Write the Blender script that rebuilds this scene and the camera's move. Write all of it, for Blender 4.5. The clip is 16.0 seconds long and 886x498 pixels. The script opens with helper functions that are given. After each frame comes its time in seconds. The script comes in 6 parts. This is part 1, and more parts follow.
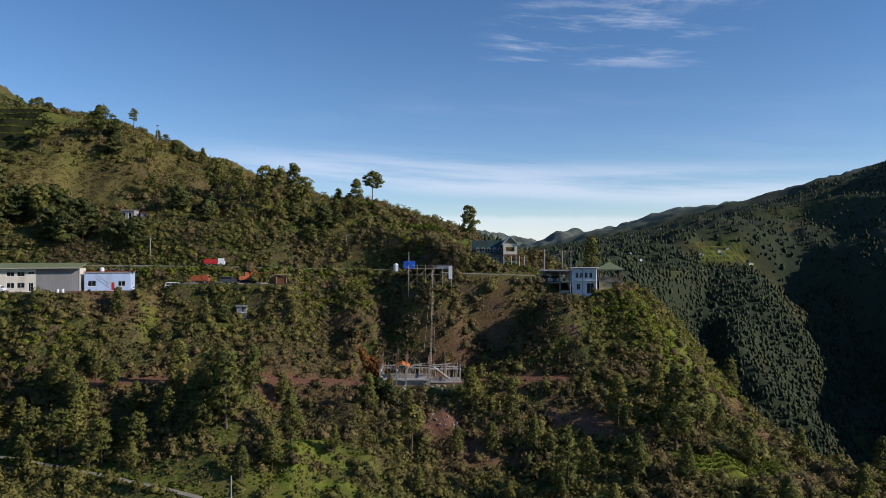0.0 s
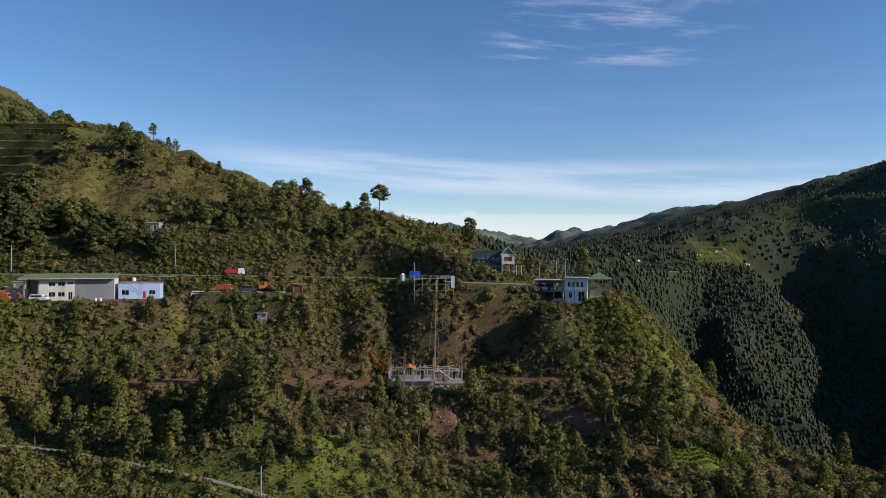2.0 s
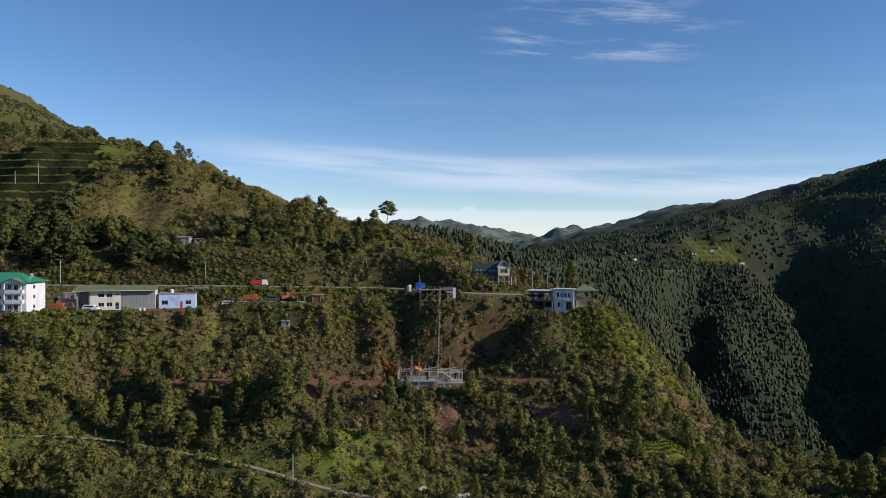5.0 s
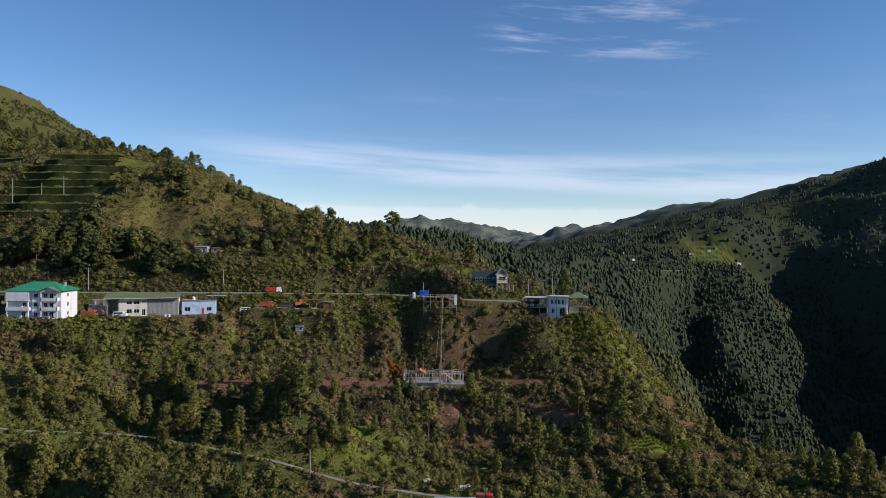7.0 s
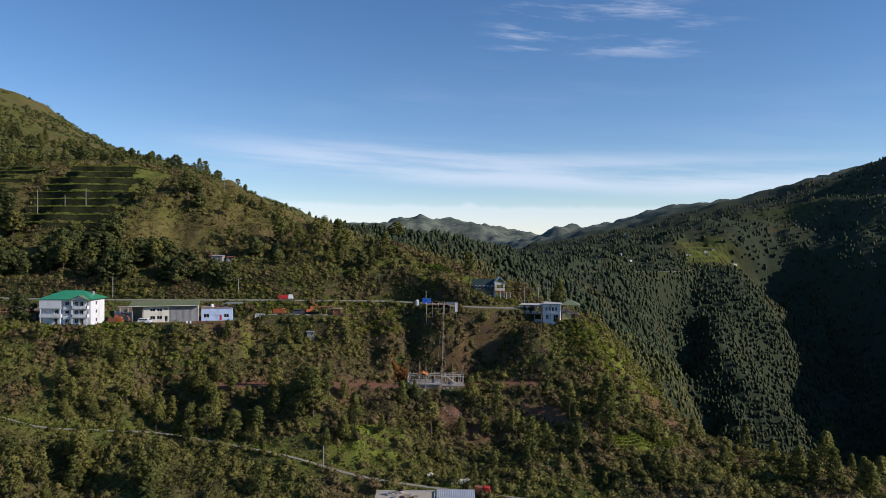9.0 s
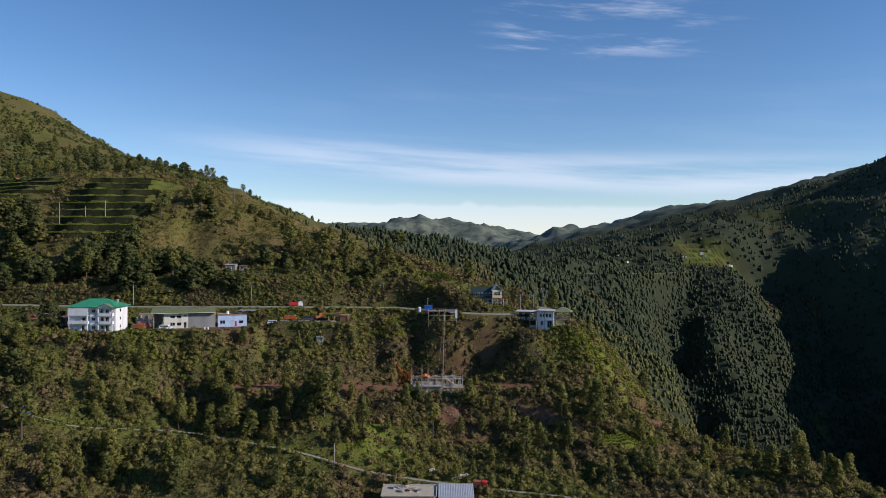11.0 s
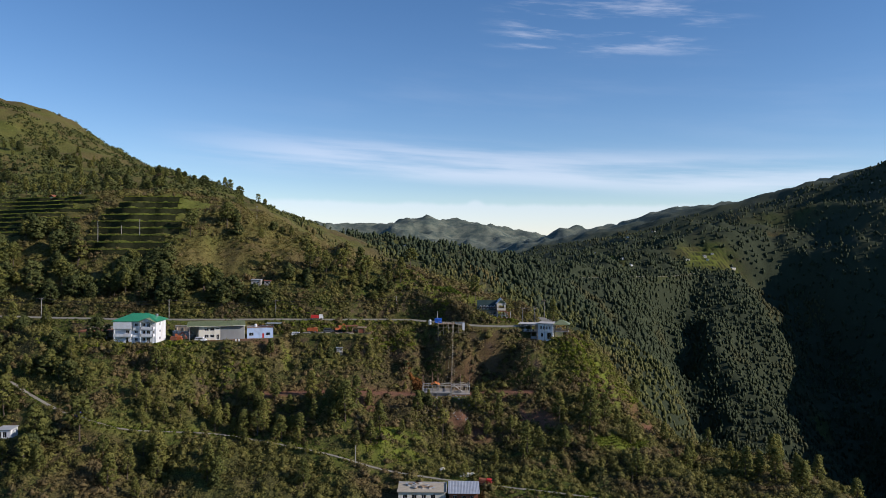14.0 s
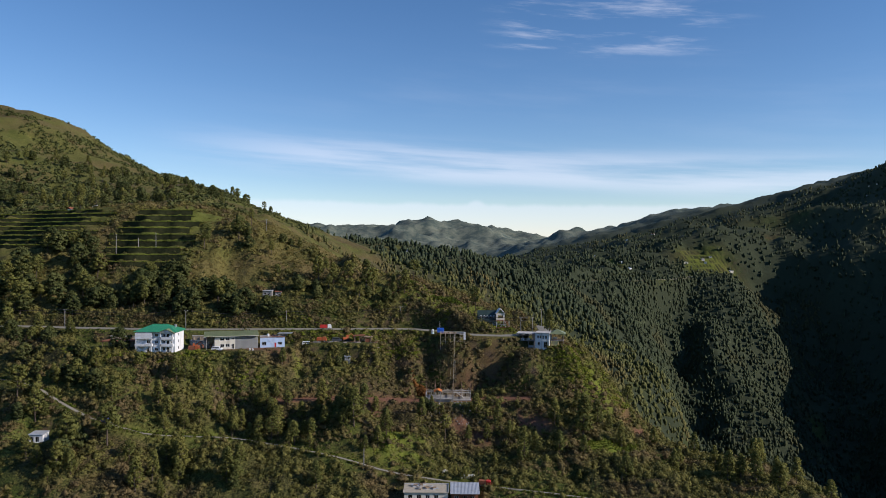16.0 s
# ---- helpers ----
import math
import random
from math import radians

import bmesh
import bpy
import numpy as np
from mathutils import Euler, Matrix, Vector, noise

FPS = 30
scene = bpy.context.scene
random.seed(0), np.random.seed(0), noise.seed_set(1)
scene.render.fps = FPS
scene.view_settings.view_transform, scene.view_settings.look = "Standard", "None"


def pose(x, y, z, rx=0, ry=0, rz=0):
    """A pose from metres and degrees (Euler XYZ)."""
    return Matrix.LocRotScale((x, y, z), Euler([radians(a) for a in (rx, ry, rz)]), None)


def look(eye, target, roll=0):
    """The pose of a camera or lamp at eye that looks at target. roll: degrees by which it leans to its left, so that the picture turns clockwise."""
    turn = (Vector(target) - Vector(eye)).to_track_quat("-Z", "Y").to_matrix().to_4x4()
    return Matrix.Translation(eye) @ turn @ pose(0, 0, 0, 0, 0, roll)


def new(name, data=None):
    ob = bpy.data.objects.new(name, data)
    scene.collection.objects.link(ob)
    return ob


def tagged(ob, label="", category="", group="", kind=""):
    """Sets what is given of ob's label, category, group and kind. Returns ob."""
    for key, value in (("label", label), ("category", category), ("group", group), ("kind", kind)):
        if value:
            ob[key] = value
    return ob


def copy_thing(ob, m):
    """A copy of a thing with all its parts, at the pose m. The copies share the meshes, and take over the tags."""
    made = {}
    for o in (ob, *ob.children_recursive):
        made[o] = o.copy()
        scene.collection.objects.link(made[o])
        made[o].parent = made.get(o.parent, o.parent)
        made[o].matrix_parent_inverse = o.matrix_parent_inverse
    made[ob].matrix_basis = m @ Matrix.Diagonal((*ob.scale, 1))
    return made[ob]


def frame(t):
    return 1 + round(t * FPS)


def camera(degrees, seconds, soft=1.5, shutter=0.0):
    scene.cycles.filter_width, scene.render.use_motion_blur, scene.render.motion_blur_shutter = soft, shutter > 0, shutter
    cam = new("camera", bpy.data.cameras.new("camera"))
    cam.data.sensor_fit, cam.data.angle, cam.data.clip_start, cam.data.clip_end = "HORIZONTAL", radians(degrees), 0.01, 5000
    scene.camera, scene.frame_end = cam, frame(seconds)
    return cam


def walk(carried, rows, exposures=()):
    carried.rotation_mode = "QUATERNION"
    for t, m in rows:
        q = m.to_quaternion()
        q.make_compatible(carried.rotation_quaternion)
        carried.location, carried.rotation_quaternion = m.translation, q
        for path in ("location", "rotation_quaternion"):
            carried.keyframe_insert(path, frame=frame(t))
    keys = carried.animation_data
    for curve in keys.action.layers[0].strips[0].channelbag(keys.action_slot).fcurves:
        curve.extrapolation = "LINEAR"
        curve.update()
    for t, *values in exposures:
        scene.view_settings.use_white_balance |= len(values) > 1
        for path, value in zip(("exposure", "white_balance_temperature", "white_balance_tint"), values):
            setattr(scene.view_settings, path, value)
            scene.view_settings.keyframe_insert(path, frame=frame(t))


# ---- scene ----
cam = camera(62.6, 16.0, soft=0.6)
METRES, EYE, TILT, LEAN, TURN = 150.0, 0.0, 0.5, 0.0, 0.0
ROWS = [
    (0.0, 0.0, 0.0, 0.0, 0.0, 0.0, -0.0),
    (0.5, -0.0018, -0.0285, 0.0062, -0.01, -0.01, -0.03),
    (1.0, -0.0032, -0.0576, 0.0123, 0.01, -0.02, -0.04),
    (1.5, -0.0046, -0.0868, 0.0191, 0.03, -0.07, -0.05),
    (2.0, -0.0057, -0.116, 0.0261, 0.01, -0.15, -0.05),
    (2.5, -0.0067, -0.1453, 0.0332, 0.02, -0.2, -0.07),
    (3.0, -0.0079, -0.1746, 0.0402, 0.01, -0.27, -0.08),
    (3.5, -0.0085, -0.2039, 0.0476, 0.01, -0.36, -0.11),
    (4.0, -0.0094, -0.2331, 0.0545, -0.0, -0.42, -0.12),
    (6.5, -0.0148, -0.3826, 0.0916, 0.04, -0.64, -0.18),
    (7.0, -0.0162, -0.4124, 0.0993, 0.03, -0.69, -0.19),
    (7.5, -0.0175, -0.4425, 0.1068, 0.03, -0.71, -0.2),
    (8.0, -0.0187, -0.473, 0.1149, 0.03, -0.73, -0.22),
    (8.5, -0.0196, -0.5036, 0.1231, 0.01, -0.77, -0.23),
    (9.0, -0.0206, -0.5339, 0.1313, 0.01, -0.81, -0.25),
    (11.5, -0.0262, -0.6866, 0.172, -0.06, -0.89, -0.28),
    (12.0, -0.0272, -0.7174, 0.1815, -0.05, -0.91, -0.27),
    (12.5, -0.0283, -0.7481, 0.1912, -0.05, -0.93, -0.28),
    (13.0, -0.0292, -0.7787, 0.2009, 0.11, -0.95, -0.26),
    (13.5, -0.03, -0.8093, 0.2115, 0.25, -0.96, -0.26),
    (14.0, -0.0307, -0.8399, 0.2224, 0.48, -0.96, -0.26),
    (14.5, -0.0313, -0.8702, 0.2337, 0.54, -0.95, -0.25),
    (15.0, -0.0319, -0.901, 0.2445, 0.56, -0.92, -0.24),
    (15.5, -0.0327, -0.9318, 0.2552, 0.56, -0.93, -0.22),
    (16.0, -0.0336, -0.9625, 0.2659, 0.55, -0.93, -0.23),
]
walk(cam, [(t, pose(0, 0, EYE, TILT, LEAN, TURN) @ pose(METRES * x, METRES * y, METRES * z, 90 + pitch, roll, yaw)) for t, x, y, z, yaw, pitch, roll in ROWS],
     exposures=[(0.0, 0.22, 6350, 18), (16.0, 0.26, 6350, 18)])

# ---- light and sky ----
SUN_FROM = Vector((0.85, -0.24, 0.47)).normalized()
world = bpy.data.worlds.new("sky")
scene.world = world
world.use_nodes = True
wt = world.node_tree
wt.nodes.clear()


def wnode(kind, **settings):
    n = wt.nodes.new(kind)
    for key, value in settings.items():
        setattr(n, key, value)
    return n


def wmath(op, a, b=None, c=None, clamp=False):
    n = wnode("ShaderNodeMath", operation=op, use_clamp=clamp)
    for i, v in enumerate((a, b, c)):
        if v is None:
            continue
        if isinstance(v, (int, float)):
            n.inputs[i].default_value = v
        else:
            wt.links.new(v, n.inputs[i])
    return n.outputs[0]


def wband(value, low, high):
    """0 at low, 1 at high, smooth between."""
    n = wnode("ShaderNodeMapRange", interpolation_type="SMOOTHSTEP")
    wt.links.new(value, n.inputs[0])
    n.inputs[1].default_value, n.inputs[2].default_value = low, high
    return n.outputs[0]


sky = wnode("ShaderNodeTexSky", sky_type="NISHITA", sun_disc=False)
sky.sun_elevation = math.asin(SUN_FROM.z)
sky.sun_rotation = math.atan2(SUN_FROM.x, SUN_FROM.y)
sky.altitude, sky.air_density, sky.dust_density, sky.ozone_density = 1800, 1.0, 0.2, 1.5
tc = wnode("ShaderNodeTexCoord")
sep = wnode("ShaderNodeSeparateXYZ")
wt.links.new(tc.outputs["Generated"], sep.inputs[0])
dx, dy, dz = sep.outputs
az = wmath("ARCTAN2", dx, dy)
el = wmath("ARCTAN2", dz, wmath("SQRT", wmath("ADD", wmath("MULTIPLY", dx, dx), wmath("MULTIPLY", dy, dy))))


def wnoise(sx, sy, shear, offset, scale, detail, rough=0.55):
    """Noise over azimuth and elevation, stretched along the one and sheared by the other."""
    comb = wnode("ShaderNodeCombineXYZ")
    wt.links.new(wmath("MULTIPLY", az, sx), comb.inputs[0])
    wt.links.new(wmath("MULTIPLY", wmath("ADD", el, wmath("MULTIPLY", az, shear)), sy), comb.inputs[1])
    comb.inputs[2].default_value = offset
    n = wnode("ShaderNodeTexNoise")
    wt.links.new(comb.outputs[0], n.inputs["Vector"])
    n.inputs["Scale"].default_value, n.inputs["Detail"].default_value, n.inputs["Roughness"].default_value = scale, detail, rough
    return n.outputs[0]


def wmul(*values):
    out = values[0]
    for v in values[1:]:
        out = wmath("MULTIPLY", out, v)
    return out


# long veil of high cloud over the ridges
shifted = wmath("ADD", el, wmath("MULTIPLY", az, 0.055))
veil = wmul(wband(shifted, 0.072, 0.098), wband(shifted, 0.150, 0.108), wband(wnoise(1.6, 22, 0.055, 1.0, 2.2, 5), 0.30, 0.66),
            wband(az, -0.44, -0.10), wband(az, 0.75, 0.36))
veil2 = wmul(wband(shifted, 0.095, 0.20), wband(shifted, 0.30, 0.16), wband(wnoise(2.0, 14, 0.08, 5.0, 2.0, 5), 0.42, 0.80), wband(az, -0.45, 0.1))
# bright bank on the horizon with a small head
bank_top = wmath("ADD", 0.056, wmath("MULTIPLY", wmath("SUBTRACT", wnoise(9, 2, 0, 8.0, 3.0, 4), 0.5), 0.010))
head = wmul(wband(wmath("ABSOLUTE", wmath("SUBTRACT", az, 0.037)), 0.018, 0.0), 0.006)
bank_top = wmath("ADD", wmath("SUBTRACT", bank_top, wmath("MULTIPLY", az, 0.012)), head)
bank = wband(wmath("SUBTRACT", bank_top, el), -0.002, 0.006)
bank = wmul(bank, wband(az, -0.55, -0.15), wband(az, 0.55, 0.25))
# thin streaks high up
wisp = wmul(wband(wnoise(4, 34, 0.10, 2.0, 1.6, 6, 0.6), 0.48, 0.72), wband(el, 0.23, 0.262), wband(el, 0.36, 0.30),
            wband(az, 0.03, 0.12), wband(az, 0.42, 0.30))
puff = wmul(wband(wnoise(6, 18, -0.12, 9.0, 1.5, 6, 0.62), 0.44, 0.72), wband(el, 0.295, 0.335), wband(az, 0.10, 0.24), wband(az, 0.60, 0.42))
cover = wmath("MINIMUM", wmath("ADD", wmath("ADD", wmul(veil, 0.42), wmul(veil2, 0.07)), wmath("ADD", wmul(wisp, 0.34), wmul(puff, 0.34))), 1.0)
cover = wmath("MAXIMUM", cover, wmul(bank, 0.34))
mixc = wnode("ShaderNodeMix", data_type="RGBA")
wt.links.new(cover, mixc.inputs[0])
deep = wnode("ShaderNodeHueSaturation")
deep.inputs["Saturation"].default_value = 1.24
wt.links.new(sky.outputs[0], deep.inputs["Color"])
wt.links.new(deep.outputs[0], mixc.inputs[6])
mixc.inputs[7].default_value = (7.6, 8.0, 8.6, 1)
bg = wnode("ShaderNodeBackground")
wt.links.new(mixc.outputs[2], bg.inputs[0])
bg.inputs[1].default_value = 0.103
wout = wnode("ShaderNodeOutputWorld")
wt.links.new(bg.outputs[0], wout.inputs[0])

sun = new("sun", bpy.data.lights.new("sun", "SUN"))
sun.data.energy, sun.data.angle, sun.data.color = 3.9, radians(0.53), (1.0, 0.93, 0.80)
sun.matrix_world = look(SUN_FROM * 400, (0, 0, 0))

# ---- materials ----


def ramp_between(nt, fac, low, high):
    n = nt.nodes.new("ShaderNodeMapRange")
    n.interpolation_type = "SMOOTHSTEP"
    nt.links.new(fac, n.inputs[0])
    n.inputs[1].default_value, n.inputs[2].default_value = low, high
    return n.outputs[0]


def mixed(nt, fac, a, b, mode="MIX"):
    """Colour mix; each of a, b a colour or a socket, fac a number or a socket."""
    n = nt.nodes.new("ShaderNodeMix")
    n.data_type, n.blend_type = "RGBA", mode
    for i, v in ((0, fac), (6, a), (7, b)):
        if isinstance(v, (int, float)):
            n.inputs[i].default_value = v
        elif isinstance(v, tuple):
            n.inputs[i].default_value = (*v[:3], 1)
        else:
            nt.links.new(v, n.inputs[i])
    return n.outputs[2]


def noise_out(nt, scale, detail=4, rough=0.55, stretch=(1, 1, 1), coord="Object"):
    t = nt.nodes.new("ShaderNodeTexCoord")
    m = nt.nodes.new("ShaderNodeMapping")
    m.inputs["Scale"].default_value = stretch
    nt.links.new(t.outputs[coord], m.inputs[0])
    n = nt.nodes.new("ShaderNodeTexNoise")
    n.inputs["Scale"].default_value, n.inputs["Detail"].default_value, n.inputs["Roughness"].default_value = scale, detail, rough
    nt.links.new(m.outputs[0], n.inputs["Vector"])
    return n.outputs[0]


def material(name, color, rough=0.8, metal=0.0, vary=0.25, grain=2.0, fine=18.0, bump=0.25, stain=None, streak=1.0, specular=0.3):
    """A surface with blotches, grain and relief. stain: a second colour that comes through in patches."""
    m = bpy.data.materials.new(name)
    m.use_nodes = True
    nt = m.node_tree
    p = nt.nodes["Principled BSDF"]
    dark = tuple(c * (1 - vary) for c in color)
    light = tuple(min(1, c * (1 + vary)) for c in color)
    big = noise_out(nt, grain, 4, 0.6, (1, 1, streak))
    small = noise_out(nt, fine, 3, 0.6)
    col = mixed(nt, ramp_between(nt, big, 0.3, 0.7), dark, light)
    if stain:
        col = mixed(nt, ramp_between(nt, noise_out(nt, grain * 0.7, 5, 0.65, (1, 1, streak)), 0.52, 0.72), col, stain)
    col = mixed(nt, 0.35, col, mixed(nt, small, dark, light))
    nt.links.new(col, p.inputs["Base Color"])
    p.inputs["Roughness"].default_value, p.inputs["Metallic"].default_value = rough, metal
    p.inputs["Specular IOR Level"].default_value = specular
    if bump:
        b = nt.nodes.new("ShaderNodeBump")
        b.inputs["Strength"].default_value, b.inputs["Distance"].default_value = bump, 0.05
        nt.links.new(small, b.inputs["Height"])
        nt.links.new(b.outputs[0], p.inputs["Normal"])
    return m


def foliage(name, dark, light, dry=None, translucent=0.25, patch=0.05, dry_at=(0.55, 0.75)):
    """Leaves: colour varies leaf by leaf and in patches over the slope."""
    m = bpy.data.materials.new(name)
    m.use_nodes = True
    nt = m.node_tree
    p = nt.nodes["Principled BSDF"]
    geo = nt.nodes.new("ShaderNodeNewGeometry")
    info = nt.nodes.new("ShaderNodeObjectInfo")
    small = nt.nodes.new("ShaderNodeTexNoise")
    small.inputs["Scale"].default_value, small.inputs["Detail"].default_value = 0.42, 2
    tone = mixed(nt, 0.68, geo.outputs["Random Per Island"], ramp_between(nt, small.outputs[0], 0.32, 0.68))
    col = mixed(nt, tone, dark, light)
    t = nt.nodes.new("ShaderNodeNewGeometry")
    n = nt.nodes.new("ShaderNodeTexNoise")
    n.inputs["Scale"].default_value, n.inputs["Detail"].default_value = patch, 2.5
    nt.links.new(t.outputs["Position"], n.inputs["Vector"])
    nt.links.new(t.outputs["Position"], small.inputs["Vector"])
    if dry:
        col = mixed(nt, ramp_between(nt, n.outputs[0], *dry_at), col, mixed(nt, tone, tuple(c * 0.55 for c in dry), dry))
    tint = mixed(nt, info.outputs["Random"], (0.72, 0.78, 0.75), (1.2, 1.15, 1.05))
    col = mixed(nt, 1.0, col, tint, "MULTIPLY")
    nt.links.new(col, p.inputs["Base Color"])
    p.inputs["Roughness"].default_value = 0.75
    p.inputs["Specular IOR Level"].default_value = 0.15
    tr = nt.nodes.new("ShaderNodeBsdfTranslucent")
    nt.links.new(col, tr.inputs[0])
    mx = nt.nodes.new("ShaderNodeMixShader")
    mx.inputs[0].default_value = translucent
    nt.links.new(p.outputs[0], mx.inputs[1])
    nt.links.new(tr.outputs[0], mx.inputs[2])
    nt.links.new(mx.outputs[0], nt.nodes["Material Output"].inputs[0])
    return m


def ground_material():
    m = bpy.data.materials.new("hillside_ground")
    m.use_nodes = True
    nt = m.node_tree
    p = nt.nodes["Principled BSDF"]

    def attr(name):
        a = nt.nodes.new("ShaderNodeAttribute")
        a.attribute_name = name
        return a.outputs["Fac"]

    wide = noise_out(nt, 0.022, 6, 0.6)
    mid = noise_out(nt, 0.16, 5, 0.65)
    fine = noise_out(nt, 1.3, 4, 0.7)
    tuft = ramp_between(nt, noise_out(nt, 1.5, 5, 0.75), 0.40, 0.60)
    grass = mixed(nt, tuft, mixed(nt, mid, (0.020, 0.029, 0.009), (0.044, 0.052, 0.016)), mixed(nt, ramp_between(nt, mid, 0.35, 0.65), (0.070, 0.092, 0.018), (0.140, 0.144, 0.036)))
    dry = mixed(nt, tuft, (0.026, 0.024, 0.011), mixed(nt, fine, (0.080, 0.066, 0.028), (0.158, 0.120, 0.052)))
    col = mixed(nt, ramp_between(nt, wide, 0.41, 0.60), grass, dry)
    soil = mixed(nt, fine, (0.105, 0.050, 0.032), (0.235, 0.120, 0.075))
    col = mixed(nt, attr("soil"), col, soil)
    lush = mixed(nt, fine, (0.085, 0.115, 0.016), (0.185, 0.205, 0.034))
    col = mixed(nt, attr("meadow"), col, lush)
    geo = nt.nodes.new("ShaderNodeNewGeometry")
    sepn = nt.nodes.new("ShaderNodeSeparateXYZ")
    nt.links.new(geo.outputs["Normal"], sepn.inputs[0])
    rock = mixed(nt, fine, (0.052, 0.035, 0.022), (0.150, 0.104, 0.066))
    steep = nt.nodes.new("ShaderNodeMath")
    steep.operation = "MULTIPLY"
    nt.links.new(ramp_between(nt, sepn.outputs[2], 0.62, 0.42), steep.inputs[0])
    nt.links.new(ramp_between(nt, mid, 0.45, 0.68), steep.inputs[1])
    col = mixed(nt, steep.outputs[0], col, rock)
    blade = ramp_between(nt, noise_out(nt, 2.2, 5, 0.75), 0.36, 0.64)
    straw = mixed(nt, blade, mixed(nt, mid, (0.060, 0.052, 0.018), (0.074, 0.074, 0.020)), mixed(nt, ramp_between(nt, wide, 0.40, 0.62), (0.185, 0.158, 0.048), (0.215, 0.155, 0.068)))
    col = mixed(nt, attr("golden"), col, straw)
    wood = mixed(nt, mid, (0.026, 0.035, 0.021), (0.048, 0.057, 0.031))
    col = mixed(nt, attr("wooded"), col, wood)
    # step faces: dark growth, deepened further with shade put into the colour
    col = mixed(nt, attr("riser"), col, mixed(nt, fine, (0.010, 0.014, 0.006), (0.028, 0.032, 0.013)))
    # far ranges: haze put into the colour, paler and bluer with distance
    hazed_far = mixed(nt, ramp_between(nt, noise_out(nt, 0.016, 8, 0.75), 0.36, 0.64), (0.060, 0.084, 0.074), (0.165, 0.180, 0.135))
    col = mixed(nt, attr("distant"), col, hazed_far)
    nt.links.new(col, p.inputs["Base Color"])
    p.inputs["Roughness"].default_value, p.inputs["Specular IOR Level"].default_value = 0.95, 0.1
    b = nt.nodes.new("ShaderNodeBump")
    b.inputs["Strength"].default_value, b.inputs["Distance"].default_value = 0.6, 0.5
    nt.links.new(fine, b.inputs["Height"])
    nt.links.new(b.outputs[0], p.inputs["Normal"])
    return m


GROUND = ground_material()
BUSH = foliage("bush_leaves", (0.078, 0.080, 0.023), (0.182, 0.170, 0.053), (0.185, 0.142, 0.070), translucent=0.25, dry_at=(0.44, 0.62))
BROWNBUSH = foliage("brown_bush_leaves", (0.068, 0.056, 0.027), (0.165, 0.126, 0.064), (0.120, 0.118, 0.042), translucent=0.2, dry_at=(0.60, 0.72))
STRAW = foliage("dry_grass", (0.115, 0.094, 0.026), (0.260, 0.198, 0.072), (0.160, 0.150, 0.036), translucent=0.4, dry_at=(0.52, 0.66))
BRIGHT = foliage("fresh_leaves", (0.075, 0.108, 0.012), (0.210, 0.230, 0.032), translucent=0.3)
BROAD = foliage("broadleaf", (0.046, 0.060, 0.020), (0.120, 0.132, 0.046), (0.13, 0.10, 0.045), dry_at=(0.62, 0.75))
NEEDLE = foliage("pine_needles", (0.090, 0.102, 0.027), (0.212, 0.206, 0.060), translucent=0.3)
FOREST = foliage("far_forest", (0.037, 0.051, 0.028), (0.080, 0.094, 0.046), (0.115, 0.108, 0.048), translucent=0.1, patch=0.006, dry_at=(0.54, 0.68))
FLANK = foliage("flank_pines", (0.056, 0.066, 0.024), (0.118, 0.124, 0.044), (0.150, 0.128, 0.052), translucent=0.15, patch=0.012, dry_at=(0.52, 0.68))
ORANGE = foliage("withered_fern", (0.13, 0.060, 0.018), (0.27, 0.125, 0.042))
BARK = material("bark", (0.105, 0.080, 0.062), 0.9, vary=0.35, grain=1.5, fine=9, streak=0.2)
ASPHALT = material("worn_concrete_road", (0.22, 0.205, 0.165), 0.85, vary=0.18, grain=0.25, fine=3, stain=(0.20, 0.18, 0.16))

# ---- the shape of the land: ridges, roads, ledges and streams as lines through x, y, z ----
MAIN_ROAD = [(-235, 203, -1.5), (-180, 198, -2), (-132, 198, -2.5), (-85, 206, -3), (-62, 210, -3.4), (-30, 219, -4.2), (-14, 215, -4.5),
             (2, 206, -5), (18, 205, -5.5), (32, 214, -6), (44, 232, -6.5), (44, 262, -7.5), (30, 300, -9)]
LOW_ROAD = [(-216, 170, -18), (-194.3, 160, -19.4), (-174.8, 151, -20.6), (-158.4, 142, -25.3), (-143.7, 135, -29.3), (-129, 131, -32.3), (-118, 134, -35.5), (-92, 143, -39), (-70, 139, -41),
            (-47, 133, -43.5), (-25, 129, -48), (6, 125, -51), (40, 118, -52.5), (85, 104, -55), (140, 80, -58)]
DIRT_PATH = [(-80, 163, -28.5), (-66, 167, -28.5), (-50, 170, -28.6), (-35, 174.5, -29.8), (-21, 179, -31.2), (-6, 183, -32), (10, 183, -31.3), (29, 180, -30)]
FAR_ROAD = [(20, 850, -9), (45, 882, -12), (120, 940, -17), (215, 1030, -21), (320, 1135, -24), (420, 1228, -26), (470, 1290, -24)]
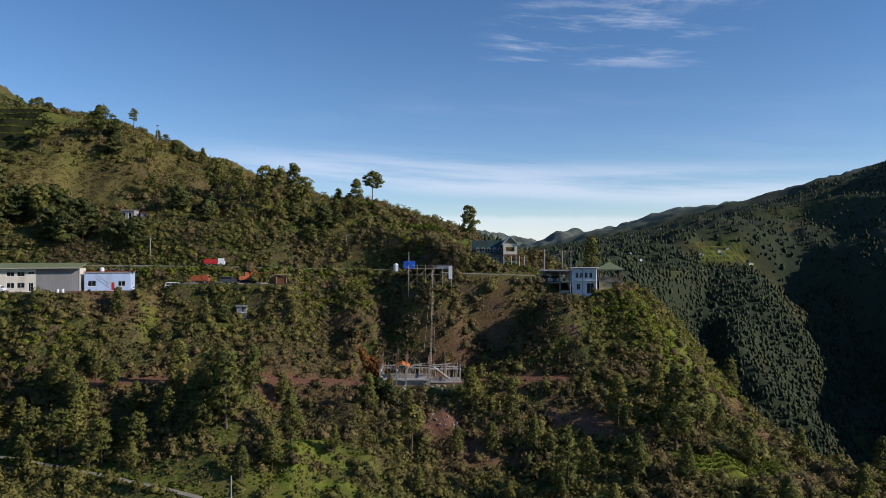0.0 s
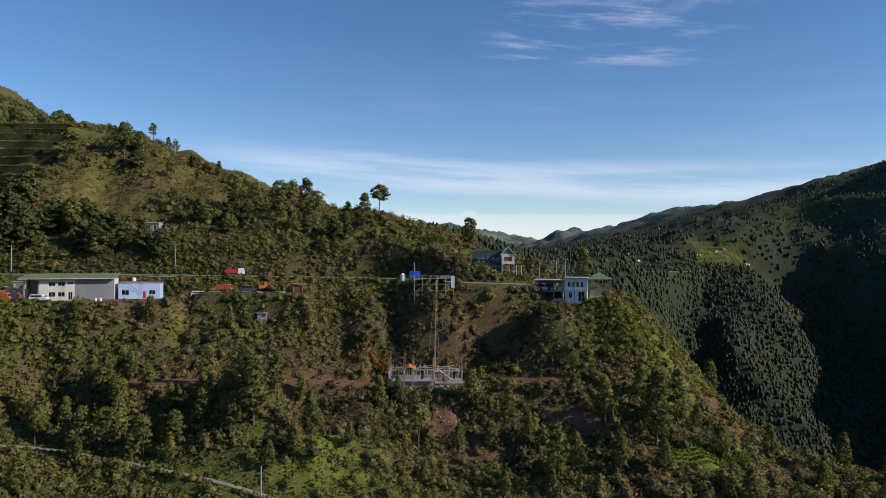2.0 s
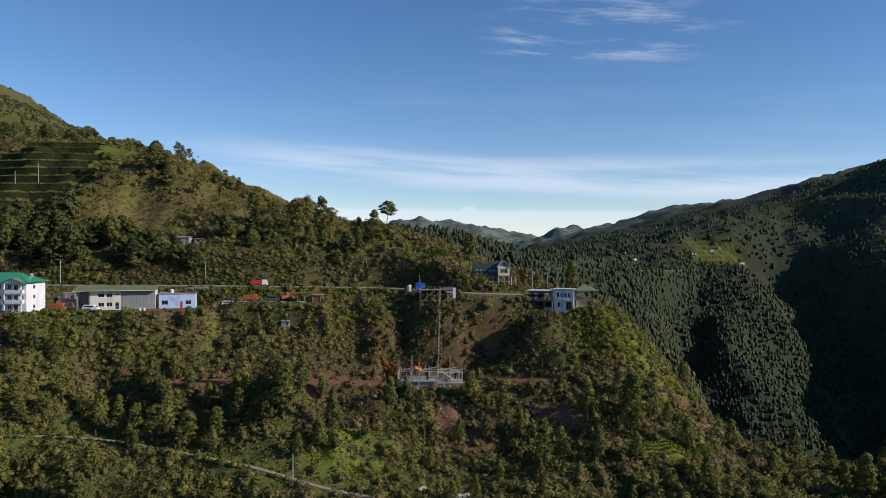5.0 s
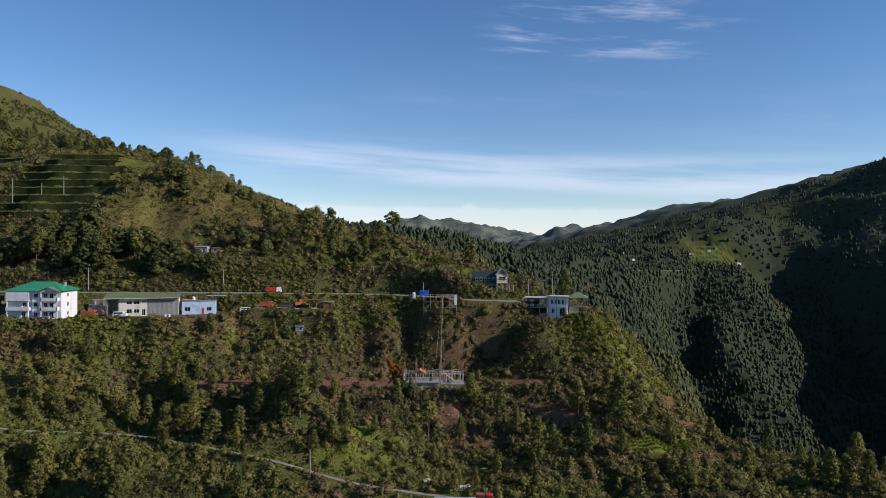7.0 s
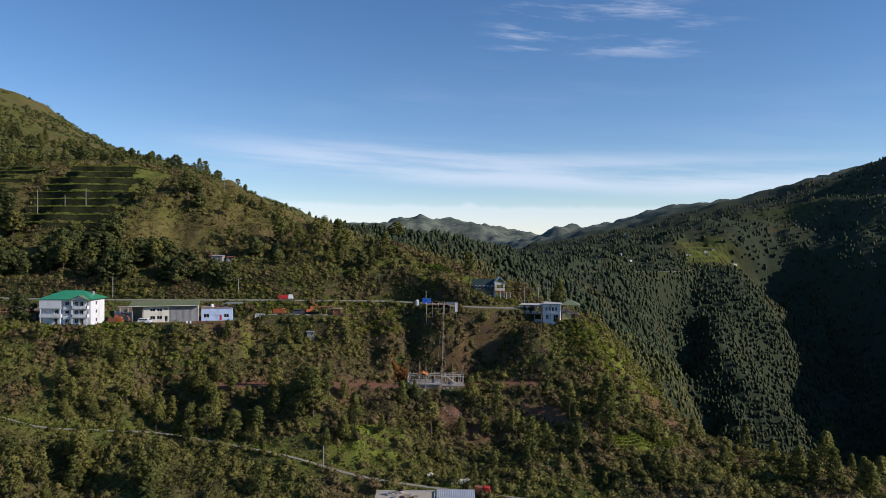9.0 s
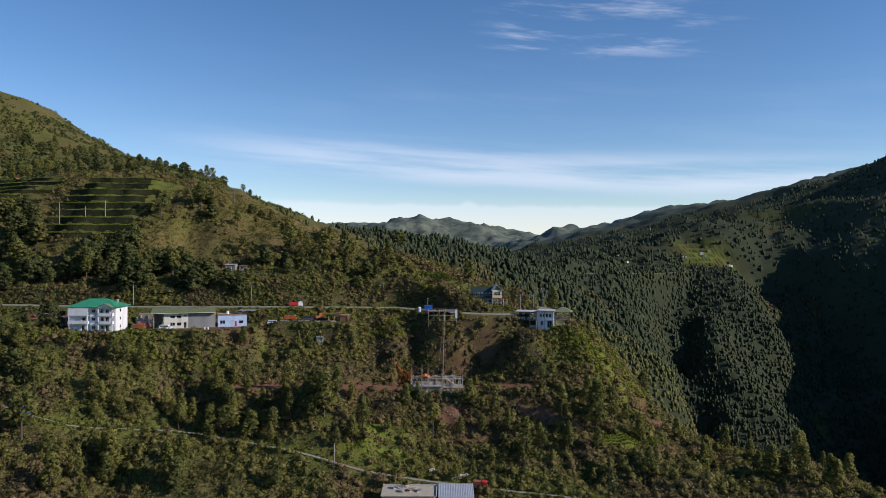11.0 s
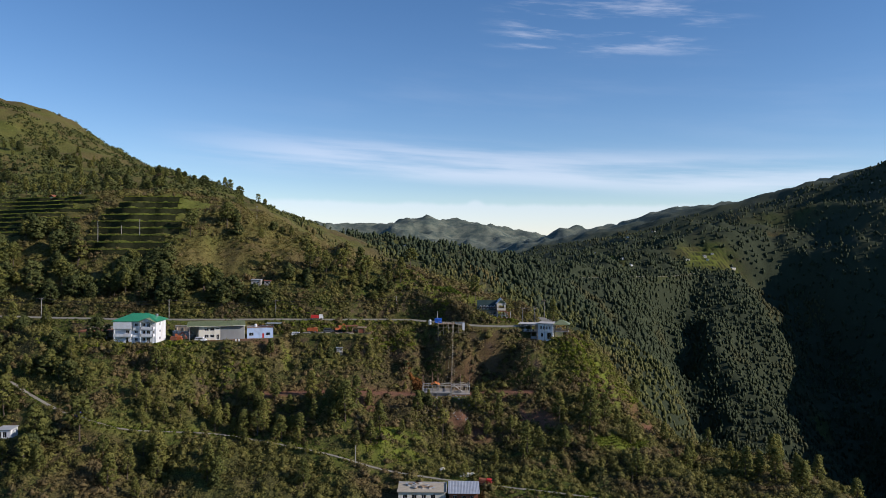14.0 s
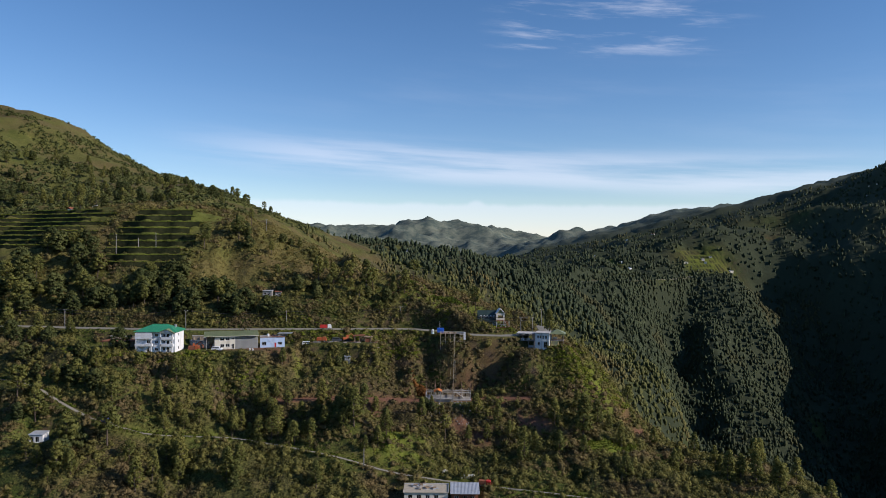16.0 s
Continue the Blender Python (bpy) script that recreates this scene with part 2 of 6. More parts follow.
LAND = [
    # crest of the near hill, from the house at the bend up to the left
    [(26, 222, -3), (18, 228, -2.5), (6, 234, 2), (-5, 242, 8), (-27, 252, 16.5), (-45, 262, 23), (-65, 272, 28), (-90, 285, 35.5), (-112, 295, 43.5), (-135, 303, 54),
     (-160, 302, 59), (-190, 296, 60)],
    # its face above the road
    [(-230, 214, 5), (-180, 210, 5), (-130, 209, 4.5), (-98, 212, 5), (-70, 216, 6), (-40, 225.5, 6), (-16, 222, 5), (2, 213, 1), (12, 213, -2)],
    [(-230, 240, 24), (-180, 236, 22), (-130, 234, 20), (-98, 231, 13), (-61, 238, 16), (-35, 240, 11), (-14, 231, 7)],
    [(-230, 262, 42), (-185, 258, 40), (-150, 258, 43), (-118, 262, 38), (-88, 262, 30), (-60, 256, 23)],
    # hilltop behind and the big mountain
    [(-150, 380, 59), (-178, 474, 68), (-213, 531, 80), (-290, 700, 107), (-369, 888, 120), (-448, 958, 130)],
    [(-166, 574, 57), (-162, 674, 52), (-112, 774, 28), (-60, 800, 26)],
    [(-331, 475, 84), (-280, 420, 70), (-240, 340, 60), (-300, 320, 52)],
    [(-310, 620, 98), (-369, 675, 122), (-400, 690, 133), (-470, 700, 166), (-530, 705, 194), (-640, 720, 236), (-900, 800, 290)],
    [(-600, 745, 224), (-554, 752, 213), (-528, 764, 205), (-485, 780, 182), (-456, 826, 157), (-410, 847, 131), (-381, 862, 127)],
    # yards below the road and the brow of the slope
    [(-235, 178, -8), (-190, 172, -9), (-165, 169, -9.2), (-143, 167, -9.2), (-125, 169, -9.2), (-110, 171, -9.2), (-95, 175, -9), (-82, 180, -9), (-66, 189, -8.8), (-48, 195, -8),
     (-34, 199, -8.5), (-22, 203, -8)],
    [(-70, 183, -15), (-52, 187.5, -16.8), (-40, 190, -17)],
    [(-230, 192, -5), (-160, 190, -8.6), (-125, 189, -8.6), (-95, 194, -8.2), (-66, 199, -6.5), (-44, 205, -6.5)],
    # cliff under the road: brow and foot
    [(-14, 203, -7), (-6, 198, -8), (4, 197, -8.5), (12, 198, -8), (22, 203, -8.5)],
    [(-30, 190, -24), (-14, 189, -28), (-4, 189, -28), (8, 189, -28.5), (18, 187, -28), (29, 187, -26)],
    # the spur with the houses
    [(28, 200.5, -12.5), (39, 196.5, -13), (46, 199, -10.5), (52, 206, -9.5)],
    [(28, 195, -18), (38, 191.5, -19), (48, 193.5, -15.5)],
    [(57, 205, -13), (64, 201, -18), (71, 200, -24.5), (77, 199, -34), (86, 200, -43), (92, 190, -50), (100, 183, -56), (116, 177, -61), (150, 170, -72)],
    [(40, 183, -28), (52, 178, -33), (62, 176, -38), (72, 178, -42)],
    # slopes between path and lower road
    [(-120, 158, -19), (-100, 164, -19), (-80, 172, -19), (-60, 177, -19), (-42, 182, -20)],
    [(-140, 146, -22), (-112, 148, -30), (-88, 151, -35), (-64, 151, -36)],
    [(-44, 153, -36), (-28, 144, -42), (-16, 158, -41), (0, 166, -41), (14, 162, -42), (30, 160, -43)],
    [(46, 154, -46), (57, 156, -46.5), (74, 155, -47), (90, 158, -52)],
    [(-10, 140, -48), (10, 138, -49), (30, 136, -49.5), (55, 132, -51)],
    # below the lower road
    [(-200, 120, -42), (-158, 126, -36.5), (-140, 112, -42), (-112, 123, -41), (-95, 121, -46), (-60, 118, -51), (-25, 112, -56), (10, 108, -57), (50, 95, -60), (100, 80, -66)],
    [(-250, 60, -90), (-120, 70, -82), (0, 60, -88), (120, 40, -100), (220, 80, -130)],
    # wooded slopes behind the near hill
    [(60, 620, -22), (125, 600, -60), (180, 580, -84), (207, 574, -92), (205, 524, -118), (150, 460, -112), (100, 350, -90)],
    [(-20, 760, 28), (20, 790, 24), (60, 810, 8), (100, 800, -4), (137, 790, -18), (170, 700, -56), (200, 620, -84)],
    [(-110, 872, 39), (-60, 870, 33), (0, 880, 14), (45, 880, -12), (120, 930, -20), (215, 1025, -22), (320, 1130, -26), (420, 1225, -26), (470, 1260, -22)],
    [(434, 1215, -58), (415, 1150, -118), (378, 1075, -192), (338, 920, -254), (310, 720, -290), (270, 520, -300), (210, 330, -260), (130, 240, -160)],
    [(474, 1235, -30), (452, 1130, -90), (426, 1060, -134), (399, 930, -191), (373, 800, -234), (330, 600, -262)],
    [(327, 1085, -58), (314, 990, -104), (275, 830, -137)],
    # spur across the valley, the stream and the shaded wall beyond
    [(540, 1290, 12), (553, 1240, -41), (557, 1190, -91), (568, 1150, -128), (530, 1030, -214), (512, 880, -267), (475, 740, -272)],
    [(660, 1330, -70), (655, 1180, -190), (620, 1020, -270), (585, 850, -310), (450, 520, -330)],
    [(690, 1400, 25), (740, 1260, -22), (755, 1120, -76), (735, 950, -138), (690, 760, -180), (660, 540, -170)],
    [(900, 1300, 66), (900, 1000, 5), (860, 700, -40)],
    # the massif and the far ranges
    [(600, 1420, 60), (700, 1500, 80), (800, 1600, 104), (907, 1728, 146), (970, 1740, 156), (1035, 1720, 208), (1100, 1690, 244), (1250, 1500, 280), (1250, 1000, 150)],
    [(300, 1400, 4), (420, 1500, 26), (560, 1660, 50), (640, 1780, 78), (735, 1880, 102), (830, 1900, 116)],
    [(391, 2875, 92), (530, 2850, 120), (681, 2800, 148), (850, 2790, 184), (996, 2775, 188), (1150, 2800, 150), (1500, 2600, 300)],
    [(-1100, 3950, 150), (-800, 4000, 150), (-640, 4050, 132), (-400, 4075, 142), (-220, 4075, 168), (-85, 4075, 188), (120, 4060, 156), (340, 4050, 110), (600, 4000, 60)],
]

SPOTS = [  # single heights in valleys and on far hills
    (-300, -100, -150), (0, -100, -170), (300, -100, -200), (0, -400, -200), (-600, -400, -80), (600, -500, -150), (-600, 100, -20), (-500, 350, 40),
    (0, -1500, 60), (-1500, -1200, 150), (1500, -1500, 150), (-1600, 0, 250), (1900, 0, 200), (-1500, 1200, 330),
    (0, 1400, -40), (-100, 1900, -60), (0, 2600, -60), (-500, 2400, -40), (-700, 1500, 80), (100, 3300, 10), (900, 3500, 0), (-300, 1000, 20),
    (-3000, 4000, 200), (3000, 4000, 200), (4500, 0, 300), (-4500, 0, 300), (0, -4500, 200), (3500, -3500, 200), (-3500, -3500, 200),
    (180, 1900, -30), (300, 2200, 20), (480, 2300, 50),
    (60, 240, -22), (75, 290, -50), (20, 340, -34), (-40, 340, 0), (-100, 360, 34),
    (60, 400, -70), (0, 480, -40), (-50, 560, 0), (20, 560, -25), (-60, 450, 4),
]


def along(line, step):
    """Points along a line, no further apart than step."""
    out = []
    for a, b in zip(line, line[1:]):
        a, b = np.array(a, float), np.array(b, float)
        n = max(1, int(np.hypot(*(b - a)[:2]) / step))
        out += [a + (b - a) * i / n for i in range(n)]
    return np.array(out + [np.array(line[-1], float)])


def smooth_line(line, step):
    """A rounded line through the points of line (Catmull-Rom)."""
    pts = [np.array(p, float) for p in line]
    pts = [2 * pts[0] - pts[1]] + pts + [2 * pts[-1] - pts[-2]]
    out = []
    for a, b, c, d in zip(pts, pts[1:], pts[2:], pts[3:]):
        n = max(2, int(np.linalg.norm(c - b) / step))
        for i in range(n):
            s = i / n
            out.append(0.5 * (2 * b + (c - a) * s + (2 * a - 5 * b + 4 * c - d) * s * s + (3 * b - a - 3 * c + d) * s ** 3))
    return np.array(out + [pts[-2]])


def lattice(x, y, seed):
    """Value noise in 0..1."""
    xi, yi = np.floor(x).astype(np.int64), np.floor(y).astype(np.int64)
    fx, fy = x - xi, y - yi
    fx, fy = fx * fx * (3 - 2 * fx), fy * fy * (3 - 2 * fy)

    def h(i, j):
        v = (i * 374761393 + j * 668265263 + seed * 1442695041) & 0xFFFFFFFF
        v = ((v ^ (v >> 13)) * 1274126177) & 0xFFFFFFFF
        return ((v ^ (v >> 16)) & 0xFFFFFF) / 0xFFFFFF

    return (h(xi, yi) * (1 - fx) + h(xi + 1, yi) * fx) * (1 - fy) + (h(xi, yi + 1) * (1 - fx) + h(xi + 1, yi + 1) * fx) * fy


def fbm(x, y, size, seed, octaves=4):
    out, amp, total = 0, 1.0, 0
    for o in range(octaves):
        out = out + amp * lattice(x / size * 2 ** o + 17.3 * o, y / size * 2 ** o + 5.1 * o, seed + o)
        total, amp = total + amp, amp * 0.52
    return out / total


def ridged(x, y, size, seed, octaves=4):
    out, amp, total = 0, 1.0, 0
    for o in range(octaves):
        out = out + amp * (1 - np.abs(2 * lattice(x / size * 2 ** o + 9.7 * o, y / size * 2 ** o + 3.3 * o, seed + o) - 1))
        total, amp = total + amp, amp * 0.5
    return out / total


def step01(v, low, high):
    s = np.clip((v - low) / (high - low), 0, 1)
    return s * s * (3 - 2 * s)


def near_line(x, y, line):
    """Distance in plan to a line of points and its height there."""
    best, z = np.full(x.shape, 1e9), np.zeros(x.shape)
    for a, b in zip(line, line[1:]):
        d = b[:2] - a[:2]
        s = np.clip(((x - a[0]) * d[0] + (y - a[1]) * d[1]) / max(d @ d, 1e-9), 0, 1)
        dist = np.hypot(x - a[0] - s * d[0], y - a[1] - s * d[1])
        closer = dist < best
        best = np.where(closer, dist, best)
        z = np.where(closer, a[2] + s * (b[2] - a[2]), z)
    return best, z


far_pts = along(FAR_ROAD, 60)
road_pts, low_pts, path_pts = smooth_line(MAIN_ROAD, 5), smooth_line(LOW_ROAD, 5), smooth_line(DIRT_PATH, 4)
anchors = [along(l, 9 if max(abs(p[1]) + abs(p[0]) for p in l) < 560 else 75) for l in LAND]
anchors += [road_pts, low_pts, path_pts, np.array(SPOTS, float)]
anchors = np.unique(np.round(np.concatenate(anchors), 2), axis=0)
kept = []
for p in anchors:
    if all((p[0] - q[0]) ** 2 + (p[1] - q[1]) ** 2 > 4 for q in kept):
        kept.append(p)
anchors = np.array(kept)
SOFT = 4.0


def kernel(ax, ay, bx, by):
    return np.sqrt((ax[:, None] - bx[None]) ** 2 + (ay[:, None] - by[None]) ** 2 + SOFT ** 2)


na = len(anchors)
system = np.zeros((na + 1, na + 1))
system[:na, :na] = kernel(anchors[:, 0], anchors[:, 1], anchors[:, 0], anchors[:, 1])
system[:na, :na] += np.eye(na) * -0.4
system[:na, na] = system[na, :na] = 1
weights = np.linalg.solve(system, np.append(anchors[:, 2], 0))

PADS = [  # levelled ground: x, y, half-width, half-depth, z
    (-133, 176, 11, 8, -9.2), (-102, 183, 14, 8, -9.1), (-85, 191, 8, 7, -9.0), (-117, 182, 8, 9, -9.1), (-160, 182, 14, 8, -8.8),
    (-55, 195, 14, 5, -7.6), (-6, 184, 13, 6.5, -32), (14.5, 227.5, 6, 4.5, -2.8), (-98, 229, 6, 4, 11.2), (-18, 118, 9, 5, -53.5), (0, 118, 7, 5, -53.5),
    (-160, 128, 6, 4, -36.5), (32, 207, 4.5, 4, -11.3), (39.5, 202, 4, 3, -11.5), (46.4, 203.5, 3.4, 3.5, -9.4),
]


GULLY = np.array([(-68, 153, 0), (-82, 155, 0), (-98, 158, 0)], float)


def terrace(z, height, sharp):
    """Height cut into steps."""
    k = np.floor(z / height)
    f = z / height - k
    return (k + np.clip((f - (1 - sharp)) / sharp, 0, 1)) * height + 0.05 * (z - k * height)


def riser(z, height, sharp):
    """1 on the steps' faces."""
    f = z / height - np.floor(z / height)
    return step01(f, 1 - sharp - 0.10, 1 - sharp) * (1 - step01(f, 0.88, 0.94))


def crest(z, height):
    """1 along the planted edge of each step."""
    f = z / height - np.floor(z / height)
    return np.maximum(step01(f, 0.90, 0.96), 1 - step01(f, 0.12, 0.3))


def land_form(x, y):
    """Height of the ground and its cover: soil, meadow, wooded, distant haze, terrace risers, fields and dry grass."""
    x, y = np.asarray(x, float).ravel(), np.asarray(y, float).ravel()
    z = np.empty(x.shape)
    for i in range(0, len(x), 20000):
        s = slice(i, i + 20000)
        z[s] = kernel(x[s], y[s], anchors[:, 0], anchors[:, 1]) @ weights[:na] + weights[na]
    dist = np.hypot(x, y + 60)
    far = step01(dist, 420, 900)
    d_road, z_road = near_line(x, y, road_pts)
    d_low, z_low = near_line(x, y, low_pts)
    d_path, z_path = near_line(x, y, path_pts)
    d_far, z_far = near_line(x, y, far_pts)
    calm = step01(np.minimum(np.minimum(d_road, d_low), d_path), 3, 14)
    z += calm * ((fbm(x, y, 22, 3, 4) - 0.5) * 6.5 + (fbm(x, y, 5, 8, 3) - 0.5) * 2.8) * (1 - 0.4 * far)
    z += calm * (ridged(x, y + 0.4 * x, 38, 21, 3) - 0.62) * 8 * (1 - far) * (1 - 0.7 * np.exp(-(((x + 190) / 70) ** 2 + ((y - 275) / 40) ** 2) ** 2))
    t_near = np.exp(-(((x + 166 - 0.15 * (y - 270)) / 27) ** 2 + ((y - 272) / 36) ** 2) ** 2)
    t_left = np.exp(-(((x + 248) / 50) ** 2 + ((y - 288) / 30) ** 2) ** 2)
    plain = 1 - np.clip(1.3 * (t_near + t_left), 0, 1)
    # ribs and rills down the slopes, hollows in the cliff, a gully with a wooded hump beside it
    z += plain * calm * (1 - far) * (ridged(x + 0.25 * y, 0.35 * y + 0.1 * x, 15, 121, 3) - 0.62) * 5.5
    d_gully = near_line(x, y, GULLY)[0]
    z += calm * (14 * np.exp(-(((x + 46) / 9) ** 2 + ((y - 153) / 8) ** 2)) - 12 * np.exp(-(d_gully / 9) ** 2))
    edge = step01(d_road, 4.0, 8.0) * step01(d_path, 3, 8)
    z += edge * (3 * np.exp(-(((x - 19) / 7) ** 2 + ((y - 186) / 3.5) ** 2)) - 15 * np.exp(-(((x - 13) / 8) ** 2 + ((y - 197) / 8) ** 2)) + 9.5 * np.exp(-(((x - 30) / 6) ** 2 + ((y - 189) / 6.5) ** 2)))
    z -= edge * (7 * np.exp(-(((x + 15) / 3.5) ** 2 + ((y - 196) / 7) ** 2)) - 5 * np.exp(-(((x + 4) / 6) ** 2 + ((y - 192) / 6) ** 2)) + 2 * np.exp(-(((x - 6) / 3.5) ** 2 + ((y - 192) / 4) ** 2)))
    z += far * ((ridged(x, y, 190, 31, 5) - 0.70) * 80 * step01(dist, 700, 1300) * (1 - 0.5 * step01(dist, 1700, 2300)) + (fbm(x, y, 70, 41, 4) - 0.5) * 22)
    z += step01(dist, 2300, 3200) * ((ridged(x, y, 520, 71, 5) - 0.84) * 120 + (ridged(x, y, 210, 75, 4) - 0.7) * 55)
    # stepped fields
    t_back = np.exp(-(((x + 62) / 60) ** 2 + ((y - 815) / 55) ** 2) ** 2)
    t_far = np.exp(-(((x - 312) / 26) ** 2 + ((y - 1290) / 48) ** 2) ** 2) + np.exp(-(((x - 520) / 75) ** 2 + ((y - 1340) / 60) ** 2) ** 2) + 0.4 * np.exp(-(((x - 800) / 120) ** 2 + ((y - 1600) / 90) ** 2) ** 2)
    t_brow = 0.8 * np.exp(-(((x + 290) / 110) ** 2 + ((y - 400) / 70) ** 2) ** 2)
    z += (t_near + t_left) * (fbm(x, y, 26, 141, 2) - 0.5) * 2.2
    t_bench = 0.6 * np.exp(-(((x + 62) / 46) ** 2 + ((y - 179) / 13) ** 2) ** 2) * step01(fbm(x, y, 20, 161, 2), 0.30, 0.45) * step01(d_path, 3, 6)
    wall, lip = 0.0, 0.0
    bench = z + (fbm(x, y, 17, 163, 2) - 0.5) * 3.5
    z = z + (terrace(bench, 5.6, 0.38) - bench) * t_bench
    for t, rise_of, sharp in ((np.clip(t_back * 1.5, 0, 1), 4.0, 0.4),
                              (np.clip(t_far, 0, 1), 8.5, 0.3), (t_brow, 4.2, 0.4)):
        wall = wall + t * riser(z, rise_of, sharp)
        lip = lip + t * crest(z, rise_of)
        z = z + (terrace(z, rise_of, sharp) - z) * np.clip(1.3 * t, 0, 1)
    field = np.clip(t_near + t_left + t_back + t_far, 0, 1)
    for px, py, hw, hd, pz in PADS:
        d = np.maximum(np.abs(x - px) - hw, np.abs(y - py) - hd)
        z += (pz - z) * (1 - step01(d, 0, 4))
    for d, zr, half in ((d_road, z_road, 4.2), (d_low, z_low, 2.2), (d_path, z_path, 2.6), (d_far, z_far, 6.0)):
        z += (zr - z) * (1 - step01(d, half, half + (16 if half == 6.0 else 3.5)))
    soil = np.maximum((1 - step01(d_path, 2, 5.2)), 0)
    scar = 0.7 * np.exp(-(((x + 42) / 16) ** 2 + ((y - 166) / 4) ** 2)) + 1.5 * np.exp(-(((x - 18) / 22) ** 2 + ((y - 169) / 9) ** 2) ** 2) + 0.6 * np.exp(-(((x - 3) / 28) ** 2 + ((y - 194) / 7) ** 2) ** 2) + np.exp(-(((x + 20) / 5) ** 2 + ((y - 187) / 6) ** 2))
    scar += 0.9 * np.exp(-(((x + 105) / 34) ** 2 + ((y - 184) / 7) ** 2) ** 2) + 1.3 * np.exp(-(((x - 76) / 8) ** 2 + ((y - 186) / 14) ** 2) ** 2) + 0.6 * np.exp(-(((x + 108) / 20) ** 2 + ((y - 262) / 18) ** 2))
    soil = np.clip(np.maximum(soil, scar * step01(fbm(x, y, 9, 77, 4), 0.32, 0.58)), 0, 1)
    lush = 1.3 * np.exp(-(((x + 26) / 15) ** 2 + ((y - 143) / 9) ** 2) ** 2) + 1.5 * np.exp(-(((x - 62) / 13) ** 2 + ((y - 156) / 5) ** 2) ** 2) + np.exp(-(((x - 62) / 12) ** 2 + ((y - 190) / 14) ** 2))
    lush += 0.75 * np.exp(-(((x + 74) / 22) ** 2 + ((y - 183) / 7) ** 2)) * step01(fbm(x, y, 6, 58, 3), 0.4, 0.6)
    lush += 0.4 * np.exp(-((d_low - 3) / 1.5) ** 2) + 0.7 * np.exp(-(((x + 34) / 16) ** 2 + ((y - 206) / 6) ** 2)) + 0.8 * np.exp(-(((x + 10) / 40) ** 2 + ((y - 236) / 10) ** 2))
    lush = np.clip(lush * step01(fbm(x, y, 12, 55, 4), 0.3, 0.55) + (0.45 + 0.5 * np.clip(lip, 0, 1)) * np.clip(t_near + t_left + 0.8 * t_back + 0.7 * t_far, 0, 1) + 0.16 * step01(dist, 330, 420) * (1 - step01(dist, 900, 1100)) * step01(-x, 60, 160) * step01(fbm(x, y, 40, 91, 4), 0.34, 0.56), 0, 1) * (1 - wall)
    shady = np.exp(-((z - 9) / 7) ** 2) * step01(x, -108, -88) * (1 - step01(x, -6, 8))
    golden = step01(z, 3, 12) * step01(y, 205, 222) * (1 - 0.55 * step01(dist, 430, 560)) * (1 - step01(x, 0, 60)) * (1 - step01(dist, 1000, 1200))
    golden = np.maximum(golden, 0.9 * np.exp(-(((x + 50) / 13) ** 2 + ((y - 161.5) / 3.2) ** 2)) + 0.7 * np.exp(-(((x + 120) / 16) ** 2 + ((y - 152) / 6) ** 2)))
    golden = golden * (0.45 + 0.55 * step01(fbm(x, y, 24, 151, 4), 0.34, 0.56)) * (1 - field) * (1 - 0.85 * shady)
    valley = step01(x + 0.10 * y, -40, 40) * step01(fbm(x, y, 120, 61, 4), 0.16, 0.30)
    back = step01(x, -175, -120) * step01(y, 420, 560) * step01(fbm(x, y, 50, 66, 3), 0.36, 0.5)
    wooded = np.maximum(far, step01(x, 62, 85) * step01(y, 215, 260)) * (1 - field) * step01(d_far, 5, 8) * np.maximum(valley, 0.8 * back)
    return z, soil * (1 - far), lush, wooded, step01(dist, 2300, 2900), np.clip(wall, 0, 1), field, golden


# the sheet: rays from behind the flight's end, denser where the camera looks
azim = np.concatenate([np.linspace(-180, -46, 46)[:-1], np.linspace(-46, -38, 12)[:-1], np.linspace(-38, 40, 355)[:-1], np.linspace(40, 48, 12)[:-1], np.linspace(48, 180, 45)])
azim = np.radians(azim[:-1])
radii = [2.0, 30, 60, 90, 120, 150, 170, 185, 200, 210]
while radii[-1] < 4900:
    r = radii[-1]
    radii.append(r + (0.95 if 222 < r < 440 else 2.0 if r < 640 else 5.0 if 1040 < r < 1640 else 0.013 * (r - 640) + 2.2))
radii = np.array(radii)
gx = (np.sin(azim)[None] * radii[:, None]).ravel()
gy = (np.cos(azim)[None] * radii[:, None]).ravel() - 120
cols, rows_n = len(azim), len(radii)
COVER = land_form(gx, gy)
gz, soil_at, lush_at, wood_at, distant_at, wall_at, field_at, golden_at = COVER
SHEET = np.stack(COVER, -1).reshape(rows_n, cols, 8)


def land(x, y):
    """Height and cover read off the sheet."""
    x, y = np.asarray(x, float).ravel(), np.asarray(y, float).ravel()
    j = np.interp(np.arctan2(x, y + 120), np.append(azim, math.pi), np.arange(cols + 1))
    i = np.interp(np.hypot(x, y + 120), radii, np.arange(rows_n))
    i0, j0 = np.minimum(i.astype(int), rows_n - 2), np.minimum(j.astype(int), cols - 1)
    fi, fj, j1 = (i - i0)[:, None], (j - j0)[:, None], (j0 + 1) % cols
    out = (SHEET[i0, j0] * (1 - fj) + SHEET[i0, j1] * fj) * (1 - fi) + (SHEET[i0 + 1, j0] * (1 - fj) + SHEET[i0 + 1, j1] * fj) * fi
    return tuple(out.T)


def height(x, y):
    return land(x, y)[0]


ii, jj = np.meshgrid(np.arange(rows_n - 1), np.arange(cols), indexing="ij")
quads = np.stack([ii * cols + jj, ii * cols + (jj + 1) % cols, (ii + 1) * cols + (jj + 1) % cols, (ii + 1) * cols + jj], -1).reshape(-1, 4)


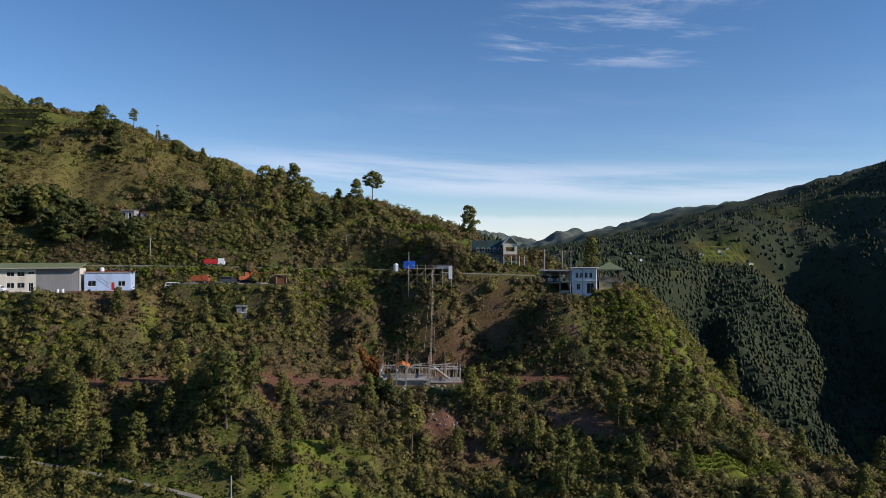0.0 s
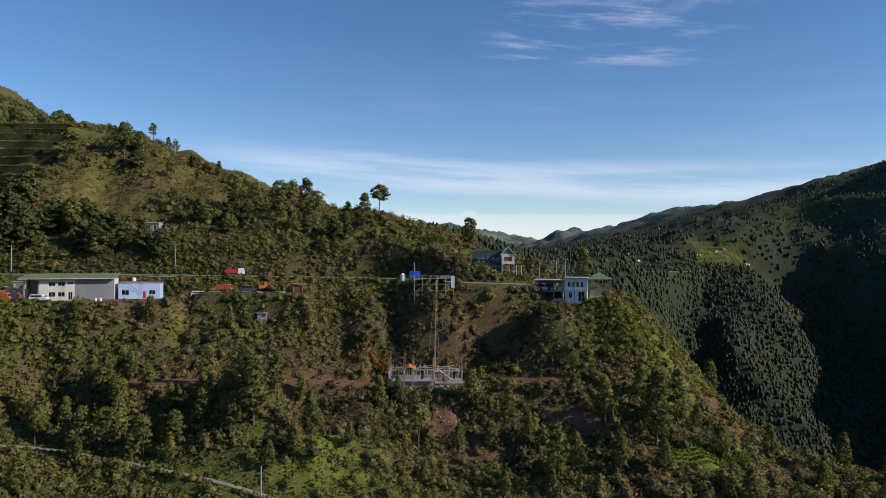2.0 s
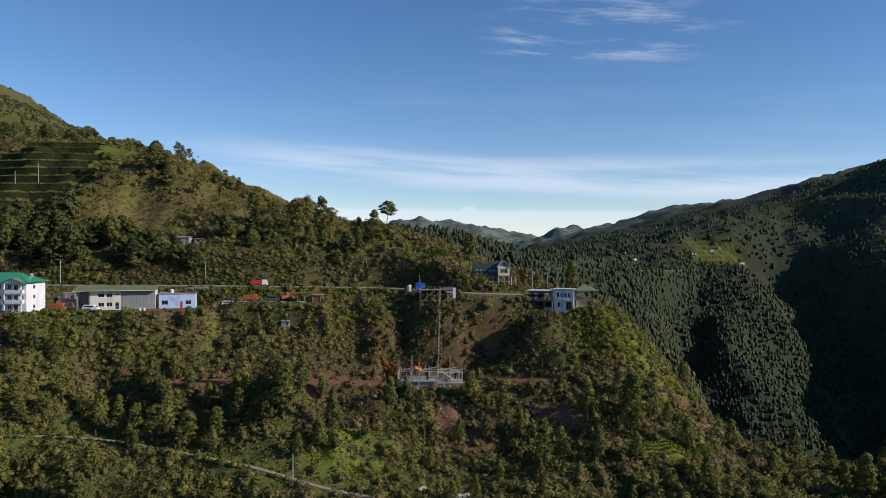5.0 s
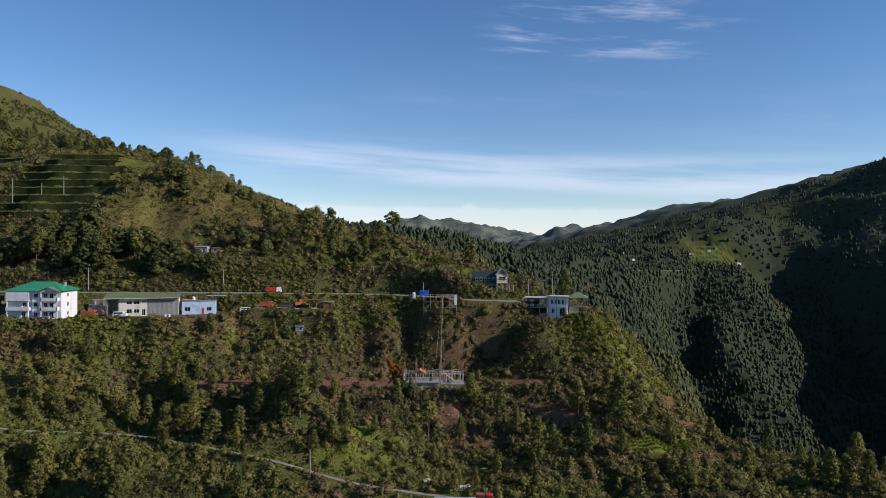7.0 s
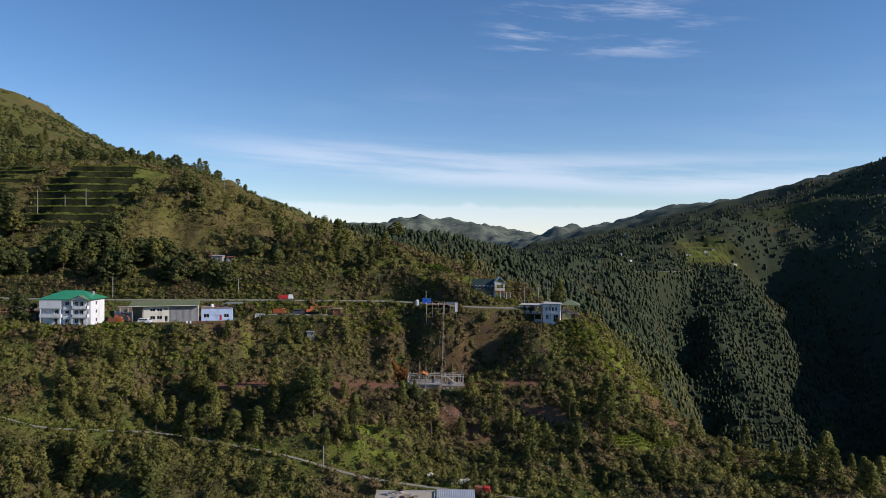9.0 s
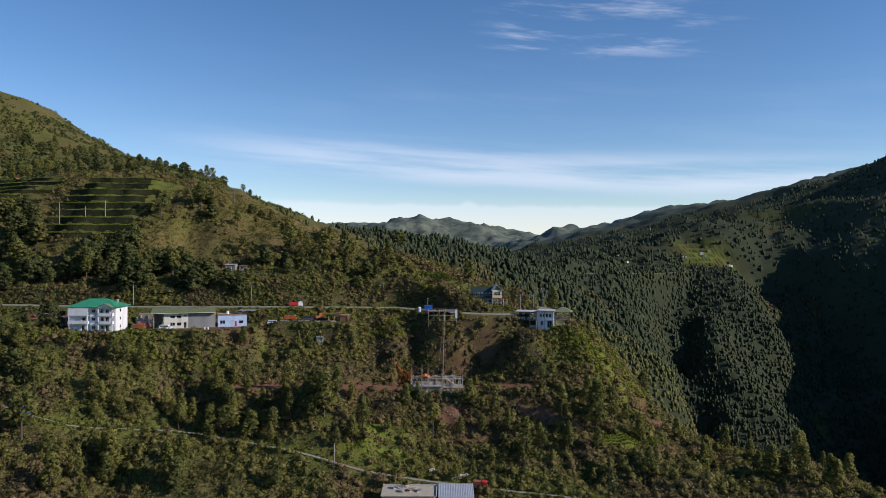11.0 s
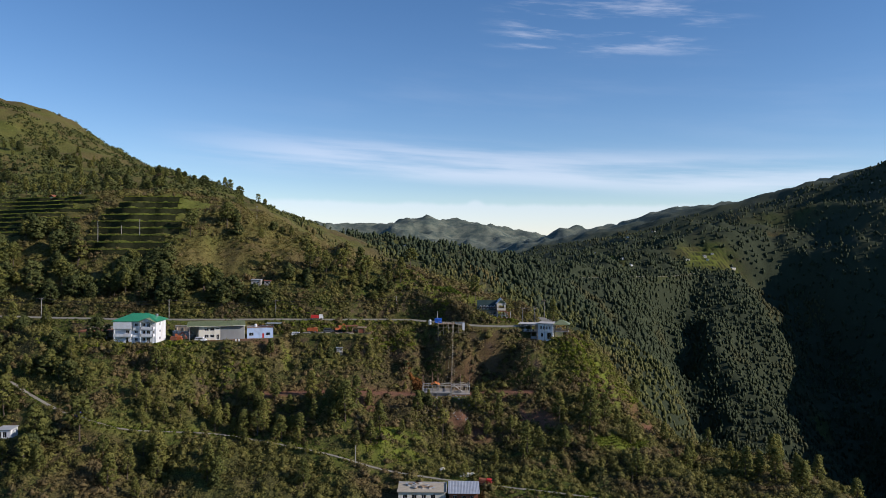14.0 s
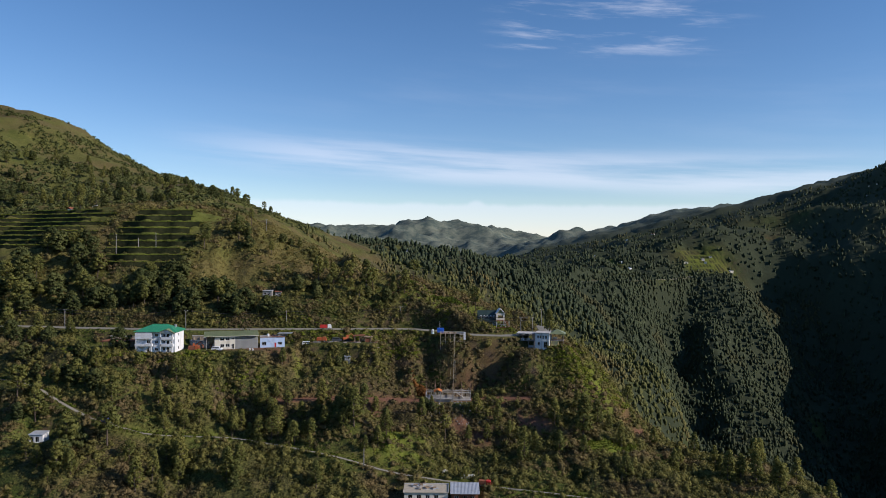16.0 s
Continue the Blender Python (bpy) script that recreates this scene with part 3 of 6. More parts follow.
def mesh_from(name, verts, faces, smooth=False, normals=None):
    """A mesh from arrays; faces all of one size. normals: one for each vertex, for leaves that shade as a mass."""
    me = bpy.data.meshes.new(name)
    n, k = faces.shape
    me.vertices.add(len(verts))
    me.vertices.foreach_set("co", np.asarray(verts, np.float32).ravel())
    me.loops.add(n * k)
    me.loops.foreach_set("vertex_index", faces.astype(np.int32).ravel())
    me.polygons.add(n)
    me.polygons.foreach_set("loop_start", np.arange(0, n * k, k, dtype=np.int32))
    me.polygons.foreach_set("use_smooth", np.full(n, smooth))
    me.update(calc_edges=True)
    if normals is not None:
        me.normals_split_custom_set_from_vertices(np.asarray(normals, np.float32))
    return me


ground_me = mesh_from("ground", np.stack([gx, gy, gz], -1), quads[:, ::-1], True)
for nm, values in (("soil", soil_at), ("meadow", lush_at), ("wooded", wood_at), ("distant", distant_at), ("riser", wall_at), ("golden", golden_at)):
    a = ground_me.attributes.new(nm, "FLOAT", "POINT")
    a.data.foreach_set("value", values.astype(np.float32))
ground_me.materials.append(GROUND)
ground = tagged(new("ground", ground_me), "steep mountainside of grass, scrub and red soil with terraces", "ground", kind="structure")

# ---- helpers for things ----


def part(name, bm, mat, parent=None, label=""):
    me = bpy.data.meshes.new(name)
    bm.to_mesh(me)
    bm.free()
    me.materials.append(mat)
    ob = new(name, me)
    if parent:
        ob.parent = parent
    if label:
        tagged(ob, label)
    return ob


def thing(name, m, label, category, group="", kind=""):
    ob = new(name)
    ob.matrix_world = m
    return tagged(ob, label, category, group, kind)


def box(bm, x0, y0, z0, x1, y1, z1):
    vs = [bm.verts.new(p) for p in ((x0, y0, z0), (x1, y0, z0), (x1, y1, z0), (x0, y1, z0), (x0, y0, z1), (x1, y0, z1), (x1, y1, z1), (x0, y1, z1))]
    for f in ((3, 2, 1, 0), (4, 5, 6, 7), (0, 1, 5, 4), (1, 2, 6, 5), (2, 3, 7, 6), (3, 0, 4, 7)):
        bm.faces.new([vs[i] for i in f])
    return bm


def boxes(*list_of):
    bm = bmesh.new()
    for b in list_of:
        box(bm, *b)
    return bm


def beam(bm, a, b, r, sides=6):
    """A round bar from a to b."""
    a, b = Vector(a), Vector(b)
    q = (b - a).to_track_quat("Z", "Y")
    rings = []
    for p, rr in ((a, r), (b, r)):
        rings.append([bm.verts.new(p + q @ Vector((rr * math.cos(2 * math.pi * i / sides), rr * math.sin(2 * math.pi * i / sides), 0))) for i in range(sides)])
    for i in range(sides):
        j = (i + 1) % sides
        bm.faces.new([rings[0][i], rings[0][j], rings[1][j], rings[1][i]])
    bm.faces.new(rings[0][::-1])
    bm.faces.new(rings[1])
    return bm


# ---- roads ----


def ribbon(line, half, lift, thick):
    """A slab along a line, with a flat top and two edges."""
    p = np.asarray(line)
    d = np.gradient(p[:, :2], axis=0)
    n = np.stack([-d[:, 1], d[:, 0]], -1) / np.linalg.norm(d, axis=1)[:, None]
    l, r = p[:, :2] + n * half, p[:, :2] - n * half
    top, bot = p[:, 2] + lift, p[:, 2] + lift - thick
    verts = np.concatenate([np.c_[l, top], np.c_[r, top], np.c_[l, bot], np.c_[r, bot]])
    k = len(p)
    i = np.arange(k - 1)
    faces = np.concatenate([np.stack([a + i, b + i, b + i + 1, a + i + 1], -1) for a, b in ((k, 0), (0, 2 * k), (3 * k, k))])[:, ::-1]
    return verts, faces


for nm, line, half, text in (("road", smooth_line(MAIN_ROAD, 3), 3.3, "pale concrete mountain road along the hillside"),
                             ("road", smooth_line(LOW_ROAD, 3), 0.75, "narrow concrete road winding below the terraces"),
                             ("road", smooth_line(FAR_ROAD, 20), 4.5, "distant pale highway cut into the wooded slope")):
    v, f = ribbon(line, half, 0.12, 0.6)
    me = mesh_from(nm, v, f)
    me.materials.append(ASPHALT)
    tagged(new(nm, me), text, "road", kind="structure")

# ---- scrub and forest ----
rng = np.random.default_rng(11)


def leaf_mass(centres, radius, tall, leaves, size, seed, core=True, slim=1.0, middle=None):
    """Many small leaf clumps round each centre, over a core; returns vertices, triangles and normals."""
    r = np.random.default_rng(seed)
    n = len(centres)
    u = r.normal(size=(n, leaves, 3))
    u /= np.linalg.norm(u, axis=-1, keepdims=True)
    u[..., 2] = np.abs(u[..., 2]) * 1.1 - 0.15
    lump = 0.72 + 0.45 * r.random((n, leaves, 1))
    c = centres[:, None] + u * lump * radius[:, None, None] * np.stack([np.ones(n), np.ones(n), tall], -1)[:, None]
    a = r.normal(size=(n, leaves, 3))
    a -= u * (a * u).sum(-1, keepdims=True) * 0.6
    a /= np.linalg.norm(a, axis=-1, keepdims=True)
    b = np.cross(a, u + 0.5 * r.normal(size=u.shape))
    b *= slim / (np.linalg.norm(b, axis=-1, keepdims=True) + 1e-6)
    s = size * radius[:, None, None] * (0.6 + 0.8 * r.random((n, leaves, 1)))
    v = np.stack([c - a * s * 0.8 - b * s * 0.5, c + a * s * 0.8 - b * s * 0.45, c + b * s * 0.9], 2).reshape(-1, 3)
    f = np.arange(len(v)).reshape(-1, 3)
    turned = (np.cross(v[f[:, 1]] - v[f[:, 0]], v[f[:, 2]] - v[f[:, 0]]) * u.reshape(-1, 3)).sum(1) < 0
    f[turned] = f[turned][:, ::-1]
    out = u * 0.85 + 0.22 * r.normal(size=u.shape) + np.array((0, 0, 0.15))
    if middle is not None:
        away = c - middle
        out = 0.8 * u + 0.5 * away / (np.linalg.norm(away, axis=-1, keepdims=True) + 1e-6) + 0.25 * r.normal(size=u.shape)
    out = np.repeat(out, 3, axis=1).reshape(-1, 3)
    if core:
        o = np.array([(1, 0, 0), (0, 1, 0), (-1, 0, 0), (0, -1, 0), (0, 0, 1), (0, 0, -0.6)], float) * 0.74
        ov = (centres[:, None] + o[None] * radius[:, None, None] * np.stack([np.ones(n), np.ones(n), tall], -1)[:, None] * (0.8 + 0.4 * r.random((n, 6, 1)))).reshape(-1, 3)
        of = np.array([(0, 1, 4), (1, 2, 4), (2, 3, 4), (3, 0, 4), (1, 0, 5), (2, 1, 5), (3, 2, 5), (0, 3, 5)])
        of = (np.arange(n)[:, None, None] * 6 + of[None]).reshape(-1, 3) + len(v)
        v, f = np.concatenate([v, ov]), np.concatenate([f, of])
        out = np.concatenate([out, np.tile(o / 0.74, (n, 1))])
    return v, f, out / (np.linalg.norm(out, axis=-1, keepdims=True) + 1e-6)


def clear_of(x, y):
    """True where scrub may grow: off roads, the path and the levelled yards."""
    ok = np.ones(x.shape, bool)
    for line, half in ((road_pts, 5.0), (low_pts, 1.6), (path_pts, 2.3)):
        ok &= near_line(x, y, line)[0] > half
    for px, py, hw, hd in ((-108, 192.5, 21, 4.5), (-148, 189, 16, 6)):
        ok &= (np.abs(x - px) > hw) | (np.abs(y - py) > hd)
    for px, py, hw, hd, pz in PADS:
        ok &= (np.abs(x - px) > hw + 0.6) | (np.abs(y - py) > hd + 0.6)
    return ok


def stuff(name, mass, mat, label, category, smooth=False):
    me = mesh_from(name, mass[0], mass[1], smooth or len(mass) > 2, mass[2] if len(mass) > 2 else None)
    me.materials.append(mat)
    return tagged(new(name, me), label, category, kind="stuff")


def scatter(n, x0, x1, y0, y1, seed):
    r = np.random.default_rng(seed)
    x, y = r.uniform(x0, x1, n), r.uniform(y0, y1, n)
    ok = (np.abs(x) < 0.66 * (y + 150)) & clear_of(x, y)
    return x[ok], y[ok]


def scrub_places(n, seed, thick):
    x, y = scatter(n, -240, 150, 88, 330, seed)
    r = np.random.default_rng(seed + 1)
    dens = fbm(x, y, 16, 201, 4)
    z, bare, green, _, _, _, field, golden = land(x, y)
    r01, up = r.random(len(x)), step01(z, 8, 30)
    ok = (r01 > bare * np.where((y > 185) & (np.abs(x - 3) < 34), 0.35, 0.95)) & (r01 > 1.0 * green) & (dens > thick + 0.10 * up) & (r01 > 0.45 * up) & (r01 > 1.5 * field) & (r01 > 0.97 * golden)
    return x[ok], y[ok], z[ok], dens[ok]


def on_cliffs(n, seed):
    """More growth where the slope is steep: the cut under the road and the spur."""
    r = np.random.default_rng(seed)
    x, y = r.uniform(-150, 95, n), r.uniform(140, 236, n)
    ok = clear_of(x, y) & (fbm(x, y, 7, 221, 3) > 0.36)
    x, y = x[ok], y[ok]
    z, bare = land(x, y)[:2]
    rise = np.hypot(height(x + 0.6, y) - z, height(x, y + 0.6) - z) / 0.6
    ok = (rise > 0.75) & (r.random(len(x)) < 0.45 * rise) & (r.random(len(x)) > np.where(y > 185, 0.2, 0.95) * bare)
    return x[ok], y[ok] - 0.2, z[ok]


bx, by, bz, dens = scrub_places(17000, 5, 0.36)
rad = rng.uniform(0.8, 2.4, len(bx)) * (0.7 + 1.0 * np.clip(dens - 0.35, 0, 0.4))
mass = leaf_mass(np.stack([bx, by, bz + rad * 0.3], -1), rad, rng.uniform(0.75, 1.2, len(bx)), 46, 0.19, 6)
stuff("shrubs", mass, BUSH, "dense olive and brown shrubs on the slopes", "shrubs")
cx, cy, cz = on_cliffs(8500, 91)
rad = rng.uniform(0.8, 1.7, len(cx))
for side, mat, text in ((np.abs(cx - 2) < 36, BROWNBUSH, "brown half-dry bushes clinging to the cliff"), (np.abs(cx - 2) >= 36, BUSH, "olive bushes clinging to the steep banks")):
    mass = leaf_mass(np.stack([cx, cy, cz + rad * 0.3], -1)[side], rad[side], rng.uniform(0.75, 1.3, int(side.sum())), 46, 0.19, 7)
    stuff("shrubs", mass, mat, text, "shrubs")
sx, sy, sz, _ = scrub_places(50000, 15, 0.20)
cx, cy, cz = on_cliffs(20000, 92)
sx, sy, sz = np.append(sx, cx), np.append(sy, cy), np.append(sz, cz)
srad = rng.uniform(0.45, 1.15, len(sx))
brown = (np.abs(sx - 2) < 34) & (sy > 183)
for side, mat, text in ((brown, BROWNBUSH, "low brown brushwood on the cliff"), (~brown, BUSH, "low brushwood and tall dry grass on the slopes")):
    mass = leaf_mass(np.stack([sx, sy, sz + srad * 0.15], -1)[side], srad[side], rng.uniform(0.5, 1.1, int(side.sum())), 14, 0.36, 16, core=False)
    stuff("scrub", mass, mat, text, "scrub")
# tussocks of dry grass on the hill over the road
tx, ty = scatter(48000, -240, 10, 208, 330, 25)
tz, tg = (land(tx, ty)[k] for k in (0, 7))
ok = rng.random(len(tx)) < 0.75 * tg
tx, ty, tz = tx[ok], ty[ok], tz[ok]
trad = rng.uniform(0.35, 0.8, len(tx))
mass = leaf_mass(np.stack([tx, ty, tz + 0.05], -1), trad, rng.uniform(0.7, 1.2, len(tx)), 6, 0.6, 26, core=False, slim=0.45)
stuff("dry_grass", mass, STRAW, "golden tussocks of dry grass on the hill", "grass")

# far forest: rough little conifers


def far_trees(x, y, z, h, seed, sides=5, wide=1.2):
    """Uneven little crowns, each a closed lump, fullest in the middle."""
    r = np.random.default_rng(seed)
    n = len(x)
    zs, rs = np.array([0.06, 0.40, 0.76]), np.array([0.17, 0.26, 0.17])
    slim = wide * r.uniform(0.75, 1.35, (n, 1))
    ang = np.linspace(0, 2 * np.pi, sides, endpoint=False)
    turn = r.random((n, 1)) * 6
    rings = []
    for k in range(3):
        rr = rs[k] * slim * (0.45 + 1.1 * r.random((n, sides)))
        aa = ang[None] + turn + k * 0.5 + 0.25 * r.normal(size=(n, sides))
        rings.append(np.stack([x[:, None] + h[:, None] * rr * np.cos(aa), y[:, None] + h[:, None] * rr * np.sin(aa), z[:, None] + h[:, None] * (zs[k] + 0.20 * (r.random((n, sides)) - 0.5))], -1))
    tip = np.stack([x + 0.07 * h * r.normal(size=n), y + 0.07 * h * r.normal(size=n), z + h], -1)[:, None]
    verts = np.concatenate([*rings, tip], 1)
    i = np.arange(sides)
    j = (i + 1) % sides
    tris = [np.stack([2 * sides + i, 2 * sides + j, np.full(sides, 3 * sides)], -1)]
    for k in (0, sides):
        tris += [np.stack([k + i, k + j, k + sides + j], -1), np.stack([k + i, k + sides + j, k + sides + i], -1)]
    tris = np.concatenate(tris)
    return verts.reshape(-1, 3), (np.arange(n)[:, None, None] * (3 * sides + 1) + tris[None]).reshape(-1, 3)


r2 = np.random.default_rng(77)
for n, d0, d1, sides, seed in ((40000, 340, 800, 4, 3), (25000, 750, 2350, 4, 4)):
    fa = r2.uniform(-0.40, 0.66, n)
    fd = d0 * (d1 / d0) ** r2.random(n)
    fx, fy = np.sin(fa) * fd, np.cos(fa) * fd - 120
    fz, _, flush, fwood = land(fx, fy)[:4]
    keep = (r2.random(n) < fwood * 0.95 - 0.05) & (flush < 0.3) & ((np.hypot(fx, fy) > 330) | (fx > 64))
    fx, fy, fz, fd = fx[keep], fy[keep], fz[keep], fd[keep]
    fh = r2.uniform(2.6, 6.4, len(fx)) if d0 < 600 else r2.uniform(4.5, 10.0, len(fx))
    mass = far_trees(fx, fy, fz - 0.5, fh, seed, sides, 1.15)
    stuff("pine_forest", mass, FLANK if d0 < 600 else FOREST, "olive young pines covering the flank behind the bend" if d0 < 600 else "dark pine forest covering the far slopes", "forest", True)
sx2, sy2 = r2.uniform(230, 700, 20000), r2.uniform(820, 1330, 20000)
sz2, _, _, swood = land(sx2, sy2)[:4]
rise = np.hypot(height(sx2 + 3, sy2) - sz2, height(sx2, sy2 + 3) - sz2) / 3
keep = (swood > 0.2) & (r2.random(20000) < 0.28 * rise)
mass = far_trees(sx2[keep], sy2[keep] - 0.6, sz2[keep] - 0.6, r2.uniform(4.0, 9.0, int(keep.sum())), 12, 4)
stuff("pine_forest", mass, FOREST, "dark pines clinging to the steep valley walls", "forest", True)
# thickets and orchard trees on the mountain to the west
n = 20000
wx, wy = r2.uniform(-620, -150, n), r2.uniform(300, 940, n)
wz, _, _, _, _, _, wfield = land(wx, wy)[:7]
ok = (fbm(wx, wy, 34, 501, 4) > 0.43) & (wfield < 0.2) & (np.abs(wx) < 0.66 * (wy + 150)) & (np.hypot(wx, wy) > 360)
wx, wy, wz = wx[ok], wy[ok], wz[ok]
wr = r2.uniform(0.6, 2.2, len(wx))
mass = leaf_mass(np.stack([wx, wy, wz + 0.3 * wr], -1), wr, r2.uniform(0.7, 1.5, len(wx)), 7, 0.66, 8, slim=0.8)
stuff("thicket", mass, BROAD, "scattered thickets and small trees on the mountain", "trees", True)

# ---- trees ----


def mesh_part(name, mass, mat, parent, label=""):
    me = mesh_from(name, mass[0], mass[1], True, mass[2])
    me.materials.append(mat)
    ob = new(name, me)
    ob.parent = parent
    return tagged(ob, label) if label else ob


def tube(bm, pts, radii_at, sides=7):
    """A tapering round stem through points."""
    rings = []
    for i, (p, r) in enumerate(zip(pts, radii_at)):
        a, b = Vector(pts[max(0, i - 1)]), Vector(pts[min(len(pts) - 1, i + 1)])
        q = (b - a).to_track_quat("Z", "Y")
        rings.append([bm.verts.new(Vector(p) + q @ Vector((r * math.cos(2 * math.pi * k / sides), r * math.sin(2 * math.pi * k / sides), 0))) for k in range(sides)])
    for lo, hi in zip(rings, rings[1:]):
        for k in range(sides):
            bm.faces.new([lo[k], lo[(k + 1) % sides], hi[(k + 1) % sides], hi[k]])
    bm.faces.new(rings[-1])


def tree_of_kind(name, seed, style, label, mat, category="tree", group=""):
    """A tree one unit high: stem with limbs, and a crown of clumps at the limbs' ends."""
    r = random.Random(seed)
    ob = thing(name, Matrix.Identity(4), label, category, group)
    bm = bmesh.new()
    low, wide, clumps, size, leaves = {"pine": (0.20, 0.21, 52, 0.066, 30), "slender": (0.55, 0.17, 26, 0.062, 24), "umbrella": (0.50, 0.36, 46, 0.095, 34),
                                       "round": (0.12, 0.36, 54, 0.110, 34), "column": (0.12, 0.13, 48, 0.056, 24), "old": (0.38, 0.26, 40, 0.078, 30)}[style]
    bend = (r.uniform(-0.03, 0.03), r.uniform(-0.03, 0.03))
    stem = [(bend[0] * math.sin(3 * s), bend[1] * math.sin(2.4 * s), s - (0.05 if s == 0 else 0)) for s in (0, 0.25, 0.5, 0.75, 0.97)]
    tube(bm, stem, [0.020, 0.016, 0.012, 0.008, 0.003])
    centres, sizes = [], []
    for i in range(clumps):
        s = (i + 0.5) / clumps
        z = low + (0.97 - low) * s
        if style in ("pine", "column"):
            reach = wide * (1 - s) ** 0.75 * (0.55 + 0.6 * r.random()) + 0.02
            if style == "pine" and s < 0.18:
                reach *= 0.45 + 2.5 * s
        elif style == "round":
            reach = wide * math.sqrt(max(0.02, 1 - (2 * s - 0.85) ** 2)) * (0.45 + 0.6 * r.random())
        else:
            reach = wide * math.sqrt(max(0.05, 1 - (1.7 * s - 0.7) ** 2)) * (0.35 + 0.7 * r.random())
        a = i * 2.39996 + r.uniform(-0.5, 0.5)
        tip = (reach * math.cos(a), reach * math.sin(a), z + r.uniform(-0.02, 0.03))
        foot = (bend[0] * math.sin(3 * z) * 0.9, bend[1] * math.sin(2.4 * z) * 0.9, z - 0.25 * reach)
        if i % 2 == 0:
            tube(bm, [foot, tuple((p + q) / 2 + (0.01 if k == 2 else 0) for k, (p, q) in enumerate(zip(foot, tip))), tip], [0.006, 0.004, 0.002], 3)
        centres.append(tip)
        sizes.append(size * r.uniform(0.7, 1.35))
    part("trunk", bm, BARK, ob)
    mass = leaf_mass(np.array(centres), np.array(sizes), np.full(len(sizes), 0.72), leaves if style in ("round", "umbrella") else leaves + 5, 0.36 if style in ("round", "umbrella") else 0.50, seed + 900, core=style in ("round", "umbrella"), slim=1.0 if style == "round" else 0.55, middle=np.array((0, 0, low + 0.3 * (0.97 - low))))
    mesh_part("crown", mass, mat, ob)
    return ob


def stand(x, y):
    return float(height([x], [y])[0])


KINDS = {
    "p": [tree_of_kind("pine_tree", s, "pine", "young green mountain pine with a feathery crown", NEEDLE, group="pines on the slope") for s in (1, 2, 3, 4)],
    "c": [tree_of_kind("pine_tree", s, "column", "narrow dark green pine on the slope", NEEDLE, group="pines on the slope") for s in (5, 6)],
    "s": [tree_of_kind("pine_tree", s, "slender", "slender pine with a bare trunk and small crown", NEEDLE, group="pines on the slope") for s in (7, 8)],
    "u": [tree_of_kind("pine_tree", 9, "umbrella", "old pine with a flat umbrella crown", NEEDLE, group="pines on the slope")],
    "o": [tree_of_kind("pine_tree", s, "old", "tall pine with a bare lower trunk and open crown", NEEDLE, group="pines on the slope") for s in (10, 11, 12)],
    "r": [tree_of_kind("broadleaf_tree", s, "round", "dense dark green broadleaf tree", BROAD, group="broadleaf trees by the road") for s in (13, 14, 15)],
}
PLACED = [  # trees that stand out: x, y, height, kind
    (-125, 294, 10.5, "s"), (-139, 251, 13.5, "o"), (-123, 261, 14, "o"), (-103, 280, 5.4, "r"), (-93, 282, 6.8, "p"), (-59, 239, 13.5, "o"), (-49, 239, 15.4, "p"),
    (-74, 238, 13.8, "o"), (-66, 237, 11, "p"), (-29, 240, 12.5, "p"), (-25, 257, 10.8, "u"), (8.6, 238, 13, "o"), (51, 160, 18.6, "p"), (80, 204, 11, "p"),
    (67, 159, 9.5, "p"),
]
PLACED_LOW = [
    (25, 147, 15.4, "c"), (16, 169, 10, "c"), (7, 173, 10.7, "p"), (20, 161, 8, "c"), (-7, 158, 13, "s"), (3, 161, 7, "p"), (-43, 145, 15.2, "p"), (-40, 152, 10.6, "p"),
    (-30, 145, 11.2, "p"), (-59, 163, 12.6, "p"), (-74, 148, 12.6, "c"), (-66, 151, 11, "c"), (-17, 164, 9.5, "p"), (40, 167, 11.6, "p"), (51, 174, 9.5, "p"),
    (58, 167, 11.6, "p"), (-22, 148, 6, "p"),
]
PLACED_LEFT = [
    (-47, 144, 8.9, "p"), (-33, 141, 8.8, "p"), (11, 162, 7.5, "p"), (30, 151, 9.4, "p"), (39, 147, 10.3, "p"), (49, 146, 9, "p"), (-38, 137, 7, "p"), (-55, 146, 9, "p"),
    (-67, 159, 8.6, "p"), (-79, 166, 7.7, "p"), (-46, 241, 11, "o"), (-35, 244, 8.5, "p"), (-15, 228, 5.3, "p"), (-143, 117, 15, "o"), (-131, 122, 16, "o"), (-165, 135, 15, "p"),
]
PLACED_WEST = [
    (-104, 123, 14, "p"), (-85, 116, 13, "p"), (-53, 118, 10, "p"), (102, 135, 13, "p"), (112, 133, 12, "p"), (-115, 109, 13, "p"), (-142, 108, 12, "p"), (-177, 143, 15, "o"),
    (-215, 209, 17, "o"), (-195, 190, 13, "p"), (-180, 190, 10, "p"), (-211, 192, 15, "p"), (-79, 177, 8, "p"), (-59, 180, 7, "p"), (38, 190, 7, "s"), (-112, 116, 11, "p"),
]
used = set()
tree_rng = random.Random(5)


def plant(x, y, h, kind):
    proto = tree_rng.choice(KINDS[kind])
    place = (x, y, stand(x, y) - 0.15)
    turn = Euler((tree_rng.uniform(-0.05, 0.05), tree_rng.uniform(-0.05, 0.05), tree_rng.uniform(0, 6.28)))
    size = Vector((h * tree_rng.uniform(0.9, 1.12), h * tree_rng.uniform(0.9, 1.12), h))
    if proto.name not in used:
        used.add(proto.name)
        proto.matrix_world = Matrix.LocRotScale(place, turn, size)
        return proto
    return copy_thing(proto, Matrix.LocRotScale(place, turn, Vector(a / b for a, b in zip(size, proto.scale))))


for x, y, h, k in PLACED + PLACED_LOW + PLACED_LEFT + PLACED_WEST:
    plant(x, y, h, k)
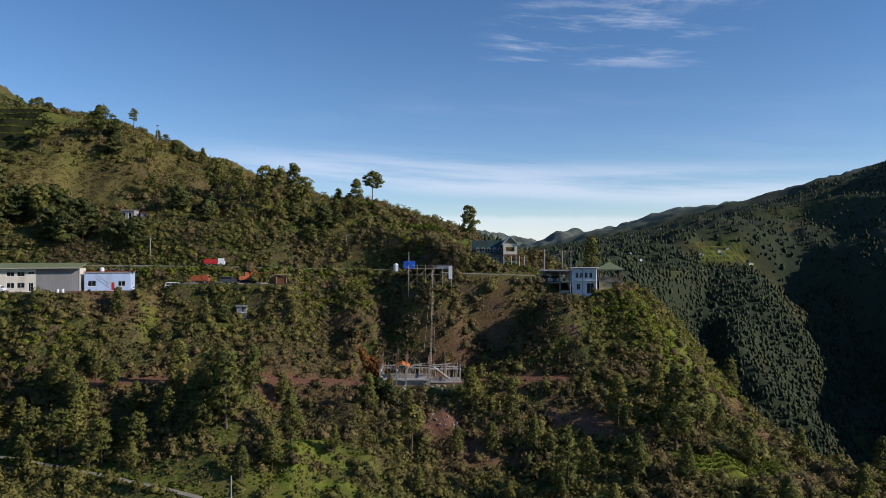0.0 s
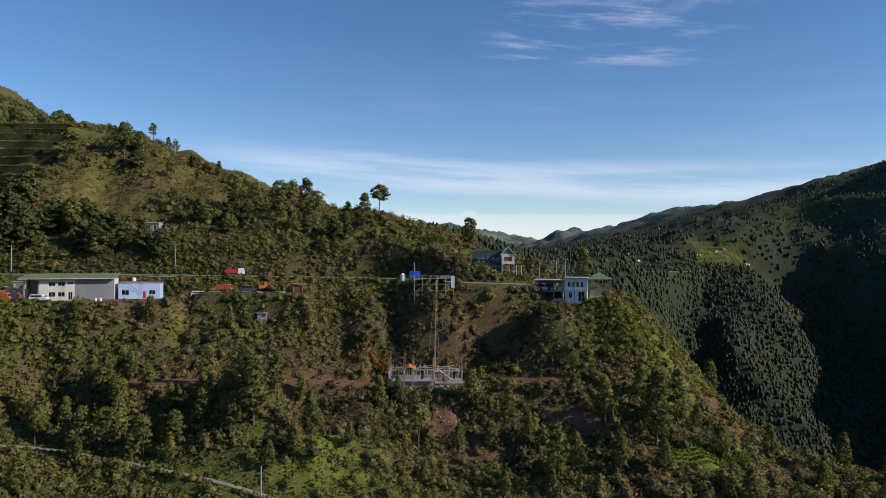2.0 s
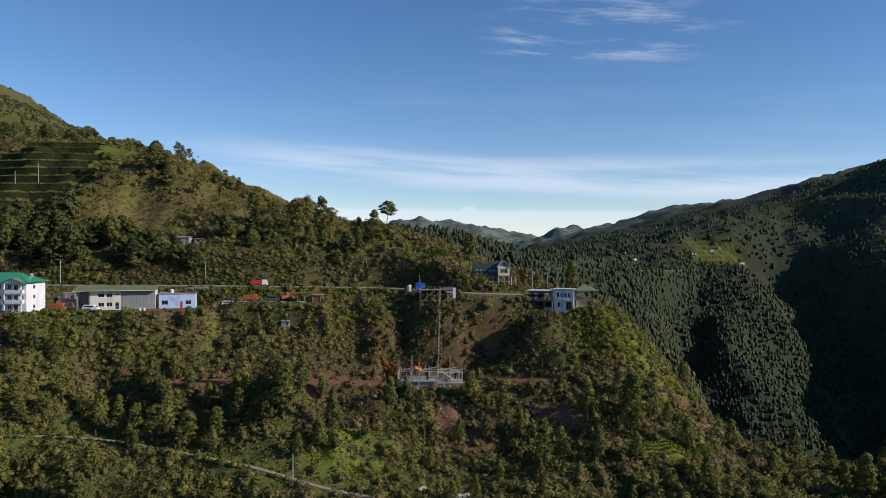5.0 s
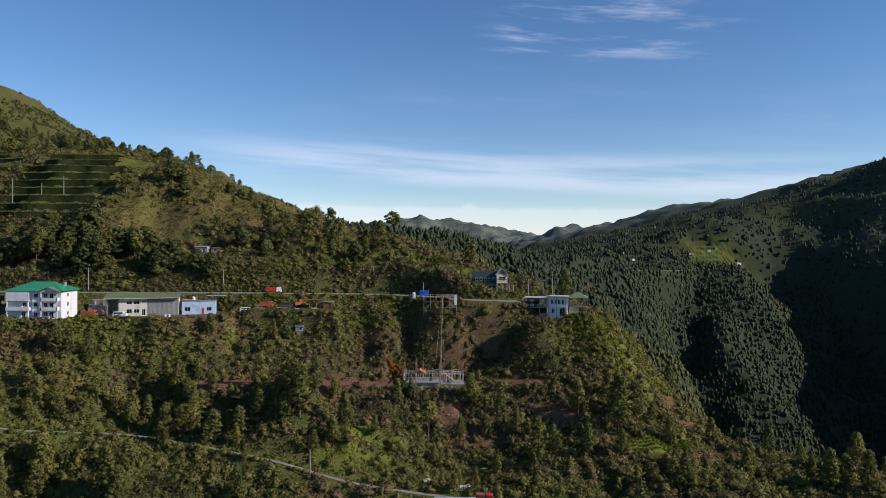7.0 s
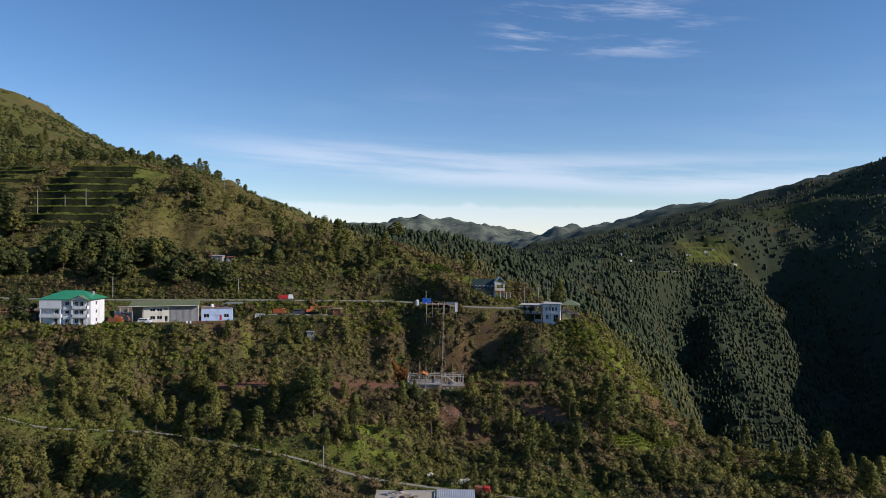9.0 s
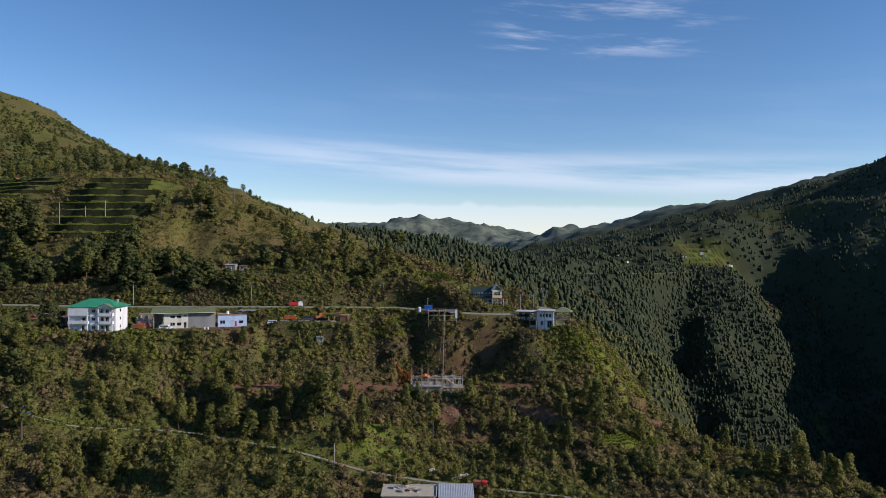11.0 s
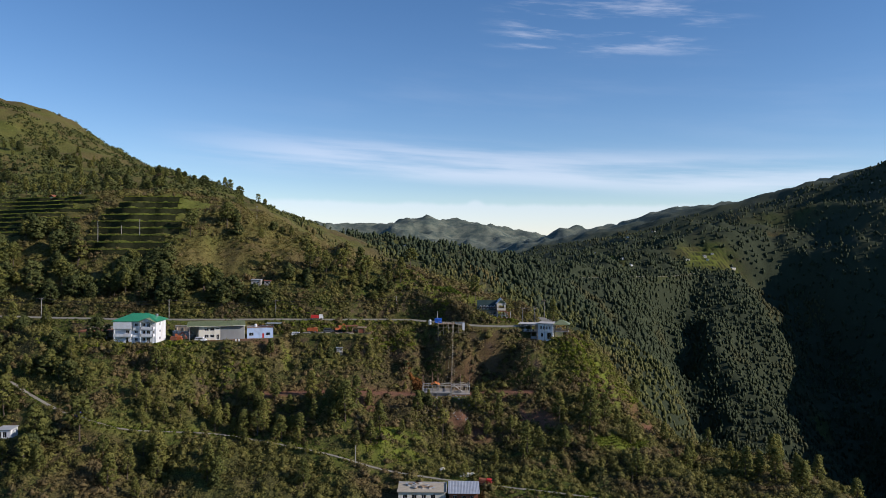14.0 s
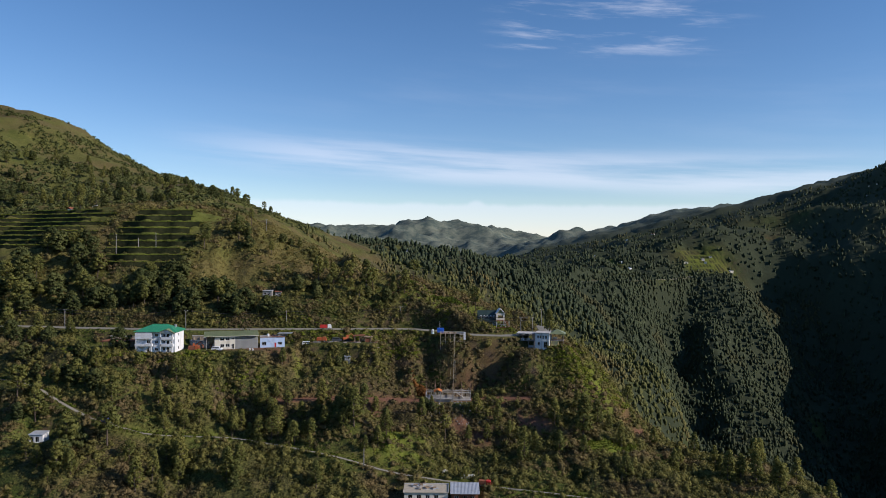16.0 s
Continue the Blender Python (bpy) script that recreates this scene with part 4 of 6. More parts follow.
# belts: broadleaf trees over the road, young pines on the lower slopes, pines on the hill
for n, box_of, kinds, sizes in (
        (64, (-168, -80, 206, 232), "rrro", (8, 13)), (40, (-235, -188, 206, 256), "roro", (8, 14)), (20, (-190, -140, 206, 232), "roro", (8, 12)), (14, (-75, -20, 222, 236), "ro", (4, 8)),
        (30, (-110, 70, 128, 172), "ppcs", (3, 7)), (44, (-185, -80, 104, 162), "ppor", (5, 10)), (40, (-135, -50, 138, 162), "ppoc", (6, 11)), (46, (-235, -148, 140, 196), "rrpo", (4, 10)), (22, (60, 135, 120, 175), "pp", (6, 12)),
        (12, (-200, -70, 238, 290), "opr", (4, 8)), (150, (-420, -190, 310, 640), "oopr", (6, 12)), (16, (-60, -10, 172, 192), "rp", (3, 5)), (26, (40, 95, 215, 330), "pc", (8, 14))):
    x0, x1, y0, y1 = box_of
    made = 0
    while made < n:
        x, y = tree_rng.uniform(x0, x1), tree_rng.uniform(y0, y1)
        if bool(clear_of(np.array([x]), np.array([y]))[0]) and float(land([x], [y])[2][0]) < 0.4 and float(land([x], [y])[6][0]) < 0.25 and not (46 < x < 82 and 138 < y < 162) and not (-114 < x < -88 and 213 < y < 233):
            plant(x, y, tree_rng.uniform(*sizes), tree_rng.choice(kinds))
        made += 1
# withered orange shrub above the path
oc = np.stack([-18.4 + rng.normal(0, 1.3, 190), 190.4 + rng.normal(0, 0.7, 190)], -1)
mass = leaf_mass(np.c_[oc, height(oc[:, 0], oc[:, 1]) + 0.5 + rng.uniform(0, 2.6, 190)], rng.uniform(0.5, 1.1, 190), np.ones(190), 26, 0.34, 31)
stuff("withered_ferns", mass, ORANGE, "withered orange ferns on a landslip above the path", "ferns")
# fresh green growth: spur, road edges, meadows
gx2 = np.concatenate([rng.normal(58, 8, 900), rng.uniform(-88, -20, 1300), rng.normal(-26, 10, 500), rng.normal(8, 12, 420), rng.uniform(-170, -85, 500)])
gy2 = np.concatenate([rng.normal(196, 6, 900), rng.uniform(196, 214, 1300), rng.normal(142, 6, 500), rng.normal(222, 4, 420), rng.uniform(162, 172, 500)])
ok = clear_of(gx2, gy2) & (fbm(gx2, gy2, 7, 301, 3) > 0.42)
gx2, gy2 = gx2[ok], gy2[ok]
gr = np.where(gy2 < 160, rng.uniform(0.2, 0.45, len(gx2)), rng.uniform(0.5, 1.2, len(gx2)))
mass = leaf_mass(np.stack([gx2, gy2, height(gx2, gy2) + 0.2 * gr], -1), gr, rng.uniform(0.6, 1.0, len(gx2)), 28, 0.34, 41)
stuff("fresh_growth", mass, BRIGHT, "bright yellow-green climbers and weeds on the brow", "plants")
crest_line = smooth_line([(25, 220, 0), (17, 225, 0), (6, 232, 0), (-6, 240, 0), (-27, 250, 0)], 0.07)
qx, qy = crest_line[:, 0] + rng.normal(0, 1.0, len(crest_line)), crest_line[:, 1] - 0.5 + rng.normal(0, 1.3, len(crest_line))
ok = clear_of(qx, qy)
qx, qy = qx[ok], qy[ok]
mass = leaf_mass(np.stack([qx, qy, height(qx, qy) + 0.25], -1), rng.uniform(0.5, 1.1, len(qx)), rng.uniform(0.7, 1.0, len(qx)), 24, 0.34, 51)
stuff("fresh_growth", mass, BRIGHT, "yellow-green weeds along the crest above the bend", "plants")
# rows of a vegetable garden on the spur's foot
rx, ry = [], []
for k in range(6):
    for i in range(60):
        rx.append(51 + i * 0.4 + rng.normal(0, 0.08))
        ry.append(152.2 + k * 1.5 + 0.10 * i * 0.4 + rng.normal(0, 0.1))
rx, ry = np.array(rx), np.array(ry)
mass = leaf_mass(np.stack([rx, ry, height(rx, ry) + 0.15], -1), rng.uniform(0.3, 0.5, len(rx)), np.ones(len(rx)), 16, 0.5, 47)
stuff("garden_rows", mass, BRIGHT, "rows of bright green vegetables on a small terrace", "crops")
# hedge of weeds along the lower side of the lower road
hp = smooth_line(LOW_ROAD, 0.4)
hd = np.gradient(hp[:, :2], axis=0)
hn = np.stack([hd[:, 1], -hd[:, 0]], -1) / np.linalg.norm(hd, axis=1)[:, None]
off = rng.choice([-1, 1], len(hp)) * (1.0 + rng.uniform(0, 1.3, len(hp)))
hx, hy = hp[:, 0] + hn[:, 0] * off, hp[:, 1] + hn[:, 1] * off
ok = (fbm(hx, hy, 6, 401, 2) > 0.38) & (np.abs(hx + 8) > 15)
hx, hy = hx[ok], hy[ok]
hr = rng.uniform(0.35, 0.8, len(hx))
mass = leaf_mass(np.stack([hx, hy, height(hx, hy) + 0.1], -1), hr, rng.uniform(0.7, 1.0, len(hx)), 28, 0.36, 43)
stuff("verge_weeds", mass, BRIGHT, "tall weeds along the edge of the narrow road", "plants")

hp = smooth_line(MAIN_ROAD[:8], 0.8)
hd = np.gradient(hp[:, :2], axis=0)
hn = np.stack([hd[:, 1], -hd[:, 0]], -1) / np.linalg.norm(hd, axis=1)[:, None]
off = 4.2 + rng.uniform(0, 1.6, len(hp))
hx, hy = hp[:, 0] + hn[:, 0] * off, hp[:, 1] + hn[:, 1] * off
ok = (fbm(hx, hy, 9, 411, 2) > 0.36) & ((hx < -126) | (hx > -88))
hx, hy = hx[ok], hy[ok]
hr = rng.uniform(0.3, 0.6, len(hx))
mass = leaf_mass(np.stack([hx, hy, height(hx, hy) + 0.2], -1), hr, rng.uniform(0.7, 1.1, len(hx)), 30, 0.32, 45)
stuff("roadside_hedge", mass, BRIGHT, "green hedge of weeds along the mountain road", "hedge")

# bushes on the cut bank over the road
hp = smooth_line(MAIN_ROAD[:9], 0.16)
hd = np.gradient(hp[:, :2], axis=0)
hn = np.stack([-hd[:, 1], hd[:, 0]], -1) / np.linalg.norm(hd, axis=1)[:, None]
off = 4.3 + rng.uniform(0, 4.5, len(hp))
hx, hy = hp[:, 0] + hn[:, 0] * off, hp[:, 1] + hn[:, 1] * off
ok = (fbm(hx, hy, 8, 421, 2) > 0.33) & (hx > -240)
hx, hy = hx[ok], hy[ok]
hr = rng.uniform(0.5, 1.3, len(hx))
mass = leaf_mass(np.stack([hx, hy, height(hx, hy) + 0.2 * hr], -1), hr, rng.uniform(0.7, 1.2, len(hx)), 34, 0.22, 46)
stuff("shrubs", mass, BUSH, "olive bushes on the cut bank above the road", "shrubs")
# stepped fields on the hill: dark banks along the contours, green beds on top, crops along the edge;
# the banks' colour holds both dark growth and the shade on their faces
BANK = material("shaded_overgrown_bank", (0.026, 0.030, 0.012), 0.95, vary=0.5, grain=0.7, fine=4, stain=(0.050, 0.040, 0.020), specular=0.1)
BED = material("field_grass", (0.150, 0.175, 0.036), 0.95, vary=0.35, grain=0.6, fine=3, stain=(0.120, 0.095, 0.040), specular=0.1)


def terrace_step(level, x0, x1, rise, seed):
    """One step following the hill's contour at a level."""
    xs = np.arange(x0, x1, 1.0)
    ys = np.arange(222.0, 345.0, 0.5)
    hz = height(np.repeat(xs, len(ys)), np.tile(ys, len(xs))).reshape(len(xs), len(ys))
    hz = np.maximum.accumulate(hz, axis=1)
    front = np.array([np.interp(level, row, ys) for row in hz])
    back = np.array([np.interp(level + rise, row, ys) for row in hz])
    soft = np.ones(7) / 7
    front = np.convolve(np.pad(front, 3, mode="edge"), soft, "valid")
    back = np.maximum(np.convolve(np.pad(back, 3, mode="edge"), soft, "valid"), front + 1.2) + 0.8
    r = np.random.default_rng(seed)
    top = level + rise + 0.25 * (fbm(xs, front, 9, seed, 2) - 0.5)
    ob = thing("terrace", Matrix.Identity(4), "green field terrace with an overgrown bank darkened as in shade", "terrace", "terraces on the hill", "structure")
    k = len(xs)
    i = np.arange(k - 1)
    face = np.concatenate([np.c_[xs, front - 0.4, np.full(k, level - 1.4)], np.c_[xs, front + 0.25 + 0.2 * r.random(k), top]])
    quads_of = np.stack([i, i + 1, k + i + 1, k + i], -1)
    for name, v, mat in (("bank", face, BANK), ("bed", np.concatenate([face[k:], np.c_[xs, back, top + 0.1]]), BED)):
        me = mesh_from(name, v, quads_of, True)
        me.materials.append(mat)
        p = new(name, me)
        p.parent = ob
    n = k * 3
    s = r.uniform(0, k - 1.01, n)
    cxs, cys, czs = xs[0] + s, np.interp(s, np.arange(k), front) + 0.5 + r.uniform(0, 0.5, n), np.interp(s, np.arange(k), top)
    mass = leaf_mass(np.stack([cxs, cys, czs + 0.12], -1), r.uniform(0.3, 0.55, n), np.full(n, 0.9), 9, 0.55, seed, core=False)
    mesh_part("crop_row", mass, BRIGHT, ob, "row of bright green crops")


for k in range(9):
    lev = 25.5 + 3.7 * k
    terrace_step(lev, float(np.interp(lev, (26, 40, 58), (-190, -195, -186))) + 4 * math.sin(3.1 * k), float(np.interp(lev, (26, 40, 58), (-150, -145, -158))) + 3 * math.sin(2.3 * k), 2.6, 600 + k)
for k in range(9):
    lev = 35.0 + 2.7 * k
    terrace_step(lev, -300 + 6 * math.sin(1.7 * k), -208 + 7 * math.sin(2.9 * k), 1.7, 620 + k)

# ---- building materials ----
WHITE = material("white_paint", (0.70, 0.71, 0.72), 0.7, vary=0.08, grain=0.4, fine=4, stain=(0.55, 0.54, 0.50), streak=0.25)
CREAM = material("cream_render", (0.62, 0.59, 0.50), 0.75, vary=0.08, grain=0.4, fine=4, stain=(0.42, 0.40, 0.34), streak=0.25)
PALEBLUE = material("pale_blue_paint", (0.42, 0.54, 0.74), 0.7, vary=0.07, grain=0.4, fine=4, stain=(0.34, 0.43, 0.58), streak=0.25)
YELLOW = material("yellow_render", (0.68, 0.52, 0.24), 0.75, vary=0.1, grain=0.4, fine=4)
CONCRETE = material("raw_concrete", (0.30, 0.285, 0.265), 0.9, vary=0.18, grain=0.5, fine=5, stain=(0.17, 0.155, 0.14), streak=0.4)
PALECONC = material("fresh_concrete", (0.46, 0.44, 0.41), 0.9, vary=0.12, grain=0.5, fine=5, stain=(0.32, 0.30, 0.27), streak=0.4)
GREYWALL = material("grey_sheet_wall", (0.26, 0.265, 0.26), 0.6, vary=0.12, grain=0.4, fine=3, streak=0.2)
GREENROOF = material("green_sheet_roof", (0.030, 0.235, 0.120), 0.38, vary=0.12, grain=0.3, fine=3, stain=(0.05, 0.26, 0.15), specular=0.5)
OLIVEROOF = material("faded_green_roof", (0.165, 0.195, 0.100), 0.5, vary=0.12, grain=0.3, fine=3, stain=(0.20, 0.21, 0.14))
DARKROOF = material("dark_green_roof", (0.028, 0.048, 0.044), 0.45, vary=0.2, grain=0.4, fine=3)
GREYROOF = material("galvanised_sheet", (0.46, 0.49, 0.53), 0.42, 0.35, vary=0.12, grain=0.4, fine=3, stain=(0.36, 0.34, 0.32))
RUST = material("rusty_sheet", (0.23, 0.085, 0.045), 0.8, vary=0.3, grain=0.6, fine=4, stain=(0.12, 0.06, 0.04))
TIMBER = material("weathered_timber", (0.27, 0.195, 0.130), 0.85, vary=0.25, grain=1.0, fine=8, streak=0.2)
BAMBOO = material("pale_poles", (0.40, 0.35, 0.27), 0.75, vary=0.2, grain=1.0, fine=8)
STEEL = material("grey_steel", (0.34, 0.35, 0.36), 0.5, 0.6, vary=0.15, grain=1.0, fine=8)
REBAR = material("rusty_rods", (0.20, 0.13, 0.095), 0.7, 0.3, vary=0.2, grain=1.0, fine=8)
TARP = material("blue_tarpaulin", (0.020, 0.105, 0.48), 0.45, vary=0.2, grain=1.2, fine=5, stain=(0.03, 0.16, 0.6))
ORANGETARP = material("orange_tarpaulin", (0.52, 0.17, 0.045), 0.5, vary=0.2, grain=1.2, fine=5)
REDPAINT = material("red_paint", (0.46, 0.030, 0.026), 0.4, vary=0.15, grain=1.0, fine=6, specular=0.5)
ORANGEPAINT = material("orange_paint", (0.36, 0.095, 0.035), 0.5, vary=0.2, grain=1.0, fine=6, stain=(0.26, 0.09, 0.04))
CARWHITE = material("white_car_paint", (0.72, 0.73, 0.74), 0.3, vary=0.05, grain=1.0, fine=6, specular=0.5)
CARBLUE = material("blue_car_paint", (0.03, 0.085, 0.40), 0.3, vary=0.08, grain=1.0, fine=6, specular=0.5)
CARDARK = material("dark_car_paint", (0.05, 0.055, 0.065), 0.3, vary=0.1, grain=1.0, fine=6, specular=0.5)
RUBBER = material("tyre_rubber", (0.018, 0.018, 0.019), 0.85, vary=0.2)
POLEMAT = material("concrete_pole", (0.30, 0.285, 0.265), 0.85, vary=0.12, grain=0.6, fine=5)
CABLE = material("cable", (0.022, 0.022, 0.024), 0.6, vary=0.1)
STONE = material("field_stone", (0.27, 0.245, 0.22), 0.9, vary=0.3, grain=0.8, fine=4)
GLASS = bpy.data.materials.new("window_glass")
GLASS.use_nodes = True
gp = GLASS.node_tree.nodes["Principled BSDF"]
gp.inputs["Base Color"].default_value = (0.012, 0.016, 0.022, 1)
gp.inputs["Roughness"].default_value, gp.inputs["Specular IOR Level"].default_value = 0.08, 0.6

# ---- buildings ----


def pierced(length, tall, thick, holes):
    """A wall along x with rectangular holes (x0, z0, x1, z1) right through it."""
    xs = sorted({0.0, length, *[h[0] for h in holes], *[h[2] for h in holes]})
    zs = sorted({0.0, tall, *[h[1] for h in holes], *[h[3] for h in holes]})
    bm = bmesh.new()
    for x0, x1 in zip(xs, xs[1:]):
        run = None
        for z0, z1 in zip(zs, zs[1:]):
            inside = any(h[0] <= x0 and x1 <= h[2] and h[1] <= z0 and z1 <= h[3] for h in holes)
            if inside:
                if run:
                    box(bm, x0, 0, run[0], x1, thick, run[1])
                run = None
            else:
                run = (run[0], z1) if run else (z0, z1)
        if run:
            box(bm, x0, 0, run[0], x1, thick, run[1])
    bmesh.ops.remove_doubles(bm, verts=bm.verts[:], dist=1e-4)
    return bm


def put_part(name, bm, mat, parent, m=None, label=""):
    ob = part(name, bm, mat, parent, label)
    if m is not None:
        ob.matrix_local = m
    return ob


def window_in(parent, side, h, thick, frame_mat=None, bars=1):
    """Frame, sill and pane in one hole of a wall."""
    x0, z0, x1, z1 = h
    bm = bmesh.new()
    e = 0.07
    for b in ((x0, z0, x1, z0 + e), (x0, z1 - e, x1, z1), (x0, z0 + e, x0 + e, z1 - e), (x1 - e, z0 + e, x1, z1 - e)):
        box(bm, b[0], thick * 0.45, b[1], b[2], thick * 0.75, b[3])
    for i in range(bars):
        c = x0 + (x1 - x0) * (i + 1) / (bars + 1)
        box(bm, c - 0.025, thick * 0.47, z0 + e, c + 0.025, thick * 0.73, z1 - e)
    w = put_part("window", bm, frame_mat or WHITE, parent, side)
    put_part("pane", boxes((x0 + e, thick * 0.58, z0 + e, x1 - e, thick * 0.62, z1 - e)), GLASS, w)
    put_part("sill", boxes((x0 - 0.08, -0.10, z0 - 0.09, x1 + 0.08, thick * 0.4, z0 - 0.004)), frame_mat or WHITE, w)
    return w


def shell(ob, w, d, h, mat, front=(), right=(), back=(), left=(), thick=0.22, glazed=True, frame_mat=None, slabs=()):
    """Four pierced walls, a ground slab and storey slabs; front faces -y."""
    sides = ((pose(0, 0, 0), w, front), (pose(w, thick, 0, 0, 0, 90), d - 2 * thick, right), (pose(w, d, 0, 0, 0, 180), w, back), (pose(0, d - thick, 0, 0, 0, -90), d - 2 * thick, left))
    for m, length, holes in sides:
        wall = put_part("wall", pierced(length, h, thick, holes), mat, ob, m)
        if glazed:
            for hole in holes:
                window_in(wall, Matrix.Identity(4), hole, thick, frame_mat)
    put_part("floor_slab", boxes((thick, thick, -1.2, w - thick, d - thick, 0.06)), CONCRETE, ob)
    for z in slabs:
        put_part("floor_slab", boxes((thick + 0.01, thick + 0.01, z - 0.14, w - thick - 0.01, d - thick - 0.01, z)), CONCRETE, ob)
    put_part("footing", boxes((0.03, 0.03, -2.5, w - 0.03, d - 0.03, -0.02)), CONCRETE, ob)


def hip_roof(w, d, over, z, rise, inset=None, thick=0.16):
    """A hipped roof over a w x d plan."""
    bm = bmesh.new()
    ins = inset if inset is not None else d / 2 + over
    lo = [(-over, -over), (w + over, -over), (w + over, d + over), (-over, d + over)]
    ridge = [(-over + ins, d / 2), (w + over - ins, d / 2)]
    a = [bm.verts.new((x, y, z)) for x, y in lo]
    b = [bm.verts.new((x, y, z + thick)) for x, y in lo]
    r = [bm.verts.new((x, y, z + thick + rise)) for x, y in ridge]
    bm.faces.new(a[::-1])
    for i in range(4):
        bm.faces.new([a[i], a[(i + 1) % 4], b[(i + 1) % 4], b[i]])
    bm.faces.new([b[0], b[1], r[1], r[0]])
    bm.faces.new([b[1], b[2], r[1]])
    bm.faces.new([b[2], b[3], r[0], r[1]])
    bm.faces.new([b[3], b[0], r[0]])
    return bm


def gable_roof(w, d, over, z, rise, thick=0.15):
    """Two slopes with the ridge along y over a w x d plan."""
    bm = bmesh.new()
    k = rise / (w / 2)
    prof = [(-over, z - k * over), (w / 2, z + rise), (w + over, z - k * over), (w + over, z - k * over + thick), (w / 2, z + rise + thick), (-over, z - k * over + thick)]
    f = [bm.verts.new((x, -over, zz)) for x, zz in prof]
    g = [bm.verts.new((x, d + over, zz)) for x, zz in prof]
    for quad in ((0, 1, 4, 5), (1, 2, 3, 4)):
        bm.faces.new([f[i] for i in quad])
        bm.faces.new([g[i] for i in quad[::-1]])
    for i in range(6):
        j = (i + 1) % 6
        bm.faces.new([f[j], f[i], g[i], g[j]])
    return bm


def gable_fill(w, y0, y1, z, rise):
    bm = bmesh.new()
    f = [bm.verts.new((x, y0, zz)) for x, zz in ((0, z), (w, z), (w / 2, z + rise))]
    g = [bm.verts.new((x, y1, zz)) for x, zz in ((0, z), (w, z), (w / 2, z + rise))]
    bm.faces.new(f)
    bm.faces.new(g[::-1])
    for i in range(3):
        j = (i + 1) % 3
        bm.faces.new([f[j], f[i], g[i], g[j]])
    return bm


def ribs(x0, x1, y0, z0, y1, z1, gap=1.0, proud=0.05):
    """Standing seams running up a roof slope."""
    bm = bmesh.new()
    n = int((x1 - x0) / gap)
    for i in range(n + 1):
        x = x0 + (x1 - x0) * i / max(n, 1)
        beam(bm, (x, y0, z0 + proud * 0.4), (x, y1, z1 + proud * 0.4), proud, 4)
    return bm


def big_house():
    """Three storeys, hipped green roof, gabled bay with balconies."""
    ob = thing("apartment_house", pose(-141.2, 170.2, -9.2), "white three-storey house with a green hipped roof and balconies", "house")
    w, d, h = 17.0, 10.2, 8.9
    st = [0.0, 2.95, 5.9]
    front = [(8.2, s + 1.0, 9.5, s + 2.2) for s in st[1:]] + [(4.6, 3.9, 6.0, 5.2), (8.2, 0.9, 9.5, 2.1), (4.4, 0.2, 5.6, 2.2)]
    front += [(11.4 + k * 1.9, s + (0.2 if k == 1 else 0.9), 12.6 + k * 1.9, s + 2.3) for s in st for k in (0, 1)] + [(15.2, s + 0.9, 16.1, s + 2.2) for s in st[1:]]
    right = [(3.4, s + 1.0, 4.6, s + 2.2) for s in st]
    shell(ob, w, d, h, WHITE, front, right, [(2, s + 1, 3.4, s + 2.2) for s in st], [(4, s + 1, 5.4, s + 2.2) for s in st], slabs=st[1:])
    # open corner balconies and the bay's balconies
    for s in st[1:2]:
        put_part("balcony", boxes((0.0, -1.35, s - 0.16, 7.4, -0.004, s + 0.0), (0.0, -1.35, s, 7.4, -1.22, s + 0.95), (0.0, -1.22, s, 0.12, -0.004, s + 0.95), (7.28, -1.22, s, 7.4, -0.004, s + 0.95)), WHITE, ob)
    for s in st[1:]:
        put_part("balcony", boxes((10.8, -1.3, s - 0.16, 16.4, -0.004, s), (10.8, -1.3, s, 16.4, -1.18, s + 0.9), (10.8, -1.18, s, 10.92, -0.004, s + 0.9), (16.28, -1.18, s, 16.4, -0.004, s + 0.9)), WHITE, ob)
    put_part("upper_wall", boxes((0.0, -1.3, 5.9, 7.4, -1.08, 8.6), (0.0, -1.07, 5.75, 7.4, -0.004, 5.89)), WHITE, ob)
    for x, top in ((0.2, 5.7), (7.0, 5.7), (10.95, 8.6), (16.05, 8.6)):
        put_part("pillar", boxes((x, -1.3, -1.5, x + 0.28, -1.02, top)), WHITE, ob)
    roof = put_part("roof", hip_roof(w, d, 0.9, h, 2.7), GREENROOF, ob)
    put_part("roof_seams", ribs(4.9, 12.1, -0.9, h + 0.16, d / 2, h + 2.86), GREENROOF, roof)
    put_part("ridge_cap", beam(bmesh.new(), (5.1, d / 2, h + 2.88), (w - 5.1, d / 2, h + 2.88), 0.12), GREENROOF, roof)
    bay = put_part("bay_roof", gable_roof(6.4, 5.6, 0.5, 0, 1.35), OLIVEROOF, ob, pose(10.4, -1.3, h - 0.05))
    put_part("gable", gable_fill(6.4, 0.0, 0.16, 0, 1.3), WHITE, bay, pose(0, 0, 0.01))
    put_part("water_tank", beam(bmesh.new(), (14.6, 6.8, h + 1.2), (14.6, 6.8, h + 2.5), 0.6, 12), STEEL, ob)


